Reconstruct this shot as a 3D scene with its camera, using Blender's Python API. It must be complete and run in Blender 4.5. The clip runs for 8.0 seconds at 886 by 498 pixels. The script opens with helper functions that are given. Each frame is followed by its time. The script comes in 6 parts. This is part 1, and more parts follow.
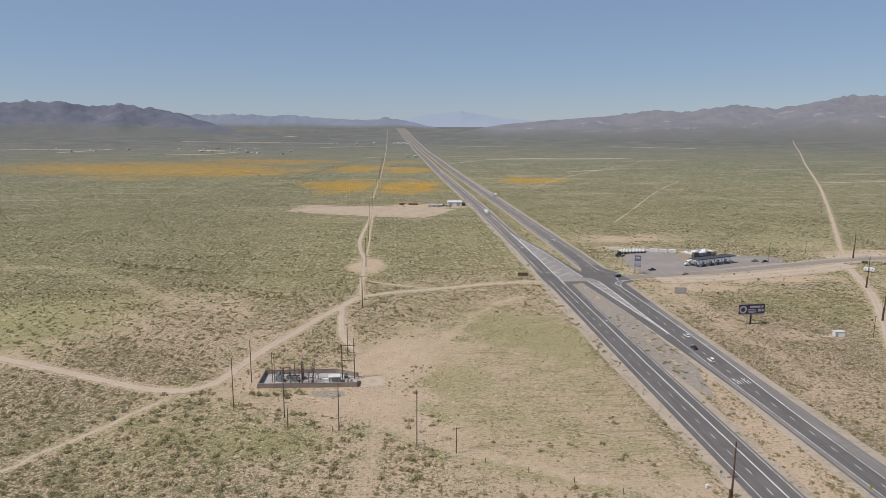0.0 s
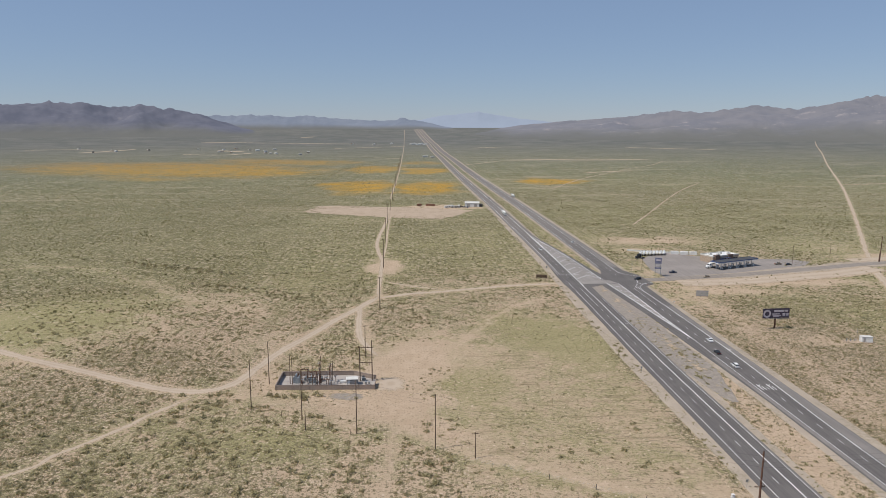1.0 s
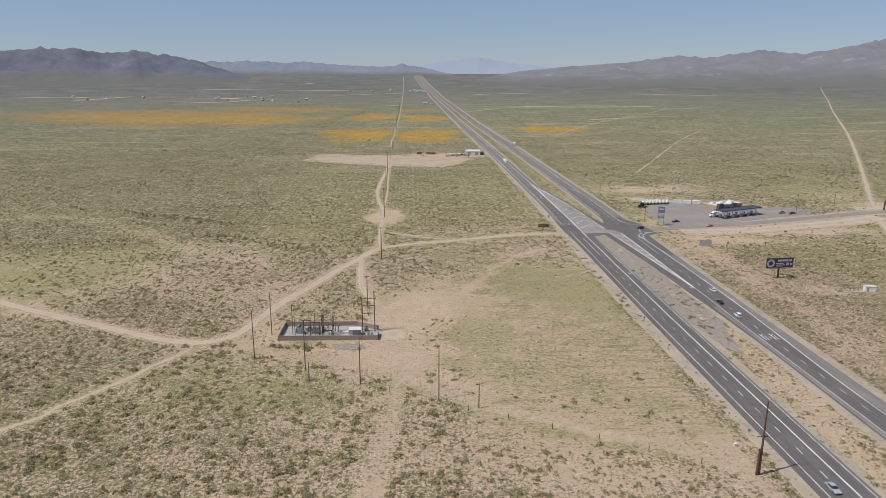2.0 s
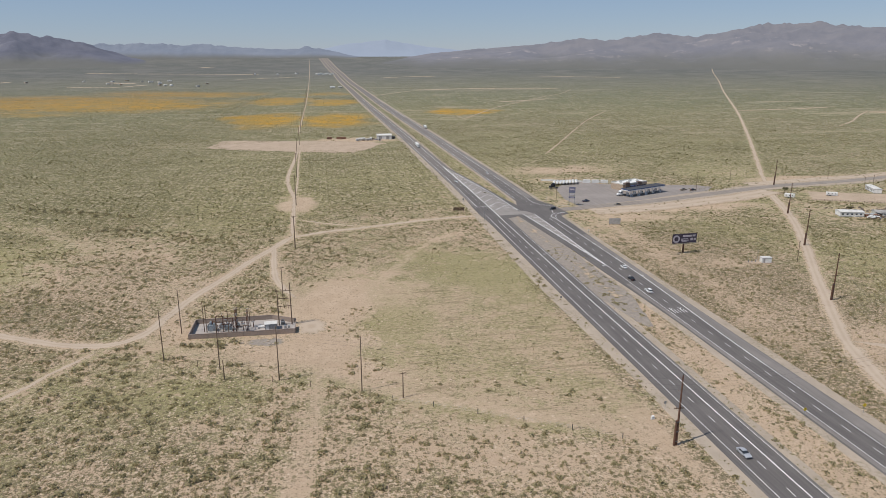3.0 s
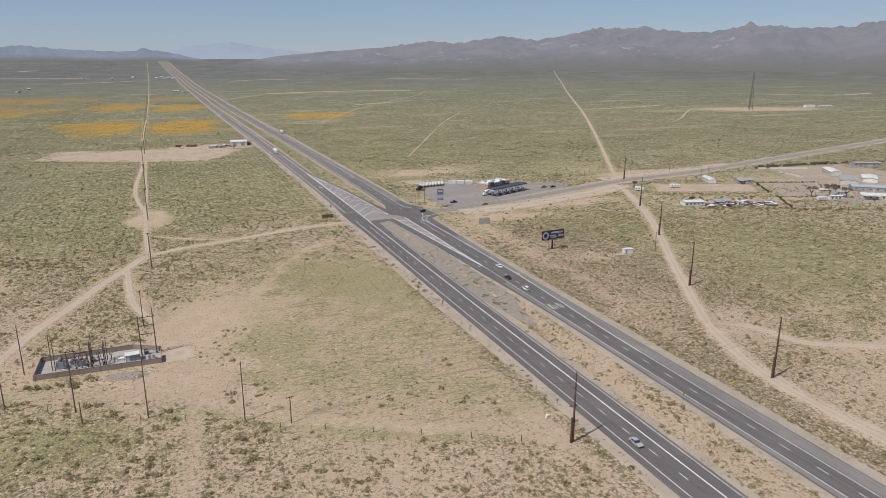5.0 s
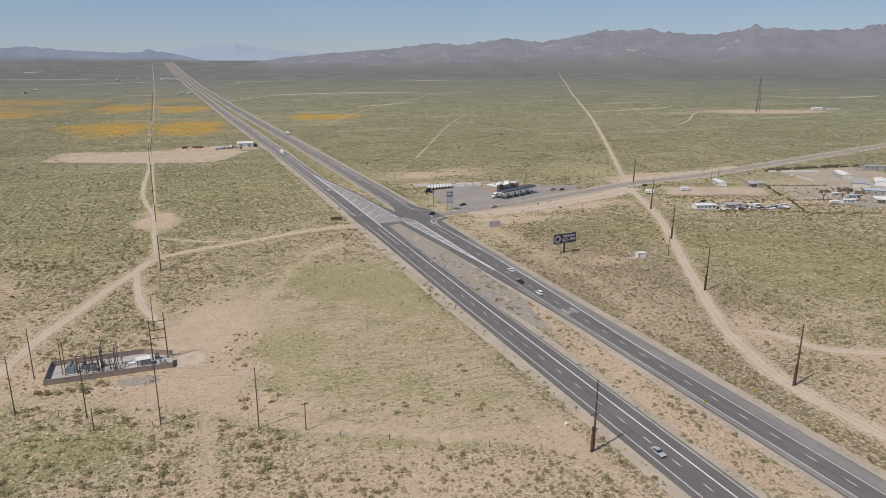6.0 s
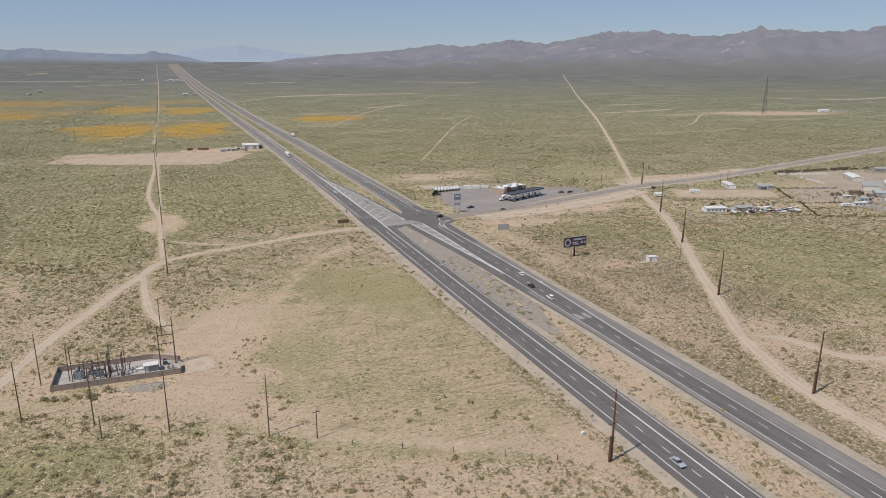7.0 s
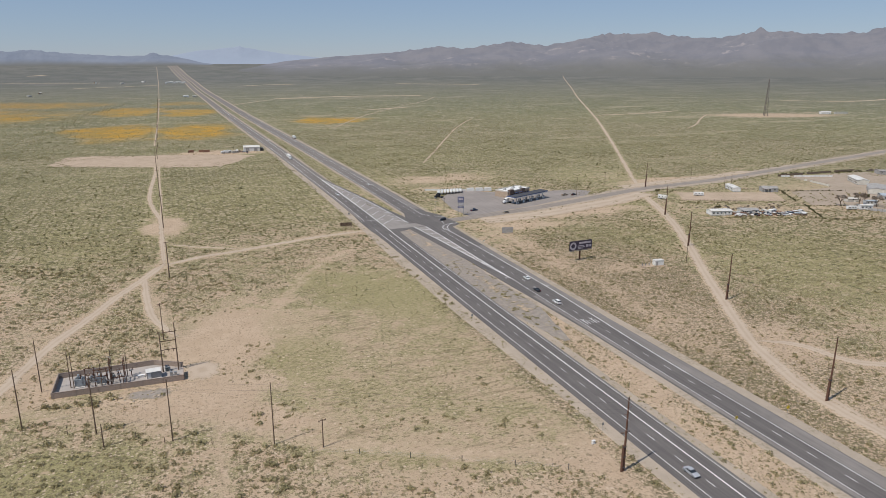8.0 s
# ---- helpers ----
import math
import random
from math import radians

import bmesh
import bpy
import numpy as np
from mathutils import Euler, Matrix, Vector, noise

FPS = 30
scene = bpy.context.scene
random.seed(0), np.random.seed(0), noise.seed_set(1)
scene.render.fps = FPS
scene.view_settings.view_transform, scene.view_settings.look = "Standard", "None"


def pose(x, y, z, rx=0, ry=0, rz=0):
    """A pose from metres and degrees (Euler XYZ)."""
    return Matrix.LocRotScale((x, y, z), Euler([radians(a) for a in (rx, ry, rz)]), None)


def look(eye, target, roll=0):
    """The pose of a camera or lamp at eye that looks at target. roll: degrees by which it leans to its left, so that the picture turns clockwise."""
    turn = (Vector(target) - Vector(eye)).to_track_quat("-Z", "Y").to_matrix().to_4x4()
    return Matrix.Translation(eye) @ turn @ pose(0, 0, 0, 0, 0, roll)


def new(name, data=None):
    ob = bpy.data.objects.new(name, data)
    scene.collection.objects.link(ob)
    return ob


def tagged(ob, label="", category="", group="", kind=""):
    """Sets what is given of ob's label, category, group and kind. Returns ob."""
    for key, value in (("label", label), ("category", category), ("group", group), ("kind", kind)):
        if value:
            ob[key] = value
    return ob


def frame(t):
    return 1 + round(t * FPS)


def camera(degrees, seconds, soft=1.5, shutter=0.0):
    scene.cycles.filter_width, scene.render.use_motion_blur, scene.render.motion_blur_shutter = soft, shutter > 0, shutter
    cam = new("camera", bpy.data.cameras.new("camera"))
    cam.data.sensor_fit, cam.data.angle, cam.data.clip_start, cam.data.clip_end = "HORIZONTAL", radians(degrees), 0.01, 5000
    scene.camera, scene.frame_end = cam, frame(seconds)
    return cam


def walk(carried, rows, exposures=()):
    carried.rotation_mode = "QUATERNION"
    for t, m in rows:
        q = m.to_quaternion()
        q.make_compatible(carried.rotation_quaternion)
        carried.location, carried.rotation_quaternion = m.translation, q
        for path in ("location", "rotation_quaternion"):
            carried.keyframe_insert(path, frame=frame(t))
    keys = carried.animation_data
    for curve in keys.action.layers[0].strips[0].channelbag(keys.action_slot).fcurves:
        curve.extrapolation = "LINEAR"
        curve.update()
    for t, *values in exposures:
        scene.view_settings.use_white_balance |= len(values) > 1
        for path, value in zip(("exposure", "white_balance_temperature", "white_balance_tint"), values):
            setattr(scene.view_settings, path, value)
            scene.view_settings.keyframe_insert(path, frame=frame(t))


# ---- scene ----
cam = camera(66.1, 8.0, soft=0.85)
PATH = [
    (0, (-106.711, -183.185, 104.121), (-106.573, -181.223, 103.763), -0.0),
    (0.5, (-107.143, -181.799, 104.096), (-107.046, -179.832, 103.743), -0.0),
    (1, (-107.588, -180.334, 104.056), (-107.498, -178.368, 103.7), -0.0),
    (1.5, (-108.056, -178.688, 104.035), (-107.974, -176.737, 103.603), -0.1),
    (1.7, (-108.249, -177.939, 104.034), (-108.165, -175.996, 103.568), -0.1),
    (2.8, (-109.352, -173.408, 104.064), (-109.125, -171.498, 103.515), -0.2),
    (3, (-109.615, -172.487, 104.06), (-109.277, -170.594, 103.51), -0.2),
    (3.5, (-110.524, -170.019, 104.019), (-109.981, -168.175, 103.469), -0.4),
    (4, (-111.562, -167.517, 103.984), (-110.896, -165.714, 103.434), -0.3),
    (4.2, (-112.072, -166.538, 103.98), (-111.345, -164.757, 103.431), -0.4),
    (5.5, (-115.76, -160.383, 103.923), (-115.036, -158.6, 103.381), -0.1),
    (6, (-116.934, -157.906, 103.9), (-116.215, -156.12, 103.36), -0.1),
    (6.5, (-117.793, -155.458, 103.885), (-117.079, -153.669, 103.348), -0.1),
    (7, (-118.372, -153.14, 103.9), (-117.661, -151.349, 103.364), -0.1),
    (7.5, (-118.854, -151.009, 103.917), (-118.143, -149.218, 103.383), -0.1),
    (8, (-119.301, -149.0, 103.942), (-118.589, -147.208, 103.411), -0.1),
]
walk(cam, [(t, look(eye, target, roll)) for t, eye, target, roll in PATH])

# ---- world, sun, exposure ----
SUN_AZ, SUN_EL = 253.0, 56.5  # compass degrees clockwise from +y, and height of the sun
world = bpy.data.worlds.new("desert_sky")
scene.world = world
world.use_nodes = True
wn = world.node_tree.nodes
sky = wn.new("ShaderNodeTexSky")
sky.sky_type, sky.sun_disc = "NISHITA", False
sky.sun_elevation, sky.sun_rotation = radians(SUN_EL), radians(SUN_AZ)
sky.altitude, sky.air_density, sky.dust_density, sky.ozone_density = 900, 1.0, 0.1, 2.0
wn["Background"].inputs["Strength"].default_value = 0.07
tint = wn.new("ShaderNodeMix")
tint.data_type, tint.blend_type = "RGBA", "MULTIPLY"
tint.inputs[0].default_value = 1.0
tint.inputs[7].default_value = (0.92, 0.95, 1.08, 1)
world.node_tree.links.new(sky.outputs["Color"], tint.inputs[6])
haze = wn.new("ShaderNodeMix")
haze.data_type = "RGBA"
haze.inputs[0].default_value = 0.5
haze.inputs[7].default_value = (4.0, 5.5, 8.0, 1)
world.node_tree.links.new(tint.outputs[2], haze.inputs[6])
world.node_tree.links.new(haze.outputs[2], wn["Background"].inputs["Color"])
sun = new("sun", bpy.data.lights.new("sun", "SUN"))
sun.data.energy, sun.data.angle, sun.data.color = 3.95, radians(0.5), (1.0, 0.95, 0.88)
sa, se = radians(SUN_AZ), radians(SUN_EL)
sun.matrix_world = look((0, 0, 300), (-math.sin(sa) * math.cos(se), -math.cos(sa) * math.cos(se), 300 - math.sin(se)))
scene.view_settings.exposure = 0.0


# ---- materials ----
class Net:
    """A small builder for node materials."""

    def __init__(self, name):
        self.m = bpy.data.materials.new(name)
        self.m.use_nodes = True
        self.t = self.m.node_tree
        self.bsdf = self.t.nodes["Principled BSDF"]
        self.bsdf.inputs["Specular IOR Level"].default_value = 0.25

    def node(self, kind, **ins):
        n = self.t.nodes.new(kind)
        for k, v in ins.items():
            self.put(n.inputs[k.replace("_", " ")], v)
        return n

    def put(self, sock, v):
        if isinstance(v, bpy.types.NodeSocket):
            self.t.links.new(v, sock)
        else:
            sock.default_value = v

    def where(self):
        return self.node("ShaderNodeNewGeometry").outputs["Position"]

    def local(self):
        return self.node("ShaderNodeTexCoord").outputs["Object"]

    def noise(self, vec, scale, detail=4.0, rough=0.6):
        n = self.node("ShaderNodeTexNoise", Vector=vec, Scale=scale, Detail=detail, Roughness=rough)
        return n.outputs["Fac"]

    def specks(self, vec, scale, size, share):
        """Round spots of uneven size, one to a cell at most; share of the cells that hold one."""
        v = self.node("ShaderNodeTexVoronoi", Vector=vec, Scale=scale)
        v.voronoi_dimensions = "2D"
        c = self.node("ShaderNodeSeparateColor", Color=v.outputs["Color"])
        edge = self.math("MULTIPLY", self.math("ADD", c.outputs["Green"], 0.45), size)
        spot = self.ramp(self.math("SUBTRACT", v.outputs["Distance"], edge), -0.06, 0.05, 1.0, 0.0)
        return self.math("MULTIPLY", spot, self.math("LESS_THAN", c.outputs["Red"], share))

    def stretched(self, vec, turn, sx, sy):
        return self.node("ShaderNodeMapping", Vector=vec, Rotation=(0, 0, radians(turn)), Scale=(sx, sy, 1)).outputs[0]

    def ramp(self, fac, lo, hi, a=0.0, b=1.0):
        n = self.node("ShaderNodeMapRange", Value=fac, From_Min=lo, From_Max=hi, To_Min=a, To_Max=b)
        n.interpolation_type = "SMOOTHSTEP"
        return n.outputs["Result"]

    def math(self, op, a, b=0.0):
        n = self.t.nodes.new("ShaderNodeMath")
        n.operation = op
        self.put(n.inputs[0], a)
        self.put(n.inputs[1], b)
        return n.outputs[0]

    def mix(self, fac, a, b):
        n = self.t.nodes.new("ShaderNodeMix")
        n.data_type = "RGBA"
        self.put(n.inputs[0], fac)
        self.put(n.inputs[6], a if isinstance(a, bpy.types.NodeSocket) else (*a, 1))
        self.put(n.inputs[7], b if isinstance(b, bpy.types.NodeSocket) else (*b, 1))
        return n.outputs[2]

    def attr(self, name):
        n = self.t.nodes.new("ShaderNodeAttribute")
        n.attribute_name = name
        return n.outputs["Fac"]

    def random(self):
        return self.node("ShaderNodeObjectInfo").outputs["Random"]

    def island(self):
        return self.node("ShaderNodeNewGeometry").outputs["Random Per Island"]

    def out(self, col, rough=0.9, metal=0.0, bump=None, strength=0.3, dist=0.1):
        self.put(self.bsdf.inputs["Base Color"], col if isinstance(col, bpy.types.NodeSocket) else (*col, 1))
        self.put(self.bsdf.inputs["Roughness"], rough)
        self.put(self.bsdf.inputs["Metallic"], metal)
        if bump is not None:
            b = self.node("ShaderNodeBump", Height=bump, Strength=strength, Distance=dist)
            self.put(self.bsdf.inputs["Normal"], b.outputs["Normal"])
        return self.m


def surface(name, a, b, scale=1.0, rough=0.8, metal=0.0, grain=12.0, strength=0.25, spread=(0.35, 0.65), wear=None):
    """A two-tone worn surface with stains and fine grain."""
    n = Net(name)
    p = n.local()
    col = n.mix(n.ramp(n.noise(p, scale, 5), *spread), a, b)
    fine = n.noise(p, grain * scale, 3)
    col = n.mix(n.ramp(fine, 0.45, 0.8, 0.0, 0.25), col, tuple(c * 0.6 for c in a))
    if wear:
        col = n.mix(n.ramp(n.noise(p, scale * 2.7, 6, 0.7), 0.58, 0.72, 0.0, 0.8), col, wear)
    return n.out(col, rough, metal, fine, strength, 0.02)


def swing(n, f, k):
    return n.math("MULTIPLY", n.math("SUBTRACT", f, 0.5), k)


def soil_colour(n, p, mid, fine, tiny):
    """Sand with darker grit and paler blown patches."""
    soil = n.mix(n.ramp(mid, 0.35, 0.65), (0.445, 0.33, 0.226), (0.503, 0.378, 0.266))
    soil = n.mix(n.ramp(tiny, 0.46, 0.66, 0, 0.4), soil, (0.355, 0.258, 0.175))
    return n.mix(n.ramp(fine, 0.54, 0.68, 0, 0.4), soil, (0.57, 0.44, 0.325))


def scrub_colour(n, tiny):
    """Dry brown to olive leaves of low brush."""
    return n.mix(n.ramp(tiny, 0.4, 0.6), (0.15, 0.127, 0.066), (0.235, 0.195, 0.11))


def ground_material():
    n = Net("desert_ground")
    p = n.where()
    sand, veg, poppy, far, hazy = n.attr("sand"), n.attr("veg"), n.attr("poppy"), n.attr("far"), n.attr("distance_haze")
    scrub, field, open_range = n.attr("scrub"), n.attr("field"), n.attr("range")
    big, mid = n.noise(p, 0.012, 4), n.noise(p, 0.09, 5, 0.65)
    fine, tiny = n.noise(p, 0.5, 5, 0.75), n.noise(p, 2.6, 3, 0.75)
    soil = soil_colour(n, p, mid, fine, tiny)
    # low spring grass, yellow-green, with straw between
    grass = n.mix(n.ramp(big, 0.4, 0.6), (0.305, 0.27, 0.135), (0.36, 0.31, 0.168))
    grass = n.mix(n.ramp(n.noise(p, 0.045, 4), 0.42, 0.62, 0, 0.7), grass, (0.272, 0.255, 0.112))
    grass = n.mix(n.ramp(n.noise(p, 1.5, 3, 0.8), 0.46, 0.60, 0, 0.75), grass, (0.185, 0.162, 0.08))
    grass = n.mix(n.ramp(n.noise(p, 1.15, 4, 0.85), 0.49, 0.56, 0, 0.75), grass, (0.46, 0.365, 0.24))
    grass = n.mix(n.ramp(veg, 0.5, 0.85, 0, 0.65), grass, n.mix(n.ramp(tiny, 0.42, 0.6), (0.31, 0.275, 0.126), (0.235, 0.208, 0.098)))
    cover = n.math("ADD", veg, n.math("ADD", swing(n, fine, 1.9), swing(n, mid, 2.2)))
    col = n.mix(n.ramp(cover, 0.32, 0.72), soil, grass)
    # mown field with rows of straw
    rows = n.noise(n.stretched(p, -30, 0.4, 1.0), 1.2, 4, 0.8)
    bands = n.noise(n.stretched(p, 8, 0.05, 0.45), 0.8, 4, 0.7)
    straw = n.mix(n.ramp(tiny, 0.4, 0.62), (0.455, 0.358, 0.235), (0.36, 0.278, 0.172))
    lying = n.math("MULTIPLY", n.ramp(rows, 0.49, 0.56, 0, 0.85), field)
    col = n.mix(lying, col, straw)
    col = n.mix(n.math("MULTIPLY", n.ramp(rows, 0.475, 0.40, 0, 0.8), field), col, (0.205, 0.165, 0.088))
    col = n.mix(n.math("MULTIPLY", n.ramp(bands, 0.55, 0.63, 0, 0.6), field), col, (0.23, 0.18, 0.105))
    # brush as round spots of several sizes
    thick = n.math("ADD", scrub, swing(n, mid, 1.1))
    gap = n.math("SUBTRACT", 1.0, n.math("MULTIPLY", field, 0.45))
    leaf = scrub_colour(n, tiny)
    col = n.mix(n.math("MULTIPLY", n.specks(p, 1.5, 0.34, n.math("MULTIPLY", n.ramp(thick, 0.05, 0.8, 0.05, 0.75), gap)), 0.75), col, leaf)
    col = n.mix(n.math("MULTIPLY", n.specks(p, 0.62, 0.34, n.math("MULTIPLY", n.ramp(thick, 0.1, 0.9, 0.03, 0.62), gap)), 0.85), col, leaf)
    col = n.mix(n.math("MULTIPLY", n.specks(p, 0.9, 0.30, n.math("MULTIPLY", n.ramp(thick, 0.2, 0.9, 0.06, 0.34), gap)), 0.8), col, (0.56, 0.44, 0.325))
    clump = n.ramp(n.math("ADD", n.noise(p, 0.8, 4, 0.75), n.math("MULTIPLY", n.math("SUBTRACT", thick, 0.6), 0.14)), 0.555, 0.60, 0, 0.8)
    col = n.mix(n.math("MULTIPLY", clump, gap), col, leaf)
    # evenly spaced larger brush of the open range
    share = n.math("MULTIPLY", open_range, n.ramp(thick, -0.1, 0.8, 0.15, 0.8))
    col = n.mix(n.math("MULTIPLY", n.specks(p, 0.30, 0.34, share), 0.9), col, (0.135, 0.122, 0.058))
    col = n.mix(n.math("MULTIPLY", n.specks(p, 0.46, 0.34, share), 0.8), col, (0.165, 0.148, 0.07))
    col = n.mix(n.math("MULTIPLY", n.specks(p, 0.24, 0.30, n.math("MULTIPLY", open_range, 0.5)), 0.75), col, (0.45, 0.365, 0.245))
    # the open plain, far out: plant cover, its colour dulled with distance for haze
    plain = n.mix(n.ramp(big, 0.38, 0.62), (0.19, 0.19, 0.10), (0.245, 0.232, 0.135))
    plain = n.mix(n.ramp(n.noise(p, 0.035, 5, 0.7), 0.48, 0.62, 0, 0.6), plain, (0.33, 0.285, 0.20))
    plain = n.mix(n.ramp(n.noise(p, 0.0055, 5, 0.7), 0.54, 0.66, 0, 0.45), plain, (0.42, 0.345, 0.245))
    plain = n.mix(n.ramp(n.noise(p, 0.011, 6, 0.75), 0.52, 0.6, 0, 0.6), plain, (0.15, 0.168, 0.08))
    plain = n.mix(n.ramp(n.noise(p, 0.065, 6, 0.82), 0.50, 0.56, 0, 0.6), plain, (0.13, 0.138, 0.066))
    plain = n.mix(n.ramp(n.noise(p, 0.085, 6, 0.85), 0.45, 0.39, 0, 0.5), plain, (0.37, 0.315, 0.21))
    plain = n.mix(n.math("MULTIPLY", n.specks(p, 0.42, 0.36, 0.55), 0.8), plain, (0.115, 0.112, 0.055))
    plain = n.mix(n.math("MULTIPLY", n.specks(p, 0.17, 0.32, 0.42), 0.7), plain, (0.13, 0.125, 0.062))
    plain = n.mix(n.math("MULTIPLY", n.specks(p, 0.11, 0.34, 0.30), 0.65), plain, (0.43, 0.36, 0.25))
    plain = n.mix(n.ramp(n.noise(n.stretched(p, 12, 0.16, 1.0), 0.02, 5, 0.7), 0.56, 0.64, 0, 0.6), plain, (0.42, 0.35, 0.24))
    col = n.mix(far, col, plain)
    bloom = n.math("MULTIPLY", poppy, n.math("ADD", 1.0, n.math("ADD", swing(n, mid, 1.4), swing(n, n.noise(p, 0.02, 4, 0.7), 2.4))))
    gold = n.mix(n.ramp(n.noise(p, 0.03, 4, 0.7), 0.42, 0.58), (0.50, 0.27, 0.03), (0.37, 0.24, 0.06))
    gold = n.mix(n.ramp(fine, 0.52, 0.62, 0, 0.6), gold, (0.25, 0.215, 0.08))
    col = n.mix(n.ramp(bloom, 0.05, 1.0, 0, 0.9), col, gold)
    bare = n.math("ADD", sand, n.math("ADD", swing(n, fine, 1.3), swing(n, mid, 0.9)))
    open_soil = n.mix(n.math("MULTIPLY", n.specks(p, 0.75, 0.24, n.ramp(thick, -0.6, 0.5, 0.08, 0.5)), 0.65), soil, (0.25, 0.192, 0.118))
    open_soil = n.mix(n.math("MULTIPLY", n.specks(p, 1.7, 0.26, n.ramp(thick, -0.7, 0.5, 0.05, 0.4)), 0.6), open_soil, (0.235, 0.178, 0.11))
    col = n.mix(n.ramp(bare, 0.40, 0.78), col, open_soil)
    # distance haze painted in: grey base colour that grows towards the hills
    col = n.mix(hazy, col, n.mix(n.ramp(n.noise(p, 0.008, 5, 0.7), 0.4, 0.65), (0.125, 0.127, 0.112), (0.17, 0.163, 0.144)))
    relief = n.math("ADD", n.math("MULTIPLY", clump, 0.7), n.math("ADD", fine, n.math("MULTIPLY", tiny, 0.4)))
    return n.out(col, 0.95, 0.0, relief, 0.9, 0.5)


def track_material():
    """Packed dirt with two wheel ruts; towards its sides it breaks up into sand and brush."""
    n = Net("packed_dirt")
    p = n.where()
    mid, fine, tiny = n.noise(p, 0.09, 5, 0.65), n.noise(p, 0.5, 5, 0.75), n.noise(p, 2.6, 3, 0.75)
    across = n.math("ABSOLUTE", n.attr("across"))
    col = n.mix(n.ramp(mid, 0.3, 0.7), (0.415, 0.325, 0.245), (0.468, 0.372, 0.284))
    col = n.mix(n.ramp(tiny, 0.45, 0.75, 0, 0.4), col, (0.32, 0.25, 0.18))
    rut = n.math("ABSOLUTE", n.math("SUBTRACT", across, n.math("ADD", 0.42, swing(n, mid, 0.25))))
    col = n.mix(n.ramp(rut, 0.06, 0.3, 0.35, 0.0), col, (0.50, 0.405, 0.31))
    crown = n.math("ADD", across, swing(n, fine, 0.6))
    col = n.mix(n.ramp(crown, 0.02, 0.25, 0.25, 0.0), col, (0.36, 0.285, 0.19))
    verge = n.mix(n.ramp(n.noise(p, 1.0, 3, 0.7), 0.5, 0.56, 0, 0.85), soil_colour(n, p, mid, fine, tiny), scrub_colour(n, tiny))
    frayed = n.math("ADD", across, n.math("ADD", swing(n, fine, 1.3), swing(n, tiny, 0.8)))
    col = n.mix(n.ramp(frayed, 0.72, 0.98), col, verge)
    return n.out(col, 0.95, 0.0, n.math("ADD", fine, n.math("MULTIPLY", tiny, 0.5)), 0.5, 0.15)


def gravel_material(name, centre):
    """Grey road gravel with patches of sand and dry weeds."""
    n = Net(name)
    p = n.where()
    mid, fine, tiny = n.noise(p, 0.09, 5, 0.65), n.noise(p, 0.5, 5, 0.75), n.noise(p, 2.6, 3, 0.75)
    col = n.mix(n.ramp(fine, 0.4, 0.62), (0.255, 0.218, 0.185), (0.33, 0.285, 0.24))
    col = n.mix(n.ramp(tiny, 0.48, 0.7, 0, 0.5), col, (0.18, 0.155, 0.13))
    side = n.math("ABSOLUTE", n.math("SUBTRACT", n.attr("across"), 0.1))
    sandy = n.math("ADD", n.math("SUBTRACT", 0.75, side) if centre else n.math("ADD", side, 0.22), n.math("ADD", swing(n, mid, 2.4), swing(n, fine, 1.2)))
    col = n.mix(n.ramp(sandy, 0.55, 0.95), col, soil_colour(n, p, mid, fine, tiny))
    weeds = n.math("MULTIPLY", n.ramp(n.noise(p, 0.75, 4, 0.75), 0.5, 0.58, 0, 0.85), n.ramp(sandy, 0.35, 0.8))
    col = n.mix(weeds, col, scrub_colour(n, tiny))
    return n.out(col, 0.95, 0.0, n.math("ADD", fine, tiny), 0.5, 0.1)


def dirt_material(name, a, b, weeds=0.0):
    n = Net(name)
    p = n.where()
    col = n.mix(n.ramp(n.noise(p, 0.12, 5), 0.3, 0.7), a, b)
    fine = n.noise(p, 2.2, 4, 0.7)
    col = n.mix(n.ramp(fine, 0.45, 0.8, 0, 0.4), col, tuple(c * 0.68 for c in a))
    if weeds:
        patch = n.math("MULTIPLY", n.ramp(n.noise(p, 0.05, 5, 0.7), 0.47, 0.6), n.ramp(n.noise(p, 0.8, 4, 0.75), 0.48, 0.56, 0, weeds))
        col = n.mix(patch, col, scrub_colour(n, fine))
    return n.out(col, 0.95, 0.0, fine, 0.4, 0.12)


def asphalt_material(name, a, b, old=None):
    """Asphalt with lengthwise wheel wear; old: paler, browner colour north of the junction, for faded asphalt and
    painted distance haze.
    """
    n = Net(name)
    p = n.where()
    sep = n.node("ShaderNodeSeparateXYZ", Vector=p)
    streak = n.node("ShaderNodeCombineXYZ", X=sep.outputs["X"], Y=n.math("MULTIPLY", sep.outputs["Y"], 0.03), Z=0.0).outputs[0]
    col = n.mix(n.ramp(n.noise(streak, 0.9, 4), 0.35, 0.65), a, b)
    if old:
        col = n.mix(n.ramp(n.math("ADD", sep.outputs["Y"], swing(n, n.noise(p, 0.03, 4), 60.0)), 270, 560), col, old)
    col = n.mix(n.ramp(n.noise(p, 0.06, 5), 0.45, 0.7, 0, 0.35), col, tuple(c * 1.35 for c in b))
    fine = n.noise(p, 5.0, 3)
    col = n.mix(n.ramp(fine, 0.5, 0.8, 0, 0.25), col, tuple(c * 0.7 for c in a))
    return n.out(col, 0.88, 0.0, fine, 0.2, 0.02)


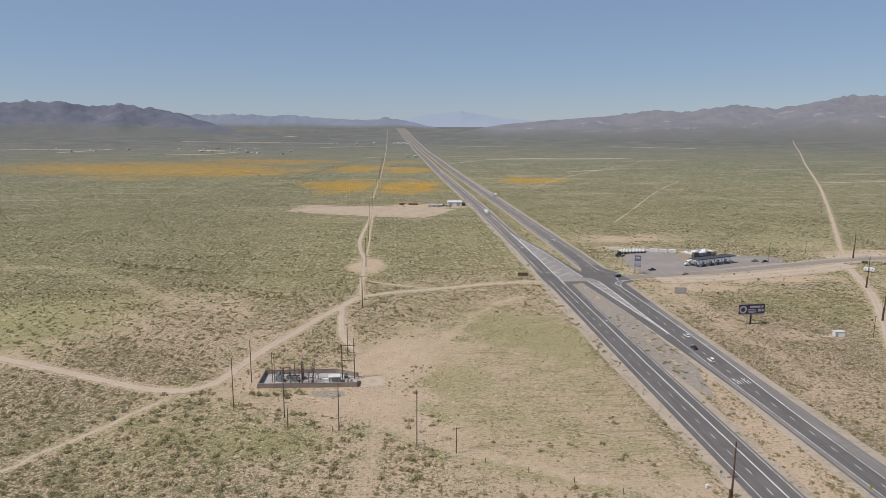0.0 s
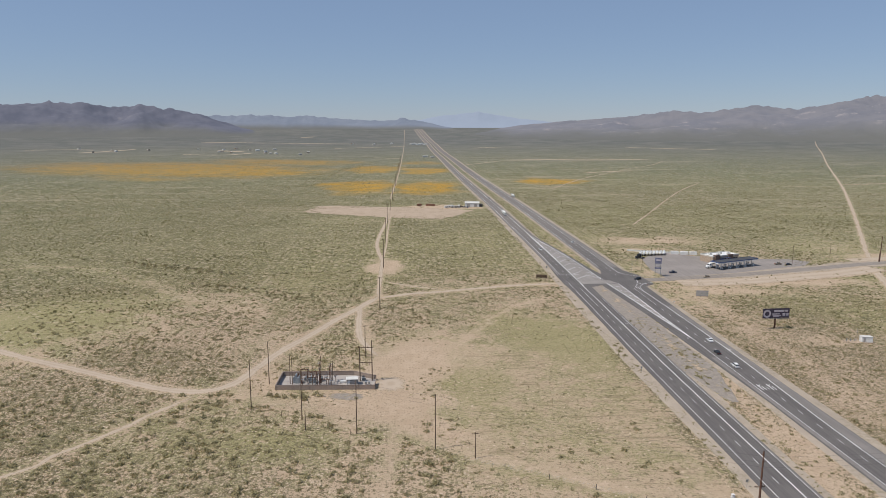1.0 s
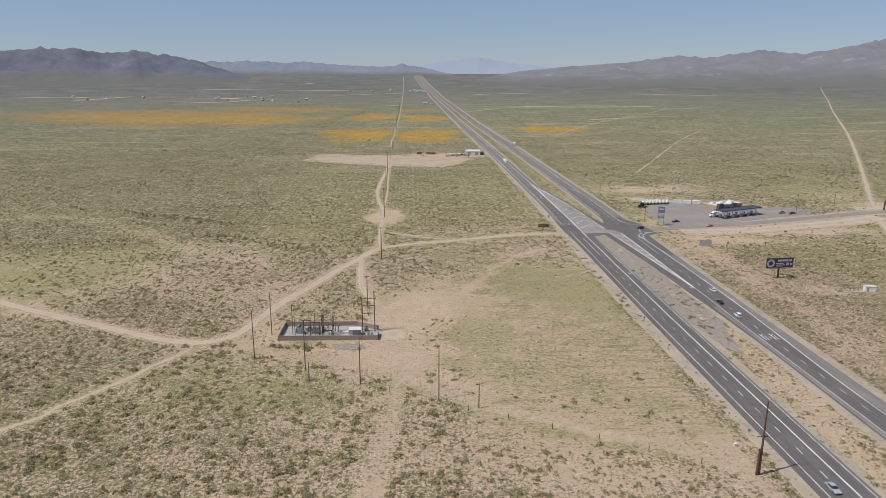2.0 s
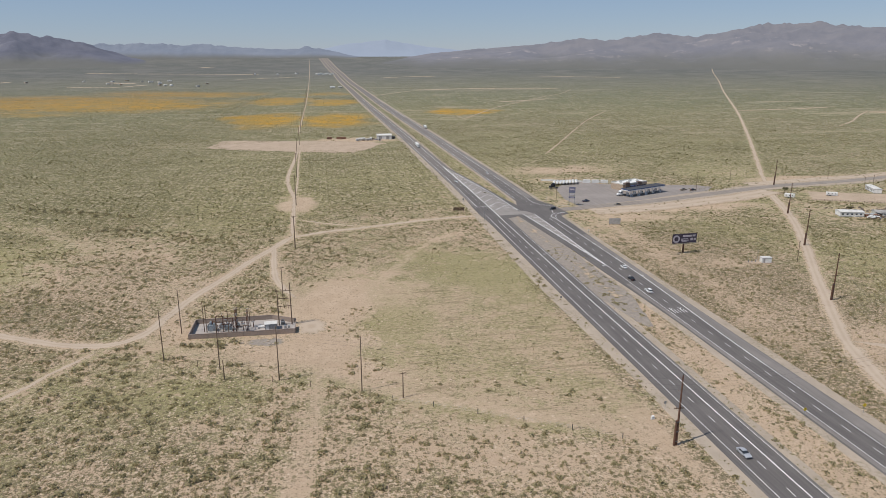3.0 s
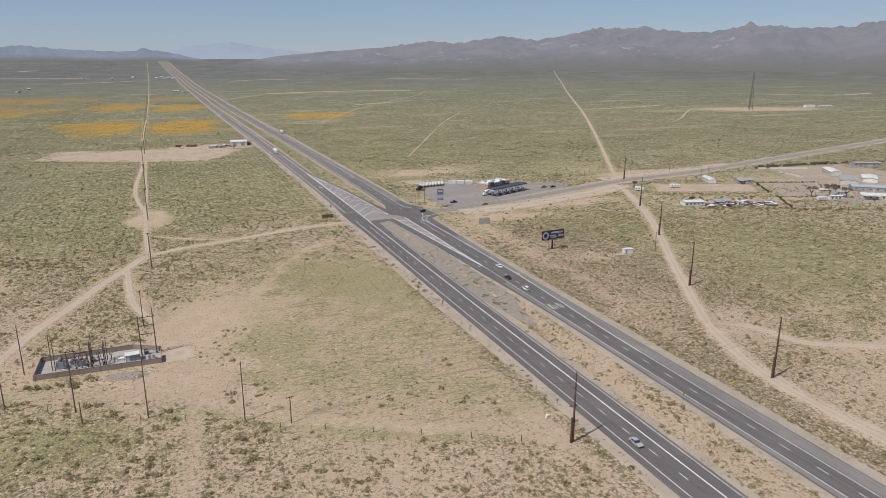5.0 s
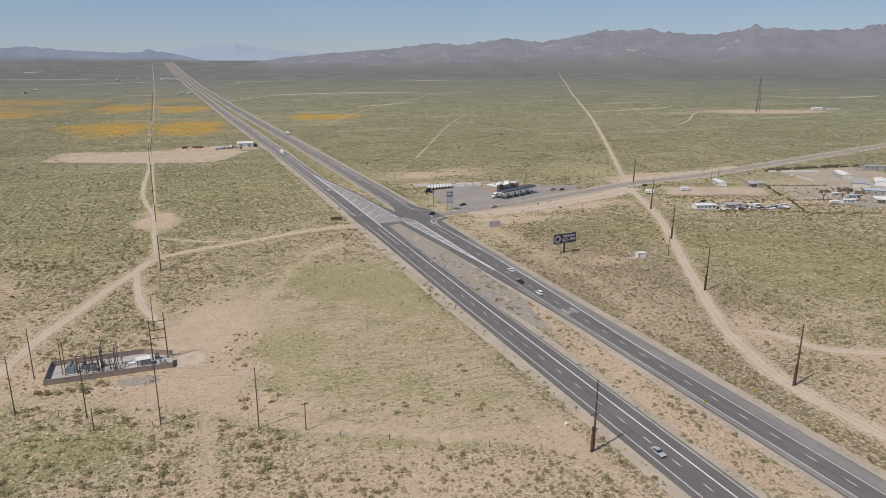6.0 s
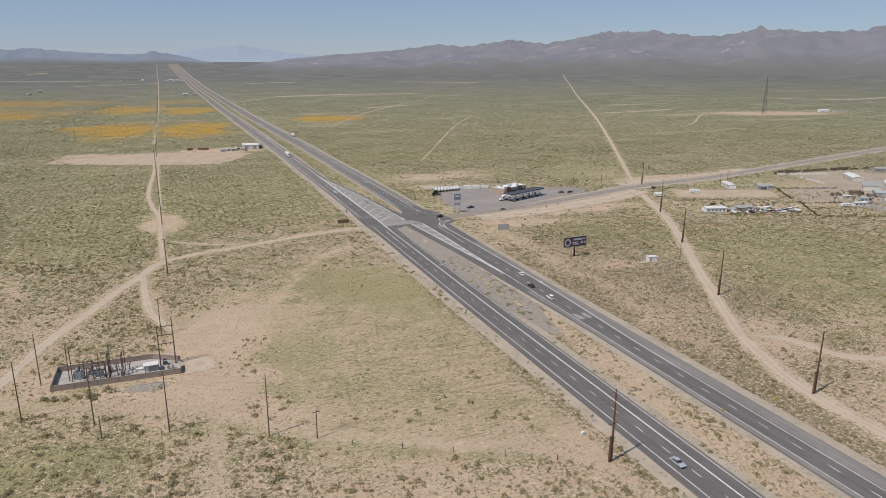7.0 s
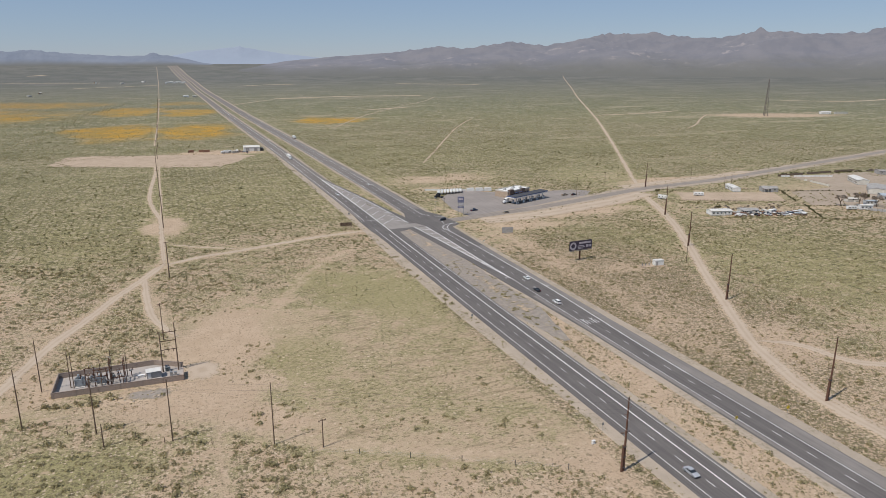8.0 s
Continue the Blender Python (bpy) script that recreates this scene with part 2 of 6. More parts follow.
def ridge_material(name, a, b, c, haze_glow, low=0.02, high=0.4):
    """Rock of a range far behind the rest, with an apron of plain colour at its foot; the pale air before it is put in
    as tint and emission.
    """
    n = Net(name)
    p = n.where()
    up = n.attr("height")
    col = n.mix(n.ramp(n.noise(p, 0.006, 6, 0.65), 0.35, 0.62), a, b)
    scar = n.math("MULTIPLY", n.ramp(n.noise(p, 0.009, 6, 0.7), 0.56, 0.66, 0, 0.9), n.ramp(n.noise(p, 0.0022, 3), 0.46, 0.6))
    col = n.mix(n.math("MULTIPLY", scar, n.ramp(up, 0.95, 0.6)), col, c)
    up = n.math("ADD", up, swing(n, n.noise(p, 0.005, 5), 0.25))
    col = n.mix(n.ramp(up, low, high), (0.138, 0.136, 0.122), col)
    # the rock glows faintly to imitate haze in front of it
    n.put(n.bsdf.inputs["Emission Color"], (*haze_glow, 1))
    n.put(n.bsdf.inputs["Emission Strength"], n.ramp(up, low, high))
    return n.out(col, 1.0)


def leaf_material(name, a, b, c):
    n = Net(name)
    r = n.island()
    col = n.mix(n.ramp(r, 0.1, 0.6), a, b)
    col = n.mix(n.ramp(r, 0.75, 0.95), col, c)
    thin = n.node("ShaderNodeBsdfTranslucent", Color=col)
    m = n.node("ShaderNodeMixShader", Fac=0.45)
    n.t.links.new(n.bsdf.outputs[0], m.inputs[1])
    n.t.links.new(thin.outputs[0], m.inputs[2])
    n.t.links.new(m.outputs[0], n.t.nodes["Material Output"].inputs[0])
    return n.out(col, 0.95)


M_GROUND = ground_material()
M_TRACK = track_material()
M_MEDIAN = gravel_material("median_gravel", True)
M_GRADED = dirt_material("graded_soil", (0.40, 0.305, 0.222), (0.46, 0.355, 0.262), 0.45)
M_GRAVEL = dirt_material("grey_gravel", (0.345, 0.305, 0.275), (0.405, 0.365, 0.335))
M_SHOULDER = dirt_material("gravel_shoulder", (0.415, 0.34, 0.265), (0.35, 0.29, 0.228), 0.5)
M_ASPHALT = asphalt_material("asphalt", (0.112, 0.101, 0.096), (0.142, 0.128, 0.12), (0.19, 0.168, 0.15))
M_ASPHALT_OLD = asphalt_material("faded_asphalt", (0.225, 0.192, 0.163), (0.28, 0.24, 0.205))
M_LOT = asphalt_material("lot_asphalt", (0.235, 0.205, 0.184), (0.28, 0.246, 0.222))
M_DUSTY = asphalt_material("dusty_asphalt", (0.24, 0.216, 0.197), (0.285, 0.258, 0.235))
M_PAVED = asphalt_material("grey_paved_shoulder", (0.178, 0.16, 0.148), (0.222, 0.2, 0.184))
M_RUBBLE = gravel_material("grey_rubble", False)
M_PAINT = surface("road_paint", (0.74, 0.73, 0.71), (0.82, 0.81, 0.79), 0.6, 0.7, wear=(0.55, 0.53, 0.5))
M_RIDGE_W = ridge_material("dark_hazed_rock", (0.05, 0.05, 0.066), (0.085, 0.082, 0.098), (0.12, 0.112, 0.12), (0.062, 0.07, 0.095), 0.05, 0.45)
M_RIDGE_N = ridge_material("blue_grey_hazed_rock", (0.075, 0.082, 0.10), (0.10, 0.105, 0.12), (0.125, 0.13, 0.145), (0.125, 0.148, 0.195), 0.0, 0.5)
M_RIDGE_PEAK = ridge_material("pale_hazed_rock", (0.115, 0.13, 0.16), (0.125, 0.14, 0.17), (0.13, 0.145, 0.17), (0.198, 0.234, 0.296), -0.9, -0.5)
M_RIDGE_E = ridge_material("brown_hazed_rock", (0.07, 0.066, 0.07), (0.10, 0.09, 0.088), (0.26, 0.215, 0.19), (0.123, 0.131, 0.162), 0.0, 0.5)
M_SHRUB = leaf_material("shrub_leaves", (0.36, 0.312, 0.175), (0.43, 0.368, 0.215), (0.50, 0.42, 0.275))

# ---- terrain ----
HOME = Vector((-112.0, -168.0, 0.0))


def lift(x, y):
    """Height of the plain, which rises towards the hills."""
    r = np.minimum(np.hypot(x, y), 4830.0)
    return 112.0 * (np.maximum(0.0, r - 2000.0) / 2800.0) ** 2


def near_line(x, y, pts):
    """Distance of every point to a polyline."""
    best = np.full(np.shape(x), 1e9)
    for (ax, ay), (bx, by) in zip(pts[:-1], pts[1:]):
        dx, dy = bx - ax, by - ay
        t = np.clip(((x - ax) * dx + (y - ay) * dy) / (dx * dx + dy * dy), 0, 1)
        best = np.minimum(best, np.hypot(x - ax - t * dx, y - ay - t * dy))
    return best


def fall(d, w, soft):
    return np.clip((w + soft - d) / (2 * soft), 0, 1)


def blob(x, y, cx, cy, rx, ry, turn=0.0, soft=0.35):
    c, s = math.cos(radians(turn)), math.sin(radians(turn))
    u, v = ((x - cx) * c + (y - cy) * s) / rx, ((y - cy) * c - (x - cx) * s) / ry
    return np.clip((1 + soft - np.hypot(u, v)) / (2 * soft), 0, 1)


def waves(x, y, size, seed):
    """Smooth value noise between 0 and 1."""
    rng = np.random.RandomState(seed)
    table = rng.rand(256, 256)
    u, v = x / size + 1000.0, y / size + 1000.0
    i, j = np.floor(u).astype(int), np.floor(v).astype(int)
    f, g = u - i, v - j
    f, g = f * f * (3 - 2 * f), g * g * (3 - 2 * g)
    at = lambda a, b: table[a % 256, b % 256]
    return (at(i, j) * (1 - f) + at(i + 1, j) * f) * (1 - g) + (at(i, j + 1) * (1 - f) + at(i + 1, j + 1) * f) * g


def fractal(x, y, size, seed, octaves=4):
    total, amp = 0.0, 0.0
    for k in range(octaves):
        total = total + waves(x, y, size / 2**k, seed + k) * 0.6**k
        amp += 0.6**k
    return total / amp


TRACKS = {}


def track(key, width, *pts):
    """Centre line of a dirt track and its width in metres."""
    TRACKS[key] = (list(pts), width)


track("west", 7.5, (-420, 205), (-340, 158), (-287, 126), (-254, 108), (-223, 91), (-204, 82), (-189, 81), (-180, 91), (-175, 109), (-169, 130), (-159, 154), (-150, 179), (-140, 202), (-128.5, 231))
track("gate", 6.5, (-130, 226), (-111, 236), (-89, 242), (-63, 250), (-39, 257), (-16, 260), (-6, 260))
track("gate_spur", 3.0, (-126, 272), (-107, 257), (-82, 244))
track("north", 4.5, (-129, 230), (-129.7, 262), (-130.5, 308), (-131.4, 346), (-135.7, 381), (-139, 421), (-139, 472), (-137, 535), (-136, 592), (-140, 645))
track("north_twin", 2.6, (-131, 350), (-130.5, 400), (-131, 440), (-132, 489), (-133, 620))
track("south_link", 4.6, (-138, 206), (-136.8, 178), (-134, 149), (-129.5, 133), (-124, 120))
track("south_lane", 5.0, (-108, 62), (-110.5, 47), (-114.5, 36), (-115, 22), (-117.5, 8), (-122, -20), (-124, -60))
track("line", 5.0, (-139, 800), (-138, 1000), (-137, 1400), (-139, 2200), (-143, 3100), (-152, 4300))
track("south", 5.5, (-138, 198), (-134, 167), (-129, 138), (-118, 105), (-114, 76), (-116, 42), (-115, 22), (-118, -6), (-122, -60))
track("loop", 5.0, (-180, 84), (-172, 74), (-160, 66), (-141, 59), (-120, 56))
track("south_west", 4.5, (-300, -40), (-262, -8), (-228, 18), (-223, 28), (-212, 43), (-203, 60), (-194, 74))
track("fence", 6.0, (-114, 44), (-100, 31), (-89, 24), (-78, 17.5), (-61, 9), (-41, -1.5), (-27, -10), (-18, -22), (-12, -60))
track("east", 7.5, (64, -130), (63.8, -60), (63.8, -33), (64, -21), (67, -2), (73.5, 15.5), (79, 29.5), (88, 46), (104, 72), (123.5, 104), (153, 150), (183, 199), (206, 242), (230, 292))
track("east_spur", 6.0, (80, 32), (86, 31), (95, 22.5), (99, 8), (109, -1), (150, -22))
track("far_east", 6.0, (242, 311), (275, 368), (312, 428), (345, 482), (407, 583), (493, 725), (586, 880), (688, 1054), (1005, 1604), (1363, 2217), (1656, 2744), (1932, 3227))
# bare ground: x, y, half sizes, turn, strength
BARE_NEAR = [
    (-109, 104, 21, 50, -4, 1.0), (-90, 100, 20, 40, 0, 0.45), (-85, 120, 22, 14, 20, 0.5), (-118, 60, 34, 16, 0, 0.9), (-145, 68, 24, 6, 0, 0.7), (-100, 42, 18, 9, -25, 0.8), (-170, 90, 11, 26, 0, 0.8), (-118, 86, 9, 12, 0, 1.0),
    (-62, 10, 42, 4, -27, 0.7), (-66, -18, 66, 18, -22, 0.5), (-22, -14, 12, 22, 10, 0.7), (-128, 322, 15, 32, 0, 1.0), (-172, 150, 26, 20, 20, 0.42), (-160, 118, 14, 22, -30, 0.45), (-135, 25, 22, 26, 10, 0.35),
]
BARE_EAST = [
    (60, 312, 9, 44, 0, 0.3), (92, 24, 12, 26, -22, 0.85), (128, -8, 36, 9, -15, 0.8), (88, 384, 34, 14, 0, 0.6), (135, 262, 75, 9, -2, 1.0), (190, 285, 50, 12, 22, 1.0), (300, 348, 62, 12, 3, 0.9),
    (110, 430, 60, 26, -5, 0.75), (255, 385, 40, 44, 20, 0.5), (95, 130, 18, 8, 0, 0.7), (300, 262, 70, 26, -15, 0.4), (290, 212, 80, 14, -18, 0.55), (400, 265, 90, 45, -15, 0.5), (95, 238, 36, 13, -6, 0.7), (86, -30, 30, 26, 10, 0.5),
]
BARE_FAR = [
    (430, 1900, 260, 70, 25, 0.5), (250, 1900, 120, 25, 10, 0.5), (-850, 2540, 160, 30, 5, 0.7), (-1270, 2400, 120, 25, 8, 0.7), (-1120, 2600, 90, 22, 0, 0.7), (-50, 3070, 60, 20, 0, 0.8),
    (-90, 2135, 60, 12, 0, 0.6), (1000, 885, 140, 56, -20, 1.0), (860, 800, 90, 12, 30, 0.5), (1150, 900, 100, 22, -20, 0.6), (-70, 700, 62, 30, -10, 0.85), (700, 330, 140, 20, 18, 0.6),
]
# dry washes and worn strips: half width, strength, line
WASHES = [
    (7.0, 0.72, [(-97, 128), (-71, 168), (-54, 197), (-35, 226)]), (15.0, 0.42, [(-275, 196), (-219, 150), (-187, 130), (-172, 148)]), (13.0, 0.6, [(-430, 322), (-362, 336), (-300, 292), (-234, 230), (-192, 190)]),
    (15.0, 0.74, [(56, 24), (66, 66), (68, 100), (66, 138), (68, 171), (66, 222)]), (14.0, 0.5, [(84, 96), (80, 62), (70, 40)]), (7.0, 0.75, [(18.5, -80), (18.5, 75)]),
]
# poppy fields
BLOOM = [
    (-720, 1540, 400, 230, -28, 1.0), (-480, 1400, 150, 110, -30, 1.0), (-480, 1850, 230, 150, -35, 0.85), (-205, 1500, 72, 110, -10, 1.0), (-194, 1010, 56, 110, -4, 1.0),
    (-80, 1000, 54, 120, -4, 1.0), (-70, 1440, 58, 90, 0, 0.95), (150, 1125, 66, 56, -25, 1.15), (-900, 1700, 280, 110, -20, 0.6), (-80, 1750, 60, 90, 0, 0.6), (-640, 1200, 120, 50, -30, 0.45),
]
# greener or barer stretches of plant cover
GREEN_WEST = [
    (-330, 330, 240, 120, 0, 0.2), (-330, 560, 300, 180, 0, 0.25), (-300, 170, 60, 60, -20, 0.45), (-185, 45, 34, 34, 0, 0.2), (-152, 31, 18, 12, 0, 0.3), (-230, 20, 70, 50, 10, 0.05), (-230, 245, 60, 40, 0, -0.1),
    (-215, 165, 50, 30, -25, -0.15), (-190, 300, 60, 60, 0, 0.15), (-80, 450, 60, 110, 0, 0.15), (-160, 240, 40, 40, 0, 0.15),
]
GREEN_FIELD = [
    (-38, 148, 24, 42, 18, 0.5), (-84, 86, 14, 18, 0, 0.3), (-72, 52, 24, 14, -20, 0.2), (-38, 24, 22, 8, -25, 0.25), (-30, 78, 16, 24, 0, 0.12), (-85, 200, 26, 36, 20, 0.2), (-60, -40, 80, 40, -20, -0.2), (17, -10, 9, 130, 0, -0.3), (-62, 2.5, 28, 3.5, -27, 0.5),
]
GREEN_EAST = [
    (112, 208, 46, 26, -10, 0.35), (180, 110, 60, 90, -28, 0.3), (120, 175, 40, 26, -20, 0.15), (150, 560, 160, 140, 0, 0.15), (250, 80, 90, 70, 0, 0.25), (72, 90, 34, 110, -6, -0.4), (330, 560, 200, 120, 20, 0.15), (255, 385, 26, 24, 20, 0.35), (195, 271, 18, 8, -20, 0.6),
]


def sandiness(x, y):
    s = np.zeros(np.shape(x))
    wx, wy = x + 26 * (fractal(x, y, 28.0, 81, 3) - 0.5), y + 26 * (fractal(x, y, 28.0, 91, 3) - 0.5)
    for pts, w in TRACKS.values():
        s = np.maximum(s, 0.7 * fall(near_line(x, y, pts), w * 0.5, 2.5 + w * 0.2))
    for w, k, pts in WASHES:
        s = np.maximum(s, k * fall(near_line(wx, wy, pts), w * 0.6, w * 0.7))
    for cx, cy, rx, ry, turn, k in BARE_NEAR + BARE_EAST + BARE_FAR:
        s = np.maximum(s, k * blob(wx, wy, cx, cy, rx, ry, turn, 0.6))
    s = np.maximum(s, 0.4 * fall(np.abs(x - 23), 5.0, 4.0) * (y > 290))
    return s


def greenness(x, y):
    g = 0.10 + 0.55 * fractal(x, y, 120.0, 5) + 0.26 * np.clip((y - 190) / 120, 0, 1)
    for cx, cy, rx, ry, turn, k in GREEN_WEST + GREEN_FIELD + GREEN_EAST:
        g = g + k * blob(x, y, cx, cy, rx, ry, turn, 0.6)
    return np.clip(g, 0, 1)


def mown(x, y):
    """The field of dry grass between the substation and the highway."""
    wx, wy = x + 14 * (fractal(x, y, 20.0, 33, 3) - 0.5), y + 14 * (fractal(x, y, 20.0, 37, 3) - 0.5)
    f = fall(np.abs(wx + 52), 38, 5) * fall(np.abs(wy - 62), 66, 8)
    return f * (1 - 0.8 * blob(x, y, -38, 148, 24, 42, 18, 0.5)) + 0.35 * fall(np.abs(wx + 45), 32, 8) * fall(np.abs(wy - 150), 40, 14)


def scrubbiness(x, y):
    k = 0.55 + 0.5 * (fractal(x, y, 60.0, 61, 3) - 0.5)
    k = k * (1 - 0.45 * np.clip(mown(x, y), 0, 1)) + 0.32 * blob(x, y, -230, 60, 110, 110, 0, 0.5) + 0.5 * blob(x, y, 80, 80, 44, 130, -8, 0.5) + 0.3 * blob(x, y, -60, -25, 90, 30, -20, 0.5)
    k = k + 0.5 * fall(np.abs(x + 13.5), 2.5, 1.5) * (y < 125) * (y > -60) + 0.35 * fall(np.abs(x - 52), 4.0, 3.0) * (y < 110)
    k = k - 0.5 * blob(x, y, -300, 175, 58, 60, -20, 0.4) - 0.25 * blob(x, y, -38, 148, 24, 42, 18, 0.5) - 0.2 * blob(x, y, 105, 190, 50, 70, 0, 0.5) - 0.3 * blob(x, y, -185, 45, 30, 30, 0, 0.5)
    k = k + 0.2 * np.clip((-x - 190) / 60, 0, 1) * np.clip((y - 180) / 80, 0, 1)
    return np.clip(k - 0.7 * np.clip(sandiness(x, y), 0, 1), -0.6, 1.1)


def steps(*spans):
    out = [spans[0][0]]
    for a, b, n in spans:
        out += list(np.linspace(a, b, n + 1)[1:])
    return np.array(out)


def mesh_from(name, co, quads, mat, smooth=False):
    """A mesh from arrays of points and of faces, all with the same number of corners."""
    me = bpy.data.meshes.new(name)
    co, quads = np.asarray(co, np.float32), np.asarray(quads, np.int32)
    k = quads.shape[1]
    me.vertices.add(len(co))
    me.vertices.foreach_set("co", co.ravel())
    me.loops.add(quads.size)
    me.loops.foreach_set("vertex_index", quads.ravel())
    me.polygons.add(len(quads))
    me.polygons.foreach_set("loop_start", np.arange(0, quads.size, k, dtype=np.int32))
    me.polygons.foreach_set("use_smooth", np.full(len(quads), smooth))
    me.update(calc_edges=True)
    me.materials.append(mat)
    return me


def grid_quads(nx, ny):
    i, j = np.meshgrid(np.arange(nx - 1), np.arange(ny - 1), indexing="ij")
    a = (i * ny + j).ravel()
    return np.stack([a, a + ny, a + ny + 1, a + 1], 1)


gx = steps((-5300, -1300, 30), (-1300, -420, 60), (-420, 560, 270), (560, 1300, 50), (1300, 5300, 30))
gy = steps((-5300, -200, 26), (-200, 760, 270), (760, 2200, 130), (2200, 5300, 60))
X, Y = np.meshgrid(gx, gy, indexing="ij")
Z = lift(X, Y) + 0.12 * (fractal(X, Y, 14.0, 21) - 1.0) * (np.hypot(X, Y) < 1500)
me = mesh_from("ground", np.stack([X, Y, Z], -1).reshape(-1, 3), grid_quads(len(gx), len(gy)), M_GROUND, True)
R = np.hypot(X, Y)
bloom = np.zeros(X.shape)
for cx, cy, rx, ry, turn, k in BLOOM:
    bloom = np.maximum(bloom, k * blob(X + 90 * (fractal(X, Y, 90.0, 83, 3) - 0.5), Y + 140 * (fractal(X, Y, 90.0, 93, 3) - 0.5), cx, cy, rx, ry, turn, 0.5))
for key, val in (("sand", sandiness(X, Y)), ("veg", greenness(X, Y)), ("poppy", bloom), ("scrub", scrubbiness(X, Y)), ("field", mown(X, Y)), ("range", np.clip((np.hypot(X - HOME.x, Y - HOME.y) - 330) / 200, 0, 1)), ("far", np.clip((R - 380) / 1100, 0, 1) ** 0.8), ("distance_haze", np.clip((R - 1150) / 2100, 0, 1))):
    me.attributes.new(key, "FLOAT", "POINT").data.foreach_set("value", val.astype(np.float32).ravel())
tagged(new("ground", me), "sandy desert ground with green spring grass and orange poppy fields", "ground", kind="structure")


# ---- hills on the horizon ----
def hills(name, profile, dist, depth, mat, label, rugged=0.5, size=420.0, rows=52):
    """A range whose crest follows heights in degrees over bearings in degrees, seen from the flight line."""
    az = np.arange(profile[0][0], profile[-1][0], 0.1 if profile[0][0] < 80 else 0.5)
    el = np.interp(az, [p[0] for p in profile], [p[1] for p in profile])
    v = np.linspace(0, 1.25, rows)
    A, V = np.meshgrid(np.radians(az), v, indexing="ij")
    rr = dist - depth * (1 - V)
    px, py = HOME.x + rr * np.sin(A), HOME.y + rr * np.cos(A)
    base = lift(px, py) - 4.0
    top = np.maximum(104.0 + dist * np.tan(np.radians(el))[:, None] - base, -6.0)
    ridged = sum((1 - np.abs(2 * waves(px, py, size / 2**k, 47 + k) - 1)) * 0.55**k for k in range(5)) / sum(0.55**k for k in range(5))
    shape = np.minimum(V, 1.0) ** 1.5 * (1 - np.maximum(V - 1, 0) * 2.5)
    rise = shape * (1 - rugged + rugged * 1.35 * ridged)
    seen = np.max((base + top * rise - 104.0) / rr, axis=1)
    k = np.clip((np.tan(np.radians(el)) + 0.004) / np.maximum(seen + 0.004, 0.001), 0.5, 2.0)
    pad = np.pad(k, 7, mode="edge")
    k = np.convolve(pad, np.ones(15) / 15, "valid")[:, None]
    rise = rise * k
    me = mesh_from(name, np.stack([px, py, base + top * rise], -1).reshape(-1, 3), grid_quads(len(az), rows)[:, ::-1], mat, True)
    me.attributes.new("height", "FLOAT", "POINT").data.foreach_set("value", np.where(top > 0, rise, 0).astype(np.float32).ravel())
    return tagged(new(name, me), label, "mountains", kind="structure")


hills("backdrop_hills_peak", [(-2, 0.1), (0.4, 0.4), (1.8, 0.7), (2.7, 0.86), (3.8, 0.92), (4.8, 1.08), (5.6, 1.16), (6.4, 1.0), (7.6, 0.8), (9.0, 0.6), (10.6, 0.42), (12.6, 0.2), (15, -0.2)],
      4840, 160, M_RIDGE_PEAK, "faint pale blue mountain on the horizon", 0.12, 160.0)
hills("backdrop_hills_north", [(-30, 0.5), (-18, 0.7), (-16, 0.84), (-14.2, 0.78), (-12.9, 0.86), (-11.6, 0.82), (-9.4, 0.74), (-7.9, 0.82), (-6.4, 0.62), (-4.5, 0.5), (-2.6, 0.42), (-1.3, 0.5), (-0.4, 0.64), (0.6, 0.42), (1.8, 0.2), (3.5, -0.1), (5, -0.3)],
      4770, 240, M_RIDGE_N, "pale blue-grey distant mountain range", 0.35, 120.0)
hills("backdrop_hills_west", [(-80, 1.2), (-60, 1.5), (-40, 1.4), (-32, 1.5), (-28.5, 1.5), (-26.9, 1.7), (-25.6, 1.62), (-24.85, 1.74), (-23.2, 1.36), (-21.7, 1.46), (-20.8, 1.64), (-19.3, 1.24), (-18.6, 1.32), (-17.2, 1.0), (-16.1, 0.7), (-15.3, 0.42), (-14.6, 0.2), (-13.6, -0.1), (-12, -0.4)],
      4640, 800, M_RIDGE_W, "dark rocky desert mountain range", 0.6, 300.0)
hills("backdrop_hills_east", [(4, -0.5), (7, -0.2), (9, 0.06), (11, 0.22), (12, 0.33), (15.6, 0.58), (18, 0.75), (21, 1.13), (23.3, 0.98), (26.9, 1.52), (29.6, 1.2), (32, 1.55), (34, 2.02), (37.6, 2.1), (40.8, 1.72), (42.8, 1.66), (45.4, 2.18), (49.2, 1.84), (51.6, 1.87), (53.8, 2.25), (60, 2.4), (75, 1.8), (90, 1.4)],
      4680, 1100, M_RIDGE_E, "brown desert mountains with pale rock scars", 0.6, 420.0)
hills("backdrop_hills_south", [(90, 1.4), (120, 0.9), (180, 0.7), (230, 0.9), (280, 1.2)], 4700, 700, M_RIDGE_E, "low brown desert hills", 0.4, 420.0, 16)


# ---- roads ----
def smooth_line(pts, step):
    """Points along a rounded polyline, about one step apart."""
    pts = [Vector((*p, 0)) for p in pts]
    out = []
    for k in range(len(pts) - 1):
        p0, p1, p2, p3 = pts[max(k - 1, 0)], pts[k], pts[k + 1], pts[min(k + 2, len(pts) - 1)]
        n = max(1, int((p2 - p1).length / step))
        for i in range(n):
            t = i / n
            out.append(0.5 * (2 * p1 + (p2 - p0) * t + (2 * p0 - 5 * p1 + 4 * p2 - p3) * t * t + (3 * p1 - p0 - 3 * p2 + p3) * t**3))
    return out + [pts[-1]]


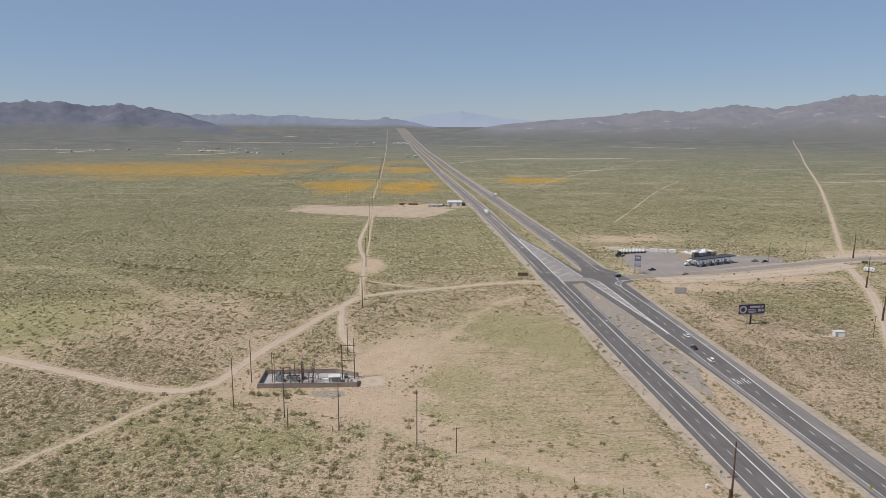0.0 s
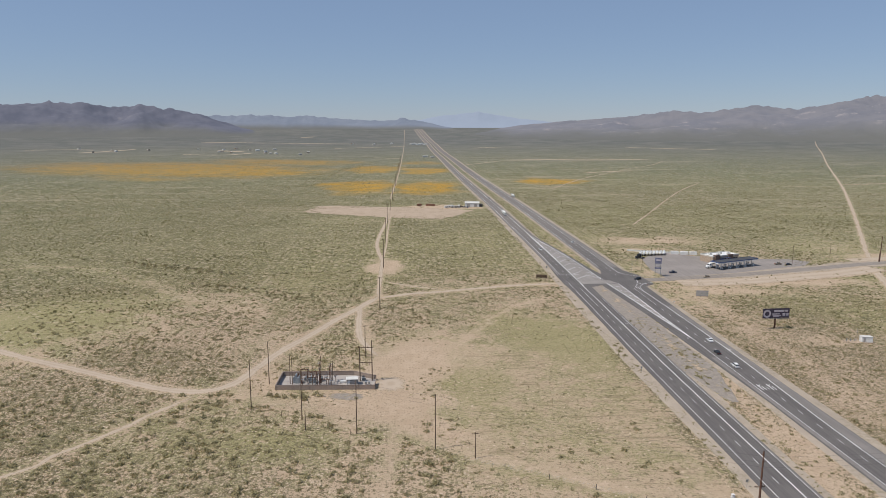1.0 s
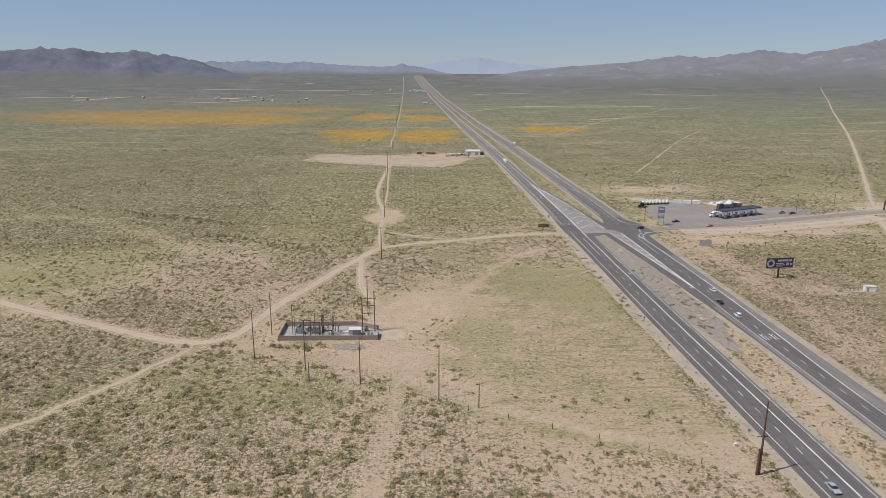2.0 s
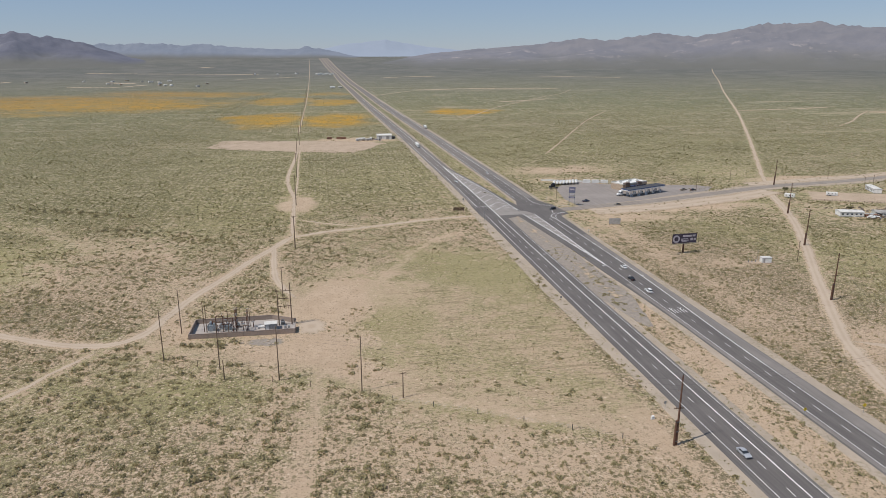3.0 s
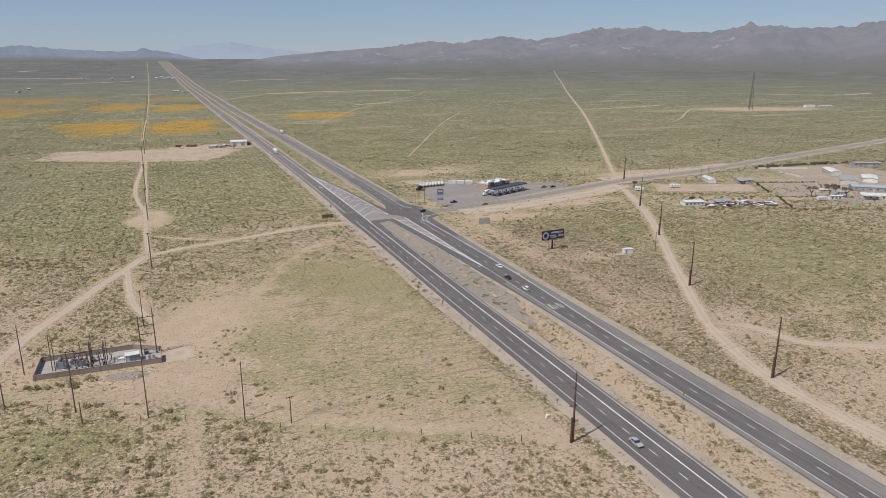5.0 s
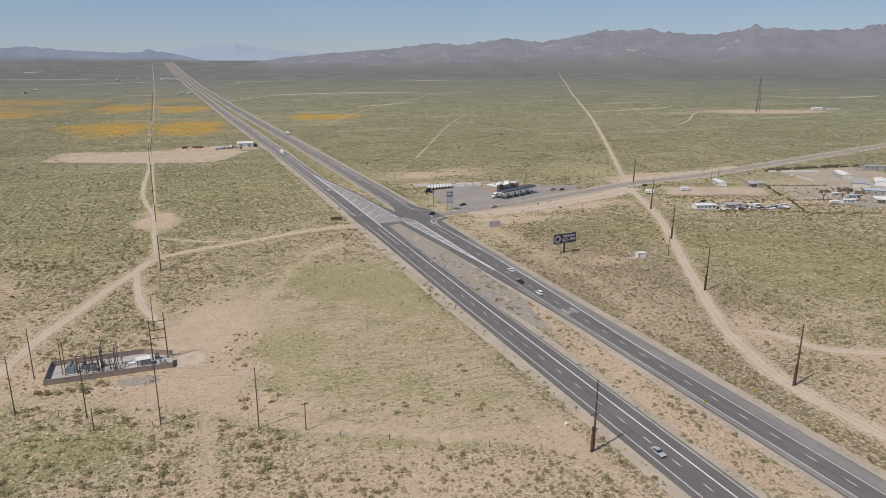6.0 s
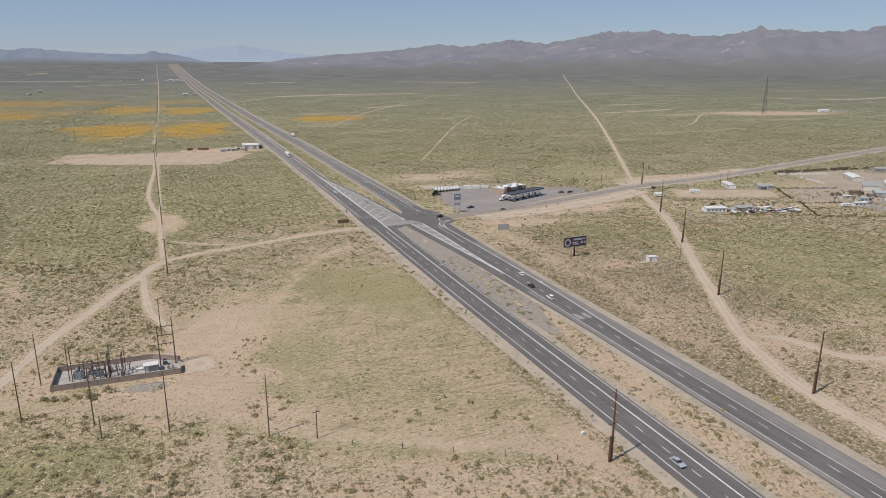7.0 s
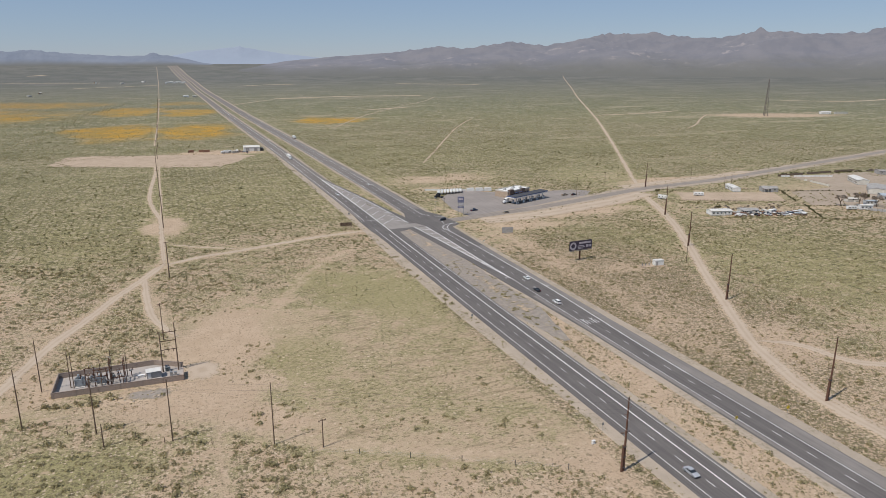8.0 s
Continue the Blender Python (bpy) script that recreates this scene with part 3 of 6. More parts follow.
def ribbon(name, pts, width, z, mat, label, category, step=4.0, ragged=0.0, kind="structure", skirt=0.3, taper=0.0):
    """A strip along a line, with its sides turned down into the ground."""
    line = smooth_line(pts, step)
    co, seed = [], len(name) + int(abs(pts[0][0]))
    for k, p in enumerate(line):
        d = (line[min(k + 1, len(line) - 1)] - line[max(k - 1, 0)]).normalized()
        s = Vector((d.y, -d.x, 0))
        for side in (-1, -0.9, 0, 0.9, 1):
            end = min(1.0, 0.1 + min(k, len(line) - 1 - k) * step / taper) if taper else 1.0
            w = end * width / 2 + (1.1 if abs(side) == 1 else 0) + (ragged * (noise.noise((p.x * 0.13, p.y * 0.13, seed + (side > 0))) + 0.9 * noise.noise((p.x * 0.6, p.y * 0.6, seed + 9 * (side > 0)))) if side else 0)
            q = p + s * (side / abs(side) if side else 0) * w
            drop = skirt if abs(side) == 1 else 0
            co.append((q.x, q.y, float(lift(q.x, q.y)) + z - drop + (0.02 if side == 0 else 0)))
    me = mesh_from(name, co, grid_quads(len(line), 5)[:, ::-1], mat)
    me.attributes.new("across", "FLOAT", "POINT").data.foreach_set("value", np.tile(np.array((-1.3, -1, 0, 1, 1.3), np.float32), len(line)))
    return tagged(new(name, me), label, category, kind=kind)


WORN = {"west": 4.6, "gate": 4.4, "gate_spur": 1.7, "north": 2.8, "north_twin": 1.1, "south_link": 3.4, "line": 1.5, "east": 5.6, "east_spur": 4.5, "far_east": 3.2, "south_west": 1.6}
for k, (key, w) in enumerate(WORN.items()):
    pts = TRACKS[key][0]
    ribbon("dirt_track", pts, w, 0.03 + 0.004 * k, M_TRACK, "pale packed dirt track across the desert", "dirt track", 1.6 if abs(pts[0][1]) < 700 else 20.0, (0.12 if w > 2 else 0.3) * w + (0.9 if key == "far_east" else 0.25), taper=14.0)


ribbon("dirt_track", [(84, 39), (79, 29.5), (73.5, 15.5), (67.5, -2), (65, -21), (65, -45), (66, -80)], 8.5, 0.02, M_TRACK, "broad pale dirt apron where two tracks part", "dirt track", 1.6, 1.6, taper=16.0)


# bare streaks and tracks far out on the plain: width, line
STREAKS_WEST = [
    (22, [(-1123, 3180), (-910, 3169), (-641, 3151), (-370, 3119)]), (18, [(-923, 2313), (-777, 2280), (-694, 2432)]), (20, [(-1311, 2358), (-1262, 2471), (-1210, 2629)]), (20, [(-1578, 2496), (-1425, 2559), (-1332, 2536)]),
    (26, [(-712, 3606), (-635, 3708)]), (30, [(-879, 2581), (-753, 2508)]), (12, [(-438, 2763), (-128, 2937)]), (8, [(-235, 2107), (-122, 2022)]),
]
STREAKS_EAST = [
    (1.8, [(128, 956), (236, 1176), (324, 1321), (425, 1477), (540, 1643), (648, 1849)]), (1.1, [(128, 530), (192, 651), (241, 746), (303, 863), (360, 961), (418, 1050)]), (2.4, [(648, 728), (720, 788), (811, 879), (891, 952)]),
    (16, [(154, 2788), (300, 2864), (400, 2853)]), (26, [(174, 1924), (436, 1975), (638, 1920)]), (5.0, [(32, 1659), (170, 1890)]), (12, [(278, 1344), (418, 1412)]),
]
STREAKS_FAR_EAST = [(14, [(822, 2778), (1129, 2558)]), (9, [(665, 1016), (816, 1034), (916, 1066)]), (14, [(1440, 1278), (1560, 1168), (1752, 1201)]), (26, [(3216, 3194), (3322, 2952), (3573, 2784)])]
for k, (w, pts) in enumerate(STREAKS_WEST + STREAKS_EAST + STREAKS_FAR_EAST):
    ribbon("dirt_track", pts, w, 0.12 + 0.004 * k, M_TRACK, "pale bare streak of soil far out on the plain", "dirt track", 7.0, 0.3 * w, taper=40.0)


def bend(y):
    """Sideways drift of the highway along its length."""
    return float(np.interp(y, [100, 250, 370, 461, 700, 1050, 1400, 2100, 3100, 4150, 4750], [0, 1.2, 2.0, 1.6, 0.5, -4, -8, -11, -28, -69, -100]))


def strip(name, rows, z, mat, label="", category="", parent=None, kind="structure", skirt=0.4, crown=0.06):
    """A paved sheet between two edges given as y, west x, east x; the sides run down into the ground."""
    ys = [rows[0][0]]
    for a, b in zip(rows[:-1], rows[1:]):
        n = max(1, int((b[0] - a[0]) / (12 if a[0] < 800 else 60)))
        ys += [a[0] + (b[0] - a[0]) * (i + 1) / n for i in range(n)]
    co = []
    for y in ys:
        w, e = (float(np.interp(y, [r[0] for r in rows], [r[i] for r in rows])) + bend(y) for i in (1, 2))
        for x, dz in ((w - 3 * skirt, -skirt), (w, 0), ((w + e) / 2, crown), (e, 0), (e + 3 * skirt, -skirt)):
            co.append((x, y, float(lift(x, y)) + z + dz))
    ob = new(name, mesh_from(name, co, grid_quads(len(ys), 5)[:, ::-1], mat))
    if parent:
        ob.parent = parent
        return ob
    return tagged(ob, label, category, kind=kind)


strip("gravel_shoulder", [(-700, -10, 11.5), (20, -10.5, 11.5), (75, -12.2, 12), (130, -13.2, 12.5), (200, -13, 11.5), (254, -12, 11), (285, -12, 8), (520, -12, 10), (800, -11, 11), (4700, -11, 12)], 0.05, M_SHOULDER, "pale sandy gravel shoulder along the highway", "gravel shoulder")
strip("gravel_shoulder", [(-700, 25.5, 47.5), (60, 25.5, 47.5), (130, 23, 47), (250, 17, 47), (300, 26, 47), (600, 25.5, 46), (1200, 22, 45), (4700, 20, 46)], 0.06, M_SHOULDER, "pale sandy gravel shoulder along the highway", "gravel shoulder")
ribbon("median_gravel", [(15.5, 60), (15.8, 90), (16.0, 120), (15.8, 150), (15.6, 180), (15.4, 205), (15.2, 228), (15.2, 250), (15.0, 295)], 15.5, 0.075, M_MEDIAN, "rough grey gravel and dry weeds between the carriageways", "median", 3.0, 0.7, taper=40.0)
west_road = strip("road_west", [(-700, -6.2, 8.3), (100, -6.3, 8.2), (230, -6.4, 8), (250, -6.8, 8.2), (257, -7.4, 22), (285, -7.5, 25), (310, -6.6, 21.5), (370, -6.6, 16), (461, -6.6, 7.2), (600, -6.6, 7.2), (4750, -6.6, 7.2)], 0.22, M_ASPHALT,
                  "dark grey asphalt carriageway with white lines", "highway")
east_road = strip("road_east", [(-700, 29.4, 43.2), (60, 28.6, 43.4), (100, 27.2, 43.6), (125, 25.7, 43.6), (178, 23.4, 43.6), (250, 17.5, 44.5), (257, 17, 52), (285, 24.5, 50), (300, 28.4, 44), (600, 28, 42.4), (1200, 25.5, 40.5), (4750, 24, 40)], 0.23, M_ASPHALT,
                  "dark grey asphalt carriageway with white lines", "highway")
SIDE = [(44, 268), (60, 270), (77, 272.5), (116, 280), (162, 292), (243, 316), (300, 324), (340, 330), (464, 360), (672, 411), (1000, 492)]
ribbon("dirt_shoulder", SIDE[2:], 21.0, 0.07, M_SHOULDER, "pale sandy shoulder along the side road", "dirt verge", 6.0, 1.2)
ribbon("road_side", SIDE, 8.4, 0.2, M_ASPHALT_OLD, "faded grey two-lane side road", "road", 8.0)


ribbon("dirt_shoulder", [(72, 259), (100, 259.5), (135, 266), (165, 274), (200, 284), (236, 299)], 20.0, 0.1, M_TRACK, "broad pale dirt verge beside the side road", "dirt verge", 4.0, 1.5)
ribbon("dirt_shoulder", [(235, 330), (300, 339), (352, 346), (400, 355)], 13.0, 0.09, M_TRACK, "pale dirt verge beside the side road", "dirt verge", 4.0, 1.5)


def paint_line(parent, pts, width, z=0.31, name="edge_line"):
    line = smooth_line(pts, 12.0)
    co = []
    for k, p in enumerate(line):
        d = (line[min(k + 1, len(line) - 1)] - line[max(k - 1, 0)]).normalized()
        s = Vector((d.y, -d.x, 0)) * width / 2
        for q in (p - s, p + s):
            co.append((q.x, q.y, float(lift(q.x, q.y)) + z))
    ob = new(name, mesh_from(name, co, grid_quads(len(line), 2)[:, ::-1], M_PAINT))
    ob.parent = parent
    return ob


def along(xs, y0, y1, step=40.0):
    """A line beside the highway at that distance, following its drift."""
    ys = np.arange(y0, y1 + step, step)
    return [(xs + bend(y), y) for y in ys]


paint_line(west_road, along(3.4, -700, 246), 0.36)
paint_line(west_road, along(3.66, 286, 1500), 0.3)
paint_line(west_road, along(-4.4, -700, 244), 0.2)
paint_line(west_road, along(-4.6, 286, 1500), 0.2)
paint_line(west_road, along(7.3, -700, 200), 0.16)
paint_line(east_road, along(30.6, -700, 120), 0.2)
paint_line(east_road, along(38.1, -700, 20), 0.2)
paint_line(east_road, [(38.1, 20), (38.4, 45), (39.4, 72), (40.3, 100), (40.7, 125), (40.7, 155), (40.4, 195), (40.0, 222), (39.2, 246)], 0.34)
paint_line(east_road, along(38.4, 290, 1500), 0.2)
paint_line(east_road, along(29.4, 310, 1500), 0.18)
dash_mesh = mesh_from("lane_dash", [(-0.1, -1.7, 0), (0.1, -1.7, 0), (0.1, 1.7, 0), (-0.1, 1.7, 0)], [(0, 1, 2, 3)], M_PAINT)
for road, xs in ((west_road, -0.2), (east_road, 34.8)):
    for y in [2.0 + 11.86 * k for k in range(-20, 62)]:
        if 250 < y < 282:
            continue
        d = new("lane_dash", dash_mesh)
        d.location = (xs + bend(y), y, 0.31 + float(lift(xs, y)))
        d.parent = road
# hatched islands at the turning lanes
paint_line(west_road, [(4.8, 461), (5.2, 370), (5.0, 290), (4.8, 252)], 0.5, 0.39)
paint_line(west_road, [(5.2, 461), (15.6, 370), (20.1, 311), (22.2, 270)], 0.46, 0.39)
for k in range(11):
    y = 276 + k * 14.5
    a, b = 5.2, float(np.interp(y, [270, 311, 370, 461], [22, 20, 15.4, 5.4]))
    m = a + (b - a) * 0.62
    paint_line(west_road, [(a, y - 4), (m, y + 8), (b, y - 2)], 0.42, 0.39, "hatching")
paint_line(east_road, [(22.4, 258), (26.0, 209), (28.1, 176), (30.6, 138)], 0.46)
paint_line(east_road, [(29.8, 258), (30.4, 223), (30.3, 181), (30.7, 138)], 0.46)
for k in range(8):
    y = 165 + k * 12.0
    a, b = float(np.interp(y, [138, 176, 209, 258], [30.6, 28.1, 26, 22.4])), 30.3
    paint_line(east_road, [(a, y + 3), (b, y - 3)], 0.4, 0.325, "hatching")
for x, y in ((32.4, 74), (36.5, 74)):
    paint_line(east_road, [(x - 0.3, y - 3), (x - 0.3, y + 3)], 0.35, 0.315, "lane_arrow")
    paint_line(east_road, [(x - 0.3, y + 1), (x + 0.9, y + 2.6)], 0.35, 0.32, "lane_arrow")
    paint_line(east_road, [(x + 0.9, y - 3), (x + 0.9, y + 1)], 0.3, 0.315, "lane_arrow")
paint_line(east_road, [(40.0, 240), (41.6, 249), (46, 256), (54, 260)], 0.3)
paint_line(east_road, [(39.6, 296), (43, 286), (50, 280), (62, 278.5)], 0.26)
paint_line(east_road, [(38.2, 244), (38.7, 249), (40.8, 253.6), (44.6, 257.2), (49.5, 258.4)], 0.4)
paint_line(east_road, [(43.5, 260), (45, 265), (45, 272)], 0.4)
paint_line(east_road, along(34.8, 205, 245, 10), 0.14)
paint_line(west_road, along(0.0, 205, 245, 10), 0.14)
paint_line(west_road, [(-5.5, 286), (21, 287)], 0.25)
strip("dusty_paving", [(258, 4.6, 28.0), (262, 4.4, 27.6), (268, 4.2, 25.0)], 0.30, M_DUSTY, "dusty grey paving of the crossing between the carriageways", "road", crown=0.0)
strip("dusty_paving", [(142, 30.3, 30.6), (176, 27.4, 29.4), (209, 25.0, 29.3), (257, 21.4, 28.6)], 0.29, M_DUSTY, "dusty grey paving between the painted lines", "road", skirt=0.02, crown=0.0)
for side, rows in ((west_road, [(290, -6.6, -5.1), (2000, -6.6, -5.1)]), (west_road, [(-700, 7.6, 8.2), (200, 7.6, 8.1)]), (east_road, [(-700, 29.4, 30.3), (60, 28.8, 30.3), (110, 28.0, 30.0)]),
                   (east_road, [(-700, 38.6, 43.1), (20, 38.6, 43.2), (62, 39.6, 43.3), (100, 40.9, 43.5), (200, 40.9, 43.4)]), (east_road, [(310, 27.4, 29.0), (600, 27.4, 29.0), (1200, 25.2, 28.4)]), (east_road, [(310, 38.9, 43.2), (600, 38.9, 42.2), (1200, 38.8, 40.3)])):
    strip("paved_shoulder", rows, 0.268, M_PAVED, parent=side, skirt=0.02, crown=0.005)
strip("dusty_paving", [(268.1, 4.2, 20.4), (288, 4.2, 19.0), (311, 3.8, 17.6), (370, 3.6, 12.8), (440, 3.9, 5.6)], 0.27, M_DUSTY, "dusty grey paving between the painted lines", "road")
for road, x, y in ((east_road, 40.2, 208.5), (east_road, 40.6, 179.7), (east_road, 40.9, 149.9), (east_road, 41.2, 120.1), (west_road, 6.2, 164.4), (east_road, 26.6, 199.0), (east_road, 29.0, 138.7)):
    paint_line(road, [(x - 0.8, y), (x + 0.8, y + 0.2)], 0.7, 0.33, "road_mark")

# ---- more materials ----
M_WOOD = surface("weathered_pole_wood", (0.135, 0.095, 0.068), (0.195, 0.14, 0.102), 3.0, 0.9)
M_CORTEN = surface("weathering_steel", (0.105, 0.055, 0.038), (0.15, 0.08, 0.055), 1.5, 0.75)
M_STEEL = surface("galvanised_steel", (0.30, 0.31, 0.32), (0.40, 0.41, 0.42), 2.0, 0.5, 0.6)
M_DARKSTEEL = surface("dark_steel", (0.07, 0.068, 0.07), (0.11, 0.105, 0.10), 2.0, 0.6, 0.3)
M_TRANSFORMER = surface("blue_grey_enamel", (0.265, 0.29, 0.30), (0.335, 0.36, 0.37), 1.2, 0.5, wear=(0.2, 0.19, 0.18))
M_CERAMIC = surface("brown_porcelain", (0.12, 0.06, 0.04), (0.17, 0.09, 0.06), 5.0, 0.3)
M_WHITE = surface("white_paint", (0.66, 0.65, 0.62), (0.76, 0.75, 0.73), 0.5, 0.6, wear=(0.52, 0.49, 0.45))
M_CREAM = surface("cream_siding", (0.52, 0.49, 0.43), (0.60, 0.57, 0.51), 0.5, 0.7, wear=(0.42, 0.37, 0.31))
M_GREYWALL = surface("grey_siding", (0.32, 0.308, 0.292), (0.40, 0.385, 0.37), 0.6, 0.7, wear=(0.25, 0.23, 0.22))
M_TAN = surface("tan_stucco", (0.34, 0.26, 0.19), (0.42, 0.33, 0.25), 0.8, 0.9)
M_BROWNWALL = surface("dark_brown_stucco", (0.14, 0.10, 0.08), (0.19, 0.14, 0.115), 0.8, 0.9)
M_ROOF = surface("pale_sheet_roof", (0.56, 0.54, 0.505), (0.66, 0.64, 0.605), 0.35, 0.7, 0.0, wear=(0.40, 0.36, 0.33))
M_ROOFGREY = surface("grey_sheet_roof", (0.30, 0.285, 0.265), (0.385, 0.365, 0.345), 0.35, 0.75, 0.0, wear=(0.28, 0.24, 0.21))
M_BLUE = surface("blue_fascia_paint", (0.055, 0.075, 0.16), (0.075, 0.10, 0.20), 0.7, 0.45)
M_RED = surface("red_paint", (0.35, 0.06, 0.05), (0.42, 0.09, 0.07), 1.0, 0.5)
M_RUST = surface("rusty_steel", (0.21, 0.11, 0.075), (0.29, 0.17, 0.12), 0.8, 0.9, wear=(0.36, 0.27, 0.21))
M_MAST = surface("dull_mast_steel", (0.12, 0.10, 0.095), (0.17, 0.145, 0.135), 0.3, 0.7)
M_YELLOW = surface("yellow_sign_sheet", (0.62, 0.45, 0.03), (0.70, 0.52, 0.05), 1.0, 0.5)
M_DARKSIGN = surface("dark_poster", (0.055, 0.045, 0.065), (0.085, 0.07, 0.095), 0.4, 0.6)
M_POSTER = surface("pale_poster_print", (0.42, 0.38, 0.42), (0.52, 0.48, 0.52), 0.6, 0.6)
M_PLANK = surface("brown_planks", (0.085, 0.055, 0.04), (0.13, 0.088, 0.062), 2.0, 0.85)
M_RUBBER = surface("tyre_rubber", (0.022, 0.022, 0.022), (0.035, 0.034, 0.033), 4.0, 0.9)
M_SILVER = surface("silver_car_paint", (0.42, 0.43, 0.45), (0.48, 0.49, 0.51), 0.5, 0.3, 0.3)
M_CARWHITE = surface("white_car_paint", (0.74, 0.74, 0.73), (0.80, 0.80, 0.79), 0.5, 0.3)
M_CARBLACK = surface("black_car_paint", (0.025, 0.026, 0.03), (0.04, 0.04, 0.045), 0.5, 0.25)
M_CARTAN = surface("tan_car_paint", (0.27, 0.22, 0.16), (0.33, 0.27, 0.20), 0.5, 0.35)
M_CARBLUE = surface("dark_blue_car_paint", (0.04, 0.055, 0.095), (0.06, 0.075, 0.12), 0.5, 0.3)
M_LAMP = surface("lamp_glass", (0.60, 0.60, 0.58), (0.70, 0.70, 0.68), 3.0, 0.2)
M_TAIL = surface("red_lamp_glass", (0.40, 0.03, 0.025), (0.45, 0.05, 0.03), 3.0, 0.3)
M_CONCRETE = surface("pale_concrete", (0.46, 0.43, 0.40), (0.54, 0.51, 0.475), 0.6, 0.9, wear=(0.36, 0.33, 0.30))
M_FENCE = surface("grey_brown_boards", (0.17, 0.125, 0.095), (0.25, 0.19, 0.15), 1.2, 0.9, wear=(0.32, 0.27, 0.22))
M_TARP = surface("faded_blue_tarp", (0.30, 0.345, 0.38), (0.38, 0.42, 0.45), 0.8, 0.7, wear=(0.42, 0.42, 0.40))
M_SIGNBLUE = surface("faded_blue_sign", (0.12, 0.125, 0.19), (0.17, 0.175, 0.245), 0.6, 0.6)
M_YARD = dirt_material("trodden_yard", (0.335, 0.268, 0.205), (0.385, 0.312, 0.242), 0.5)
# darker copy of the shrub leaves, so far bushes stand out on the plain
M_BRUSH = leaf_material("range_brush_leaves", (0.21, 0.19, 0.09), (0.275, 0.245, 0.122), (0.37, 0.315, 0.18))
# the shrub leaves again, slightly darker, for part of the large bushes
M_SHRUB_DARK = leaf_material("dark_shrub_leaves", (0.33, 0.293, 0.16), (0.40, 0.35, 0.196), (0.47, 0.402, 0.25))
M_DRYLEAF = leaf_material("dry_twigs", (0.27, 0.22, 0.17), (0.33, 0.275, 0.22), (0.40, 0.335, 0.275))
M_HEDGE = leaf_material("hedge_leaves", (0.13, 0.125, 0.065), (0.18, 0.165, 0.09), (0.24, 0.205, 0.12))


def glass_material():
    n = Net("tinted_glass")
    return n.out((0.035, 0.042, 0.05), 0.08)


def block_material():
    n = Net("concrete_block")
    p = n.local()
    brick = n.node("ShaderNodeTexBrick", Vector=n.node("ShaderNodeMapping", Vector=p, Rotation=(radians(90), 0, 0)).outputs[0], Scale=1.0, Mortar_Size=0.012, Brick_Width=0.4, Row_Height=0.2)
    brick.inputs["Color1"].default_value = (0.30, 0.235, 0.192, 1)
    brick.inputs["Color2"].default_value = (0.345, 0.275, 0.228, 1)
    brick.inputs["Mortar"].default_value = (0.25, 0.196, 0.162, 1)
    col = n.mix(n.ramp(n.noise(p, 0.5, 5), 0.4, 0.7, 0, 0.5), brick.outputs["Color"], (0.32, 0.268, 0.232))
    return n.out(col, 0.95, 0.0, n.noise(p, 8.0, 3), 0.3, 0.02)


M_GLASS, M_BLOCK = glass_material(), block_material()


# ---- builders ----
def bm_box(bm, c, s, rz=0.0, bevel=0.0, taper=1.0):
    """A box of size s at centre c; taper narrows its top."""
    ret = bmesh.ops.create_cube(bm, size=1.0, matrix=Matrix.Translation(c) @ Matrix.Rotation(radians(rz), 4, "Z") @ Matrix.Diagonal((*s, 1)))
    vs = ret["verts"]
    if taper != 1.0:
        for v in vs:
            if v.co.z > c[2]:
                v.co.x, v.co.y = c[0] + (v.co.x - c[0]) * taper, c[1] + (v.co.y - c[1]) * taper
    if bevel:
        es = list({e for v in vs for e in v.link_edges})
        bmesh.ops.bevel(bm, geom=es, offset=bevel, segments=1, affect="EDGES")
    return bm


def bm_rod(bm, a, b, r0, r1=None, n=8):
    """A tapered round bar between two points."""
    a, b = Vector(a), Vector(b)
    r1 = r0 if r1 is None else r1
    m = Matrix.Translation((a + b) / 2) @ (b - a).to_track_quat("Z", "Y").to_matrix().to_4x4()
    bmesh.ops.create_cone(bm, cap_ends=True, segments=n, radius1=r0, radius2=r1, depth=(b - a).length, matrix=m)
    return bm


def bm_prism(bm, outline, x0, x1):
    """A profile in y and z drawn out along x."""
    a = [bm.verts.new((x0, y, z)) for y, z in outline]
    b = [bm.verts.new((x1, y, z)) for y, z in outline]
    bm.faces.new(a[::-1])
    bm.faces.new(b)
    for k in range(len(a)):
        j = (k + 1) % len(a)
        bm.faces.new((a[k], a[j], b[j], b[k]))
    bmesh.ops.recalc_face_normals(bm, faces=bm.faces)
    return bm


def box(*a, **k):
    return bm_box(bmesh.new(), *a, **k)


def rod(*a, **k):
    return bm_rod(bmesh.new(), *a, **k)


def prism(*a):
    return bm_prism(bmesh.new(), *a)


def part(name, bm, material, parent, label=""):
    """Links a bmesh as one mesh under a thing or a part."""
    me = bpy.data.meshes.new(name)
    bm.to_mesh(me)
    bm.free()
    me.materials.append(material)
    ob = new(name, me)
    ob.parent = parent
    if label:
        ob["label"] = label
    return ob


def thing(name, label, category, x, y, rz=0.0, group="", z=0.0):
    ob = new(name)
    ob.empty_display_size = 0.5
    ob.matrix_world = pose(x, y, z + float(lift(x, y)), 0, 0, rz)
    return tagged(ob, label, category, group)


def bearing(a, b):
    return math.degrees(math.atan2(b[1] - a[1], b[0] - a[0]))


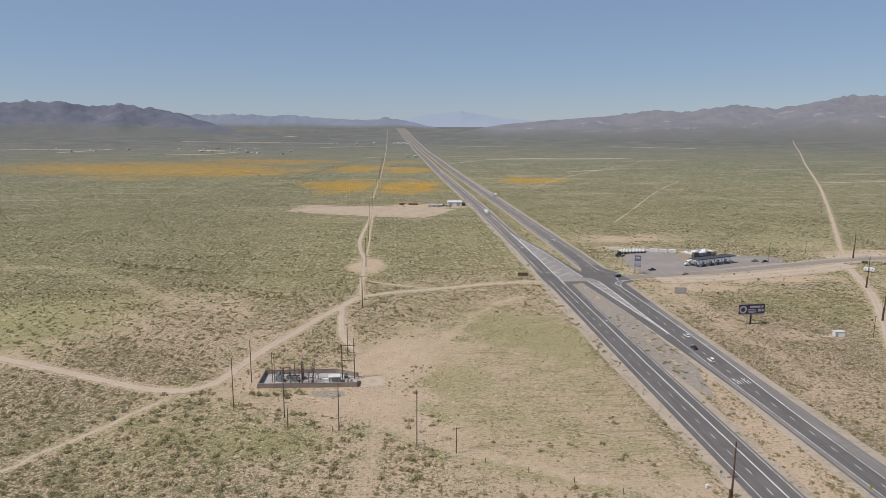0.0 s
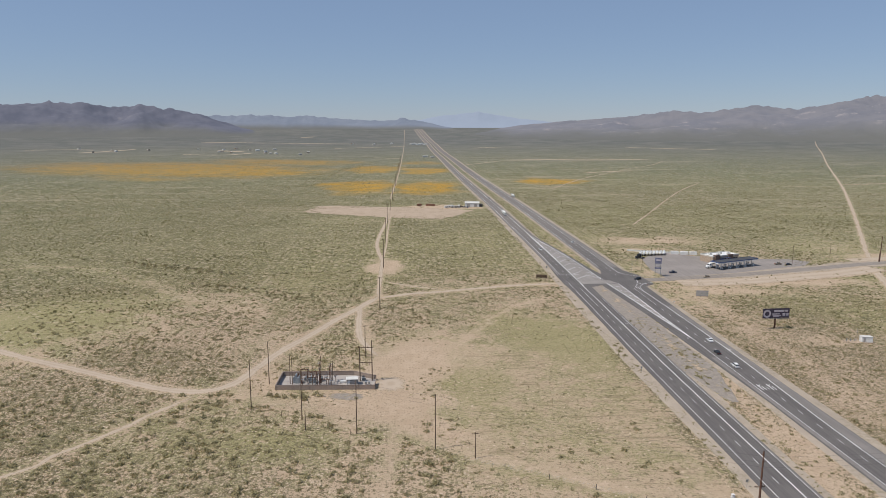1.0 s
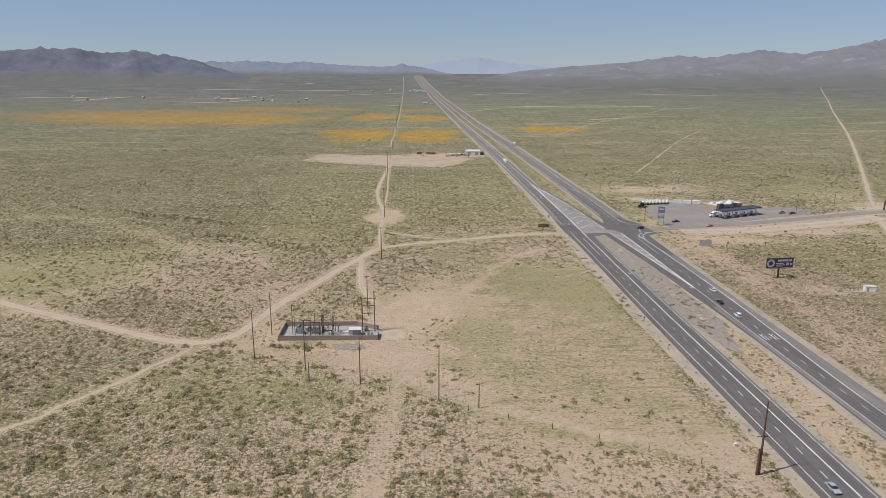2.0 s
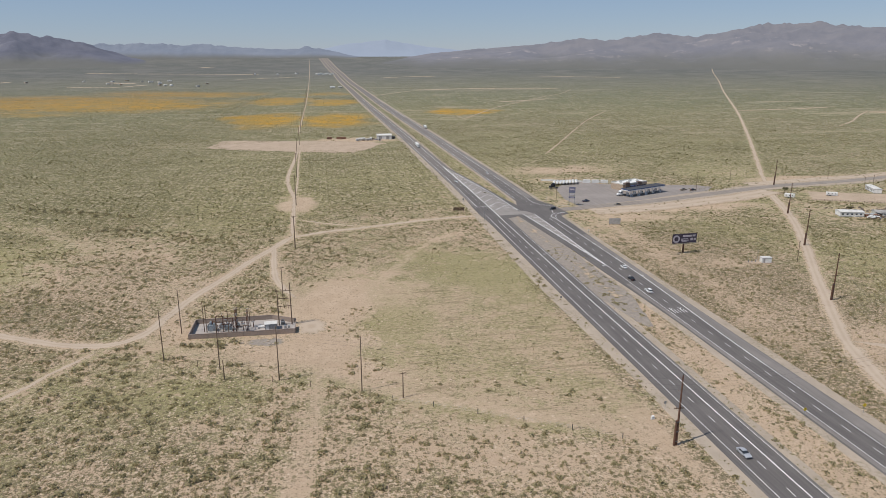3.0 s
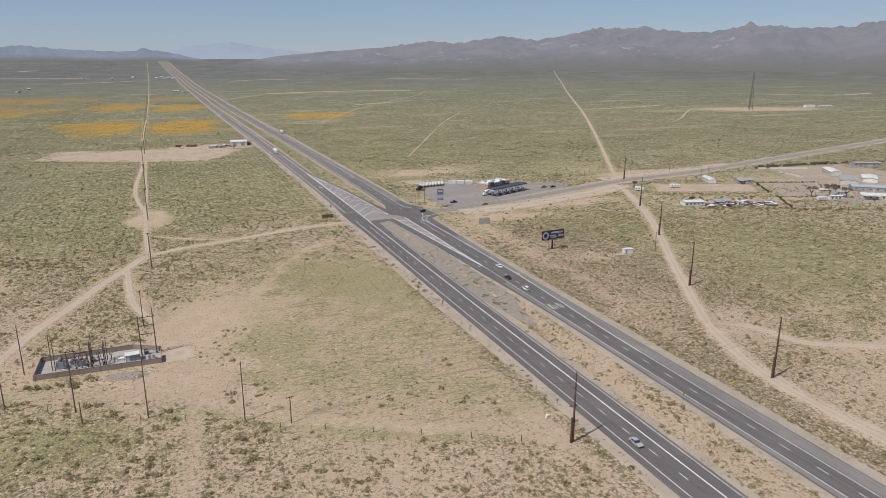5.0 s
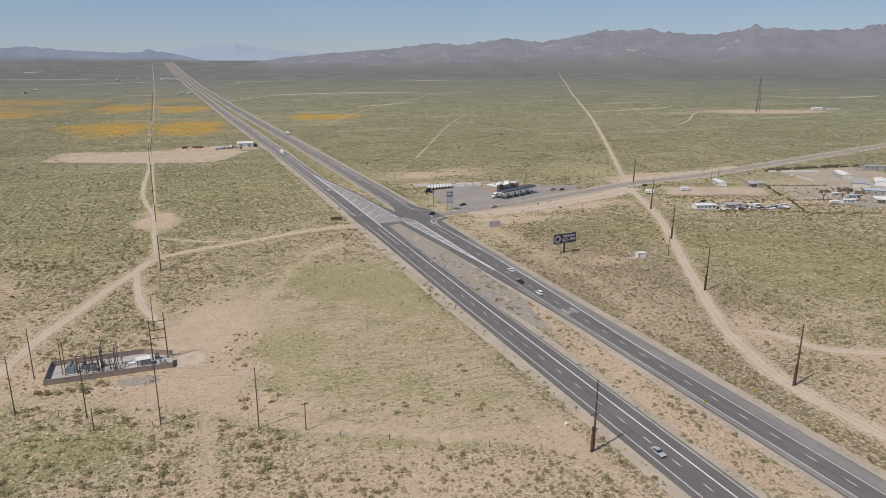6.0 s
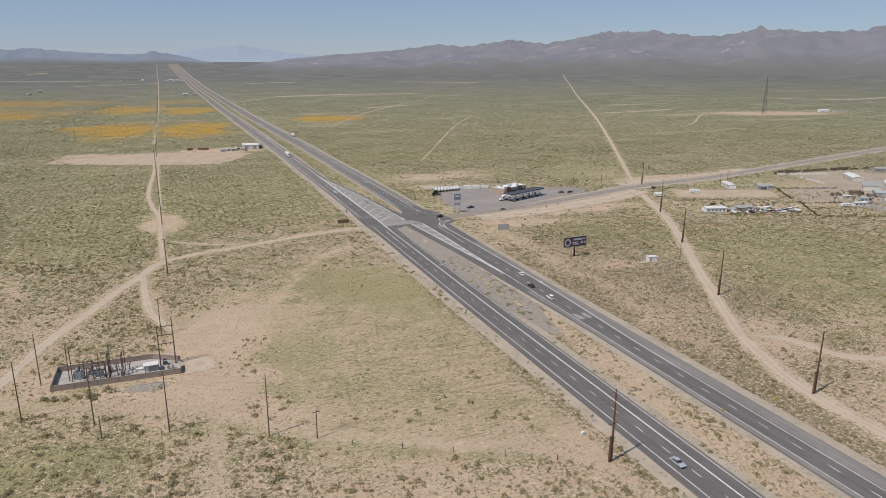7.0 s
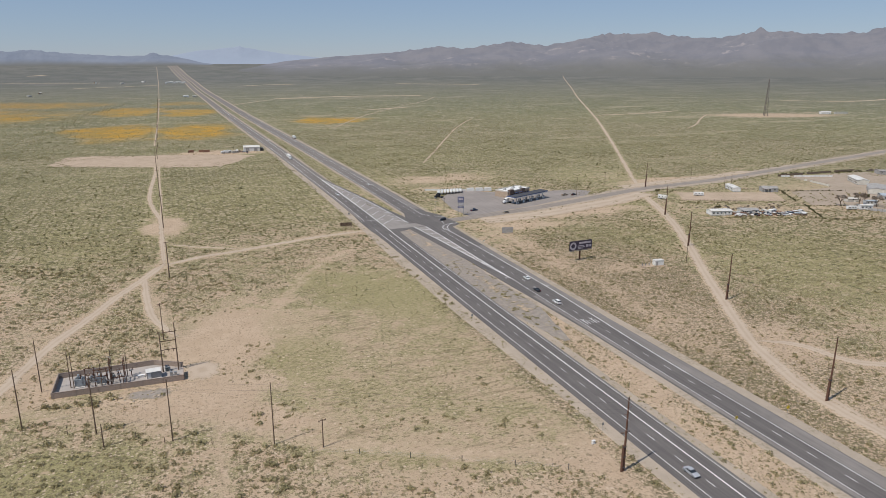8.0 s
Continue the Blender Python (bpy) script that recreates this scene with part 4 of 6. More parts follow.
# ---- poles of the power lines ----
def steel_pole(x, y, h, lean=0.0):
    t = thing("transmission_pole", "tall rust-brown power pole with a stub at its foot", "utility pole", x, y, group="steel power poles")
    part("shaft", rod((0, 0, -0.4), (lean, 0, h), 0.36, 0.17, 12), M_CORTEN, t)
    part("stub", rod((-0.62, -0.1, -0.4), (-0.46, -0.05, h * 0.36), 0.34, 0.28, 12), M_CORTEN, t, "short weathered stub strapped to the shaft")
    for z in (1.2, h * 0.2, h * 0.34):
        part("strap", rod((-0.2, 0, z - 0.09), (-0.2, 0, z + 0.09), 0.6, 0.58, 14), M_DARKSTEEL, t)
    part("top_cap", rod((lean, 0, h), (lean, 0, h + 0.18), 0.18, 0.1, 12), M_DARKSTEEL, t)
    arm = part("crossarm", box((0, 0.3, h * 0.52), (2.8, 0.16, 0.2)), M_WOOD, t)
    for u in (-1.25, -0.75, 0.75, 1.25):
        part("insulator", rod((u, 0.3, h * 0.52 + 0.08), (u, 0.3, h * 0.52 + 0.42), 0.08, 0.05, 6), M_CERAMIC, arm)
    for u in (-1, 1):
        part("arm_brace", rod((u * 0.9, 0.3, h * 0.52 - 0.05), (0, 0.32, h * 0.52 - 0.95), 0.035, 0.035, 5), M_STEEL, t)
    for k in range(3):
        z, s = h - 1.0 - 1.9 * k, (1 if k % 2 else -1)
        part("insulator", rod((lean * z / h + 0.15 * s, 0, z), (lean * z / h + 0.95 * s, 0, z + 0.22), 0.09, 0.06, 6), M_CERAMIC, t)
    return t


def wood_pole(x, y, h, arms=1, rz=0.0, posts=3, name="utility_pole", thick=0.2):
    t = thing(name, "brown weathered wooden utility pole", "utility pole", x, y, rz, group="wooden utility poles")
    part("pole", rod((0, 0, -0.4), (0.02 * h * 0.3, 0, h), thick, thick * 0.62, 10), M_WOOD, t)
    top = 0.006 * h
    for k in range(arms):
        z = h - 0.5 - 1.3 * k
        part("crossarm", box((top, 0, z), (2.3, 0.13, 0.16)), M_WOOD, t)
        for u in (-1.0, -0.55, 0.55, 1.0):
            part("insulator", rod((top + u, 0, z + 0.06), (top + u, 0, z + 0.32), 0.07, 0.05, 6), M_CERAMIC, t)
    for k in range(posts):
        z, s = h - 1.0 - 1.5 * k, (1 if k % 2 else -1)
        part("insulator", rod((0.1 * s, 0, z), (0.85 * s, 0, z + 0.15), 0.07, 0.06, 6), M_CERAMIC, t)
    return t


for x, y, h in ((-17.2, -20.2, 21.2), (66.2, -12.3, 21.4), (107.4, 73.9, 21.2), (155.7, 154.8, 20.5), (198.5, 227.8, 20.5), (255.6, 323.4, 20.0)):
    steel_pole(x, y, h, 0.15)
for x, y, h, a, p in ((-168.3, 63.0, 19.0, 0, 2), (-166.6, 87.4, 18.0, 0, 0), (-147.8, 52.3, 18.5, 0, 3), (-145.2, 43.3, 7.2, 0, 0), (-127.2, 39.8, 19.2, 0, 3), (-100.6, 27.1, 19.0, 0, 3), (-88.1, 20.4, 8.8, 1, 0)):
    wood_pole(x, y, h, a, 12.0, p)
for k in range(14):
    y = 203 + 116.2 * k
    wood_pole(-126.6 - 2.2 * min(k, 3) - 0.4 * k, y, 18.5 if k == 0 else 21.5, 1, 4.0, 1, thick=0.3)
for x, y, h in ((130.6, 127.6, 11.0), (318.1, 339.6, 10.5), (312.3, 292.3, 10.0), (326.0, 298.8, 10.0), (179.6, 312.4, 15.0), (232.5, 350.0, 10.0), (60.0, 300.0, 9.0)):
    wood_pole(x, y, h, 1, 30.0, 0, thick=0.15)


def power_wire(a, b, sag, label):
    """One conductor hanging between two points."""
    a, b = Vector(a), Vector(b)
    bm = bmesh.new()
    pts = [a.lerp(b, k / 10) - Vector((0, 0, sag * 4 * (k / 10) * (1 - k / 10))) - a for k in range(11)]
    side = Vector((a.y - b.y, b.x - a.x, 0)).normalized() * 0.014
    up = Vector((0, 0, 0.014))
    rings = [[bm.verts.new(p + d) for d in (side, up, -side, -up)] for p in pts]
    for r, s in zip(rings[:-1], rings[1:]):
        for k in range(4):
            bm.faces.new((r[k], s[k], s[(k + 1) % 4], r[(k + 1) % 4]))
    bm.faces.new(rings[0])
    bm.faces.new(rings[-1][::-1])
    bmesh.ops.recalc_face_normals(bm, faces=bm.faces[:])
    ob = new("power_wire", bpy.data.meshes.new("power_wire"))
    bm.to_mesh(ob.data)
    bm.free()
    ob.data.materials.append(M_DARKSTEEL)
    ob.location = a
    return tagged(ob, label, "cable", "overhead wires")


SOUTH_LINE = [(-168.3, 63.0, 18.4), (-147.8, 52.3, 17.9), (-127.2, 39.8, 18.6), (-100.6, 27.1, 18.4), (-17.2, -20.2, 19.6), (66.2, -12.3, 19.8)]
EAST_LINE = [(66.2, -12.3, 19.8), (107.4, 73.9, 19.6), (155.7, 154.8, 19.0), (198.5, 227.8, 19.0), (255.6, 323.4, 18.5)]
for line in (SOUTH_LINE, EAST_LINE):
    for p, q in zip(line[:-1], line[1:]):
        span = math.hypot(q[0] - p[0], q[1] - p[1])
        for dx, dz in ((0.9, 0.0), (-0.9, -1.5), (0.9, -3.0)):
            power_wire((p[0] + dx, p[1], p[2] + dz), (q[0] + dx, q[1], q[2] + dz), span * 0.018, "thin dark overhead wire between power poles")

# ---- electric substation ----
SUB = [(-162.8, 80.8), (-123.1, 79.6), (-123.1, 90.2), (-132.6, 95.9), (-162.6, 96.2)]
pad = bmesh.new()
pad.faces.new([pad.verts.new((x, y, 0.04)) for x, y in SUB])
ob = new("gravel_pad", bpy.data.meshes.new("gravel_pad"))
pad.to_mesh(ob.data)
pad.free()
ob.data.materials.append(M_GRAVEL)
tagged(ob, "light grey gravel floor of the substation", "gravel yard", kind="structure")


def soft_patch(name, cx, cy, rx, ry, mat, label, category, z=0.03, turn=0.0, seed=4.0):
    """A flat spread of loose ground that thins out towards an uneven rim."""
    co, val = [], []
    for k in range(64):
        a = 2 * math.pi * k / 64
        w = 1.0 + 0.28 * noise.noise((math.cos(a) * 2.2, math.sin(a) * 2.2, seed)) + 0.12 * noise.noise((math.cos(a) * 9, math.sin(a) * 9, seed + 3))
        for ring in (0.03, 0.4, 0.7, 1.0):
            u, v = rx * w * ring * math.cos(a), ry * w * ring * math.sin(a)
            c, s = math.cos(radians(turn)), math.sin(radians(turn))
            co.append((cx + u * c - v * s, cy + u * s + v * c, z - 0.06 * (ring == 1.0)))
            val.append(ring * 1.1 - 0.1)
    quads = [(4 * k + i, 4 * k + i + 1, 4 * ((k + 1) % 64) + i + 1, 4 * ((k + 1) % 64) + i) for k in range(64) for i in range(3)]
    me = mesh_from(name, co, quads, mat)
    me.attributes.new("across", "FLOAT", "POINT").data.foreach_set("value", np.array(val, np.float32))
    return tagged(new(name, me), label, category, kind="structure")


soft_patch("gravel_patch", -133.5, 72.6, 9.8, 4.6, M_RUBBLE, "grey gravel and rubble beside the substation wall", "gravel", turn=8)
soft_patch("gravel_patch", -116.8, 85.5, 6.4, 8.5, M_TRACK, "pale gravel apron outside the substation gate", "gravel", 0.025, 0, 9.0)
rock_rng = random.Random(12)
for k in range(22):
    x, y, s = rock_rng.uniform(-143, -128), rock_rng.uniform(68, 76), rock_rng.uniform(0.2, 1.0) ** 3 * 0.55 + 0.12
    rb = bmesh.new()
    bmesh.ops.create_icosphere(rb, subdivisions=1, radius=s)
    for v in rb.verts:
        v.co = Vector((v.co.x * 1.3, v.co.y, v.co.z * 0.5)) * rock_rng.uniform(0.75, 1.15)
    ob = new("rock", bpy.data.meshes.new("rock"))
    rb.to_mesh(ob.data)
    rb.free()
    ob.data.materials.append(M_SHOULDER)
    ob.matrix_world = pose(x, y, 0.05 + s * 0.12, 0, 0, rock_rng.uniform(0, 360))
    tagged(ob, "pale broken concrete lump on gravel", "rock", "rubble lumps")

yard_wall = thing("perimeter_wall", "brown concrete block wall round the substation", "wall", SUB[0][0], SUB[0][1])
ends = SUB + [SUB[0]]
for (a, b) in zip(ends[:-1], ends[1:]):
    a, b = Vector(a) - Vector(SUB[0]), Vector(b) - Vector(SUB[0])
    n, ang = (b - a).length, bearing(a, b)
    if abs(n - 10.6) < 0.3:
        # gateway in the east side
        a = a + (b - a) * 0.02
        b = a + (b - a) * 0.55
        n = (b - a).length
    m = (a + b) / 2
    w = part("wall_panel", box((0, 0, 0.8), (n + 0.1, 0.22, 2.1)), M_BLOCK, yard_wall)
    w.matrix_basis = pose(m.x, m.y, 0, 0, 0, ang)
    c = part("cap_course", box((0, 0, 1.9), (n + 0.2, 0.3, 0.1)), M_BLOCK, w)
    for k in range(int(n // 6) + 1):
        part("pilaster", box((-n / 2 + 0.2 + k * (n - 0.4) / max(1, int(n // 6)), 0, 0.82), (0.42, 0.42, 2.14)), M_BLOCK, w)


def transformer(x, y, rz, s=1.0, label="blue-grey power transformer with cooling fins"):
    t = thing("power_transformer", label, "transformer", x, y, rz, group="substation transformers")
    part("plinth", box((0, 0, 0.12), (3.4 * s, 2.6 * s, 0.3)), M_CONCRETE, t)
    part("tank", box((0, 0, 0.25 + 1.2 * s), (2.3 * s, 1.5 * s, 2.3 * s), bevel=0.06), M_TRANSFORMER, t)
    for k in range(9):
        for side in (-1, 1):
            part("cooling_fin", box(((-1 + k * 0.25) * s, side * 1.05 * s, 0.3 + 1.15 * s), (0.06 * s, 0.6 * s, 1.9 * s)), M_TRANSFORMER, t)
    part("conservator", rod((-1.1 * s, 0.4 * s, 0.2 + 2.9 * s), (1.1 * s, 0.4 * s, 0.2 + 2.9 * s), 0.32 * s, 0.32 * s, 12), M_TRANSFORMER, t)
    for u in (-0.7, 0.0, 0.7):
        b = part("bushing", rod((u * s, -0.3 * s, 0.2 + 2.3 * s), (u * s * 1.3, -0.45 * s, 0.2 + 3.7 * s), 0.13 * s, 0.06 * s, 8), M_CERAMIC, t)
        part("terminal", rod((u * s * 1.3, -0.45 * s, 0.2 + 3.7 * s), (u * s * 1.34, -0.46 * s, 0.2 + 3.95 * s), 0.03 * s, 0.03 * s, 6), M_STEEL, b)
    part("control_cabinet", box((1.35 * s, 0, 0.25 + 0.9 * s), (0.35 * s, 0.8 * s, 1.2 * s)), M_STEEL, t)
    return t


transformer(-155.2, 87.6, 90, 1.12)
transformer(-151.6, 89.6, 90, 0.7, "grey regulator tank with cooling fins")
transformer(-148.9, 87.2, 90, 0.95, "dark grey-blue transformer beside the bus frame")
transformer(-145.6, 89.4, 0, 0.6, "small grey breaker tank on a plinth")
transformer(-128.2, 89.0, 0, 0.62, "small grey transformer below the wooden frame")


def bus_frame(x, y, rz, w, h, bays=2):
    t = thing("bus_structure", "brown steel bus frame with porcelain insulators", "substation frame", x, y, rz, group="substation bus frames")
    for u in (-w / 2, w / 2):
        part("column", box((u, 0, h / 2 - 0.2), (0.24, 0.24, h + 0.4)), M_CORTEN, t)
        part("foot", box((u, 0, 0.15), (0.7, 0.7, 0.4)), M_CONCRETE, t)
    for k in range(bays):
        z = h - 0.2 - k * 2.4
        beam = part("beam", box((0, 0, z), (w + 0.8, 0.2, 0.22)), M_CORTEN, t)
        for u in (-0.38, 0.0, 0.38):
            part("insulator", rod((u * w, 0, z + 0.1), (u * w, 0, z + 0.8), 0.11, 0.08, 8), M_CERAMIC, beam)
            part("switch_blade", rod((u * w, -0.7, z + 0.8), (u * w, 0.7, z + 0.86), 0.04, 0.04, 6), M_STEEL, beam)
    part("brace", rod((-w / 2, 0, 0.6), (w / 2, 0, h - 2.8), 0.06, 0.06, 6), M_CORTEN, t)
    return t


bus_frame(-145.6, 85.0, 90, 3.0, 9.0, 3)
bus_frame(-141.6, 87.4, 90, 4.4, 7.2, 2)
bus_frame(-148.6, 84.6, 0, 3.6, 6.2, 2)
bus_frame(-151.9, 86.0, 0, 2.6, 6.6, 2)
bus_frame(-143.6, 83.6, 0, 3.4, 3.0, 1)
for x, y, h in ((-158.0, 87.0, 13.0), (-157.0, 86.3, 11.6), (-148.3, 82.8, 10.5), (-145.3, 86.6, 12.0), (-141.0, 89.9, 8.5)):
    wood_pole(x, y, h, 0, 20.0, 2, "substation_pole", 0.16)

wood_pole(-129.5, 119.5, 15.0, 1, 20.0, 2, "utility_pole", 0.2)
frame_stand = thing("pole_frame", "two-pole wooden frame with crossbeams in the substation", "pole frame", -129.6, 88.6, 1.5)
for u, h in ((0.0, 15.0), (5.0, 17.6)):
    part("pole", rod((u, 0, -0.4), (u, 0, h), 0.25, 0.17, 10), M_WOOD, frame_stand)
for z in (14.4, 11.2, 8.0):
    part("crossbeam", box((2.5, 0.22, z), (6.4 if z > 14 else 5.6, 0.16, 0.24)), M_WOOD, frame_stand)
for u in (-0.4, 1.6, 3.4, 5.5):
    part("insulator", rod((u, 0.22, 14.5), (u, 0.22, 15.2), 0.1, 0.07, 8), M_CERAMIC, frame_stand)
for u in (1.0, 2.5, 4.0):
    part("fuse_cutout", rod((u, 0.34, 8.0), (u, 0.4, 6.9), 0.09, 0.07, 8), M_CERAMIC, frame_stand)

hut = thing("control_house", "pale grey metal control house on a slab", "control house", -132.6, 85.6, 3)
part("slab", box((0, 0, 0.08), (5.0, 3.4, 0.26)), M_CONCRETE, hut)
part("wall", box((0, 0, 1.35), (4.4, 2.8, 2.5)), M_GREYWALL, hut)
part("roof", prism([(-1.75, 2.55), (0, 2.95), (1.75, 2.55), (1.75, 2.66), (0, 3.08), (-1.75, 2.66)], -2.4, 2.4), M_ROOF, hut, "pale sheet metal roof")
d = part("door", box((-1.3, -1.42, 1.15), (0.95, 0.06, 2.05)), M_WHITE, hut, "white metal door")
part("handle", box((-0.95, -1.48, 1.15), (0.05, 0.08, 0.14)), M_DARKSTEEL, d)
part("air_unit", box((2.32, 0, 1.5), (0.4, 1.0, 1.3), bevel=0.03), M_STEEL, hut)
slab = thing("equipment_box", "low white equipment cabinet on the gravel", "cabinet", -136.6, 87.0, 4)
part("body", box((0, 0, 0.4), (2.2, 1.1, 0.9), bevel=0.03), M_WHITE, slab)
part("lid", box((0, 0, 0.88), (2.3, 1.2, 0.08)), M_WHITE, slab)
for x, y in ((-127.0, 84.6), (-125.6, 84.4)):
    c = thing("switch_cabinet", "grey steel switch cabinet on the gravel", "cabinet", x, y, 2, group="switch cabinets")
    part("body", box((0, 0, 0.7), (0.9, 0.7, 1.5), bevel=0.03), M_STEEL, c)
    part("door", box((0, -0.36, 0.75), (0.78, 0.04, 1.25)), M_GREYWALL, c)

gear_rng = random.Random(31)
for x, y, h in ((-152.6, 85.0, 2.6), (-150.4, 84.2, 2.2), (-147.0, 88.6, 3.0), (-146.4, 83.4, 2.4), (-143.2, 86.2, 2.8), (-141.0, 84.6, 2.0), (-139.6, 88.8, 2.4), (-150.2, 91.4, 2.8), (-143.8, 90.4, 2.2)):
    g = thing("circuit_switch", "grey pole-top switch on a slim steel stand", "switch", x, y, gear_rng.uniform(0, 180), group="substation switches")
    part("stand", box((0, 0, h / 2 - 0.05), (0.2, 0.2, h + 0.1)), M_CORTEN, g)
    part("tray", box((0, 0, h), (1.5, 0.5, 0.12)), M_STEEL, g)
    for u in (-0.55, 0.0, 0.55):
        b = part("insulator", rod((u, 0, h + 0.05), (u, 0, h + 0.75), 0.12, 0.08, 8), M_CERAMIC, g)
        part("cap", rod((u, 0, h + 0.75), (u, 0, h + 0.86), 0.09, 0.05, 8), M_STEEL, b)

# wire fence south of the sandy track
fence = thing("wire_fence", "wire fence with dark steel posts along the track", "fence", -91.5, 19.1)
fp = [(-91.5, 19.1), (-79.6, 13.1), (-67.2, 6.4), (-54.8, -0.3), (-42.5, -7.5), (-30.2, -14.4)]
for k, (x, y) in enumerate(fp):
    part("post", box((x + 91.5, y - 19.1, 0.75), (0.16, 0.16, 1.9)), M_DARKSTEEL, fence)
    if k:
        a = (fp[k - 1][0] + 91.5, fp[k - 1][1] - 19.1)
        for z in (0.5, 0.95, 1.4):
            part("wire", rod((*a, z), (x + 91.5, y - 19.1, z), 0.008, 0.008, 4), M_STEEL, fence)


def stake(x, y, h, lean, label):
    t = thing("stake", label, "post", x, y, lean, "marker posts")
    part("post", rod((0, 0, -0.3), (0.06 * h, 0, h), 0.09, 0.08, 8), M_WOOD, t)
    part("cap", rod((0.06 * h, 0, h), (0.06 * h, 0, h + 0.05), 0.1, 0.07, 8), M_DARKSTEEL, t)


for x, y, h in ((-136.9, 44.3, 2.2), (-129.3, 38.6, 2.0), (-155.4, 54.3, 2.4), (-116.9, 33.1, 1.9)):
    stake(x, y, h, 40 * h, "short dark wooden marker post in sand")
ub = thing("utility_box", "small white utility box on sandy ground", "utility box", -17.0, -6.1, 12)
part("plinth", box((0, 0, 0.05), (1.1, 0.8, 0.2)), M_CONCRETE, ub)
part("body", box((0, 0, 0.5), (0.9, 0.6, 0.8), bevel=0.03), M_WHITE, ub)
part("lid", box((0, 0.01, 0.92), (0.98, 0.68, 0.07), bevel=0.02), M_WHITE, ub)

# ---- signs ----
def diamond_sign(x, y, rz):
    t = thing("warning_sign", "yellow diamond warning sign on a steel post", "road sign", x, y, rz, group="yellow warning signs")
    part("post", box((0, 0.05, 1.3), (0.07, 0.07, 2.9)), M_STEEL, t)
    p = part("panel", box((0, 0, 0), (0.95, 0.03, 0.95), bevel=0.01), M_YELLOW, t)
    p.matrix_basis = pose(0, 0, 2.6, 0, 45, 0)
    part("symbol", box((0, -0.024, 2.6), (0.14, 0.012, 0.55)), M_DARKSTEEL, t, "black bar symbol")


diamond_sign(27.6, -13.4, 4)
diamond_sign(46.8, -14.4, -6)


def plate_sign(x, y, rz, w, h, z, mat, label, group="small road signs"):
    t = thing("road_sign", label, "road sign", x, y, rz, group=group)
    for u in ((-w * 0.3, w * 0.3) if w > 1.2 else (0.0,)):
        part("post", box((u, 0.05, z / 2 + 0.1), (0.08, 0.08, z + 0.6)), M_STEEL, t)
    part("panel", box((0, 0, z), (w, 0.03, h), bevel=0.008), mat, t)


plate_sign(-10.5, -1.1, 180, 0.75, 0.9, 2.1, M_STEEL, "small grey road sign seen from behind")
plate_sign(-9.8, 93.8, 180, 0.75, 0.9, 2.1, M_STEEL, "small grey road sign seen from behind")
plate_sign(46.5, 203.0, 0, 0.9, 0.7, 2.0, M_WHITE, "small white road sign beside the shoulder")
plate_sign(45.5, 246.0, 60, 0.75, 0.75, 2.2, M_RED, "red stop sign at the junction")
plate_sign(21.5, 268.0, 0, 0.6, 0.9, 1.4, M_WHITE, "small white keep sign in the median")
plate_sign(-9.2, 305.0, 180, 1.0, 1.3, 2.2, M_STEEL, "grey highway sign seen from behind")
for x, y, h in ((-5.9, 244.7, 7.5), (52.0, 292.0, 8.5)):
    t = thing("street_lamp", "slim galvanised street lamp at the junction", "street lamp", x - 2.0, y, 0, group="junction lamps")
    part("pole", rod((0, 0, -0.3), (0, 0, h), 0.1, 0.06, 8), M_STEEL, t)
    part("arm", rod((0, 0, h), (1.8, 0, h + 0.35), 0.05, 0.04, 6), M_STEEL, t)
    part("lamp_head", box((2.0, 0, h + 0.34), (0.7, 0.28, 0.14), bevel=0.03), M_DARKSTEEL, t)

gate = thing("entrance_sign", "brown wooden ranch sign on log posts", "sign", -18.3, 276.6, -8)
for u in (-3.4, 0.0, 3.4):
    part("log_post", rod((u, 0, -0.3), (u, 0, 2.7), 0.2, 0.18, 8), M_PLANK, gate)
for z in (0.9, 1.45, 2.0, 2.55):
    part("plank", box((0, -0.22, z), (7.4, 0.1, 0.48)), M_PLANK, gate)

board = thing("billboard", "dark printed billboard on a single brown post", "billboard", 80.9, 153.4, 3)
part("post", rod((0, 0.5, -0.5), (0, 0.5, 6.0), 0.46, 0.44, 14), M_CORTEN, board)
part("torsion_beam", box((0, 0.5, 6.1), (11.5, 0.5, 0.5)), M_DARKSTEEL, board)
part("back_frame", box((0, 0.22, 8.3), (14.4, 0.2, 5.0)), M_DARKSTEEL, board)
face = part("poster", box((0, 0.06, 8.3), (14.6, 0.14, 5.2), bevel=0.03), M_DARKSIGN, board, "dark purple-grey printed face")
for k in range(5):
    part("upright", box((-5.6 + 2.8 * k, 0.42, 8.2), (0.18, 0.3, 5.4)), M_DARKSTEEL, board)
part("catwalk", box((0, -0.5, 5.55), (14.4, 0.9, 0.08)), M_DARKSTEEL, board)
ring = bmesh.new()
for k in range(28):
    a0, a1 = 2 * math.pi * k / 28, 2 * math.pi * (k + 1) / 28
    ring.faces.new([ring.verts.new((-4.9 + r * math.cos(a), -0.02, 8.1 + r * math.sin(a))) for r, a in ((1.2, a0), (2.1, a0), (2.1, a1), (1.2, a1))])
part("ring_print", ring, M_POSTER, face, "pale ring shape")
for u, z, w, h in ((1.6, 9.5, 5.6, 1.0), (5.6, 9.5, 1.6, 1.0), (0.0, 7.9, 4.0, 0.5), (0.4, 7.1, 4.6, 0.4), (0.0, 6.5, 3.2, 0.3), (4.3, 7.6, 1.5, 1.4), (6.2, 7.5, 1.3, 1.2)):
    part("lettering_bar", box((u, -0.03, z), (w, 0.03, h)), M_POSTER, face, "pale bar of lettering")

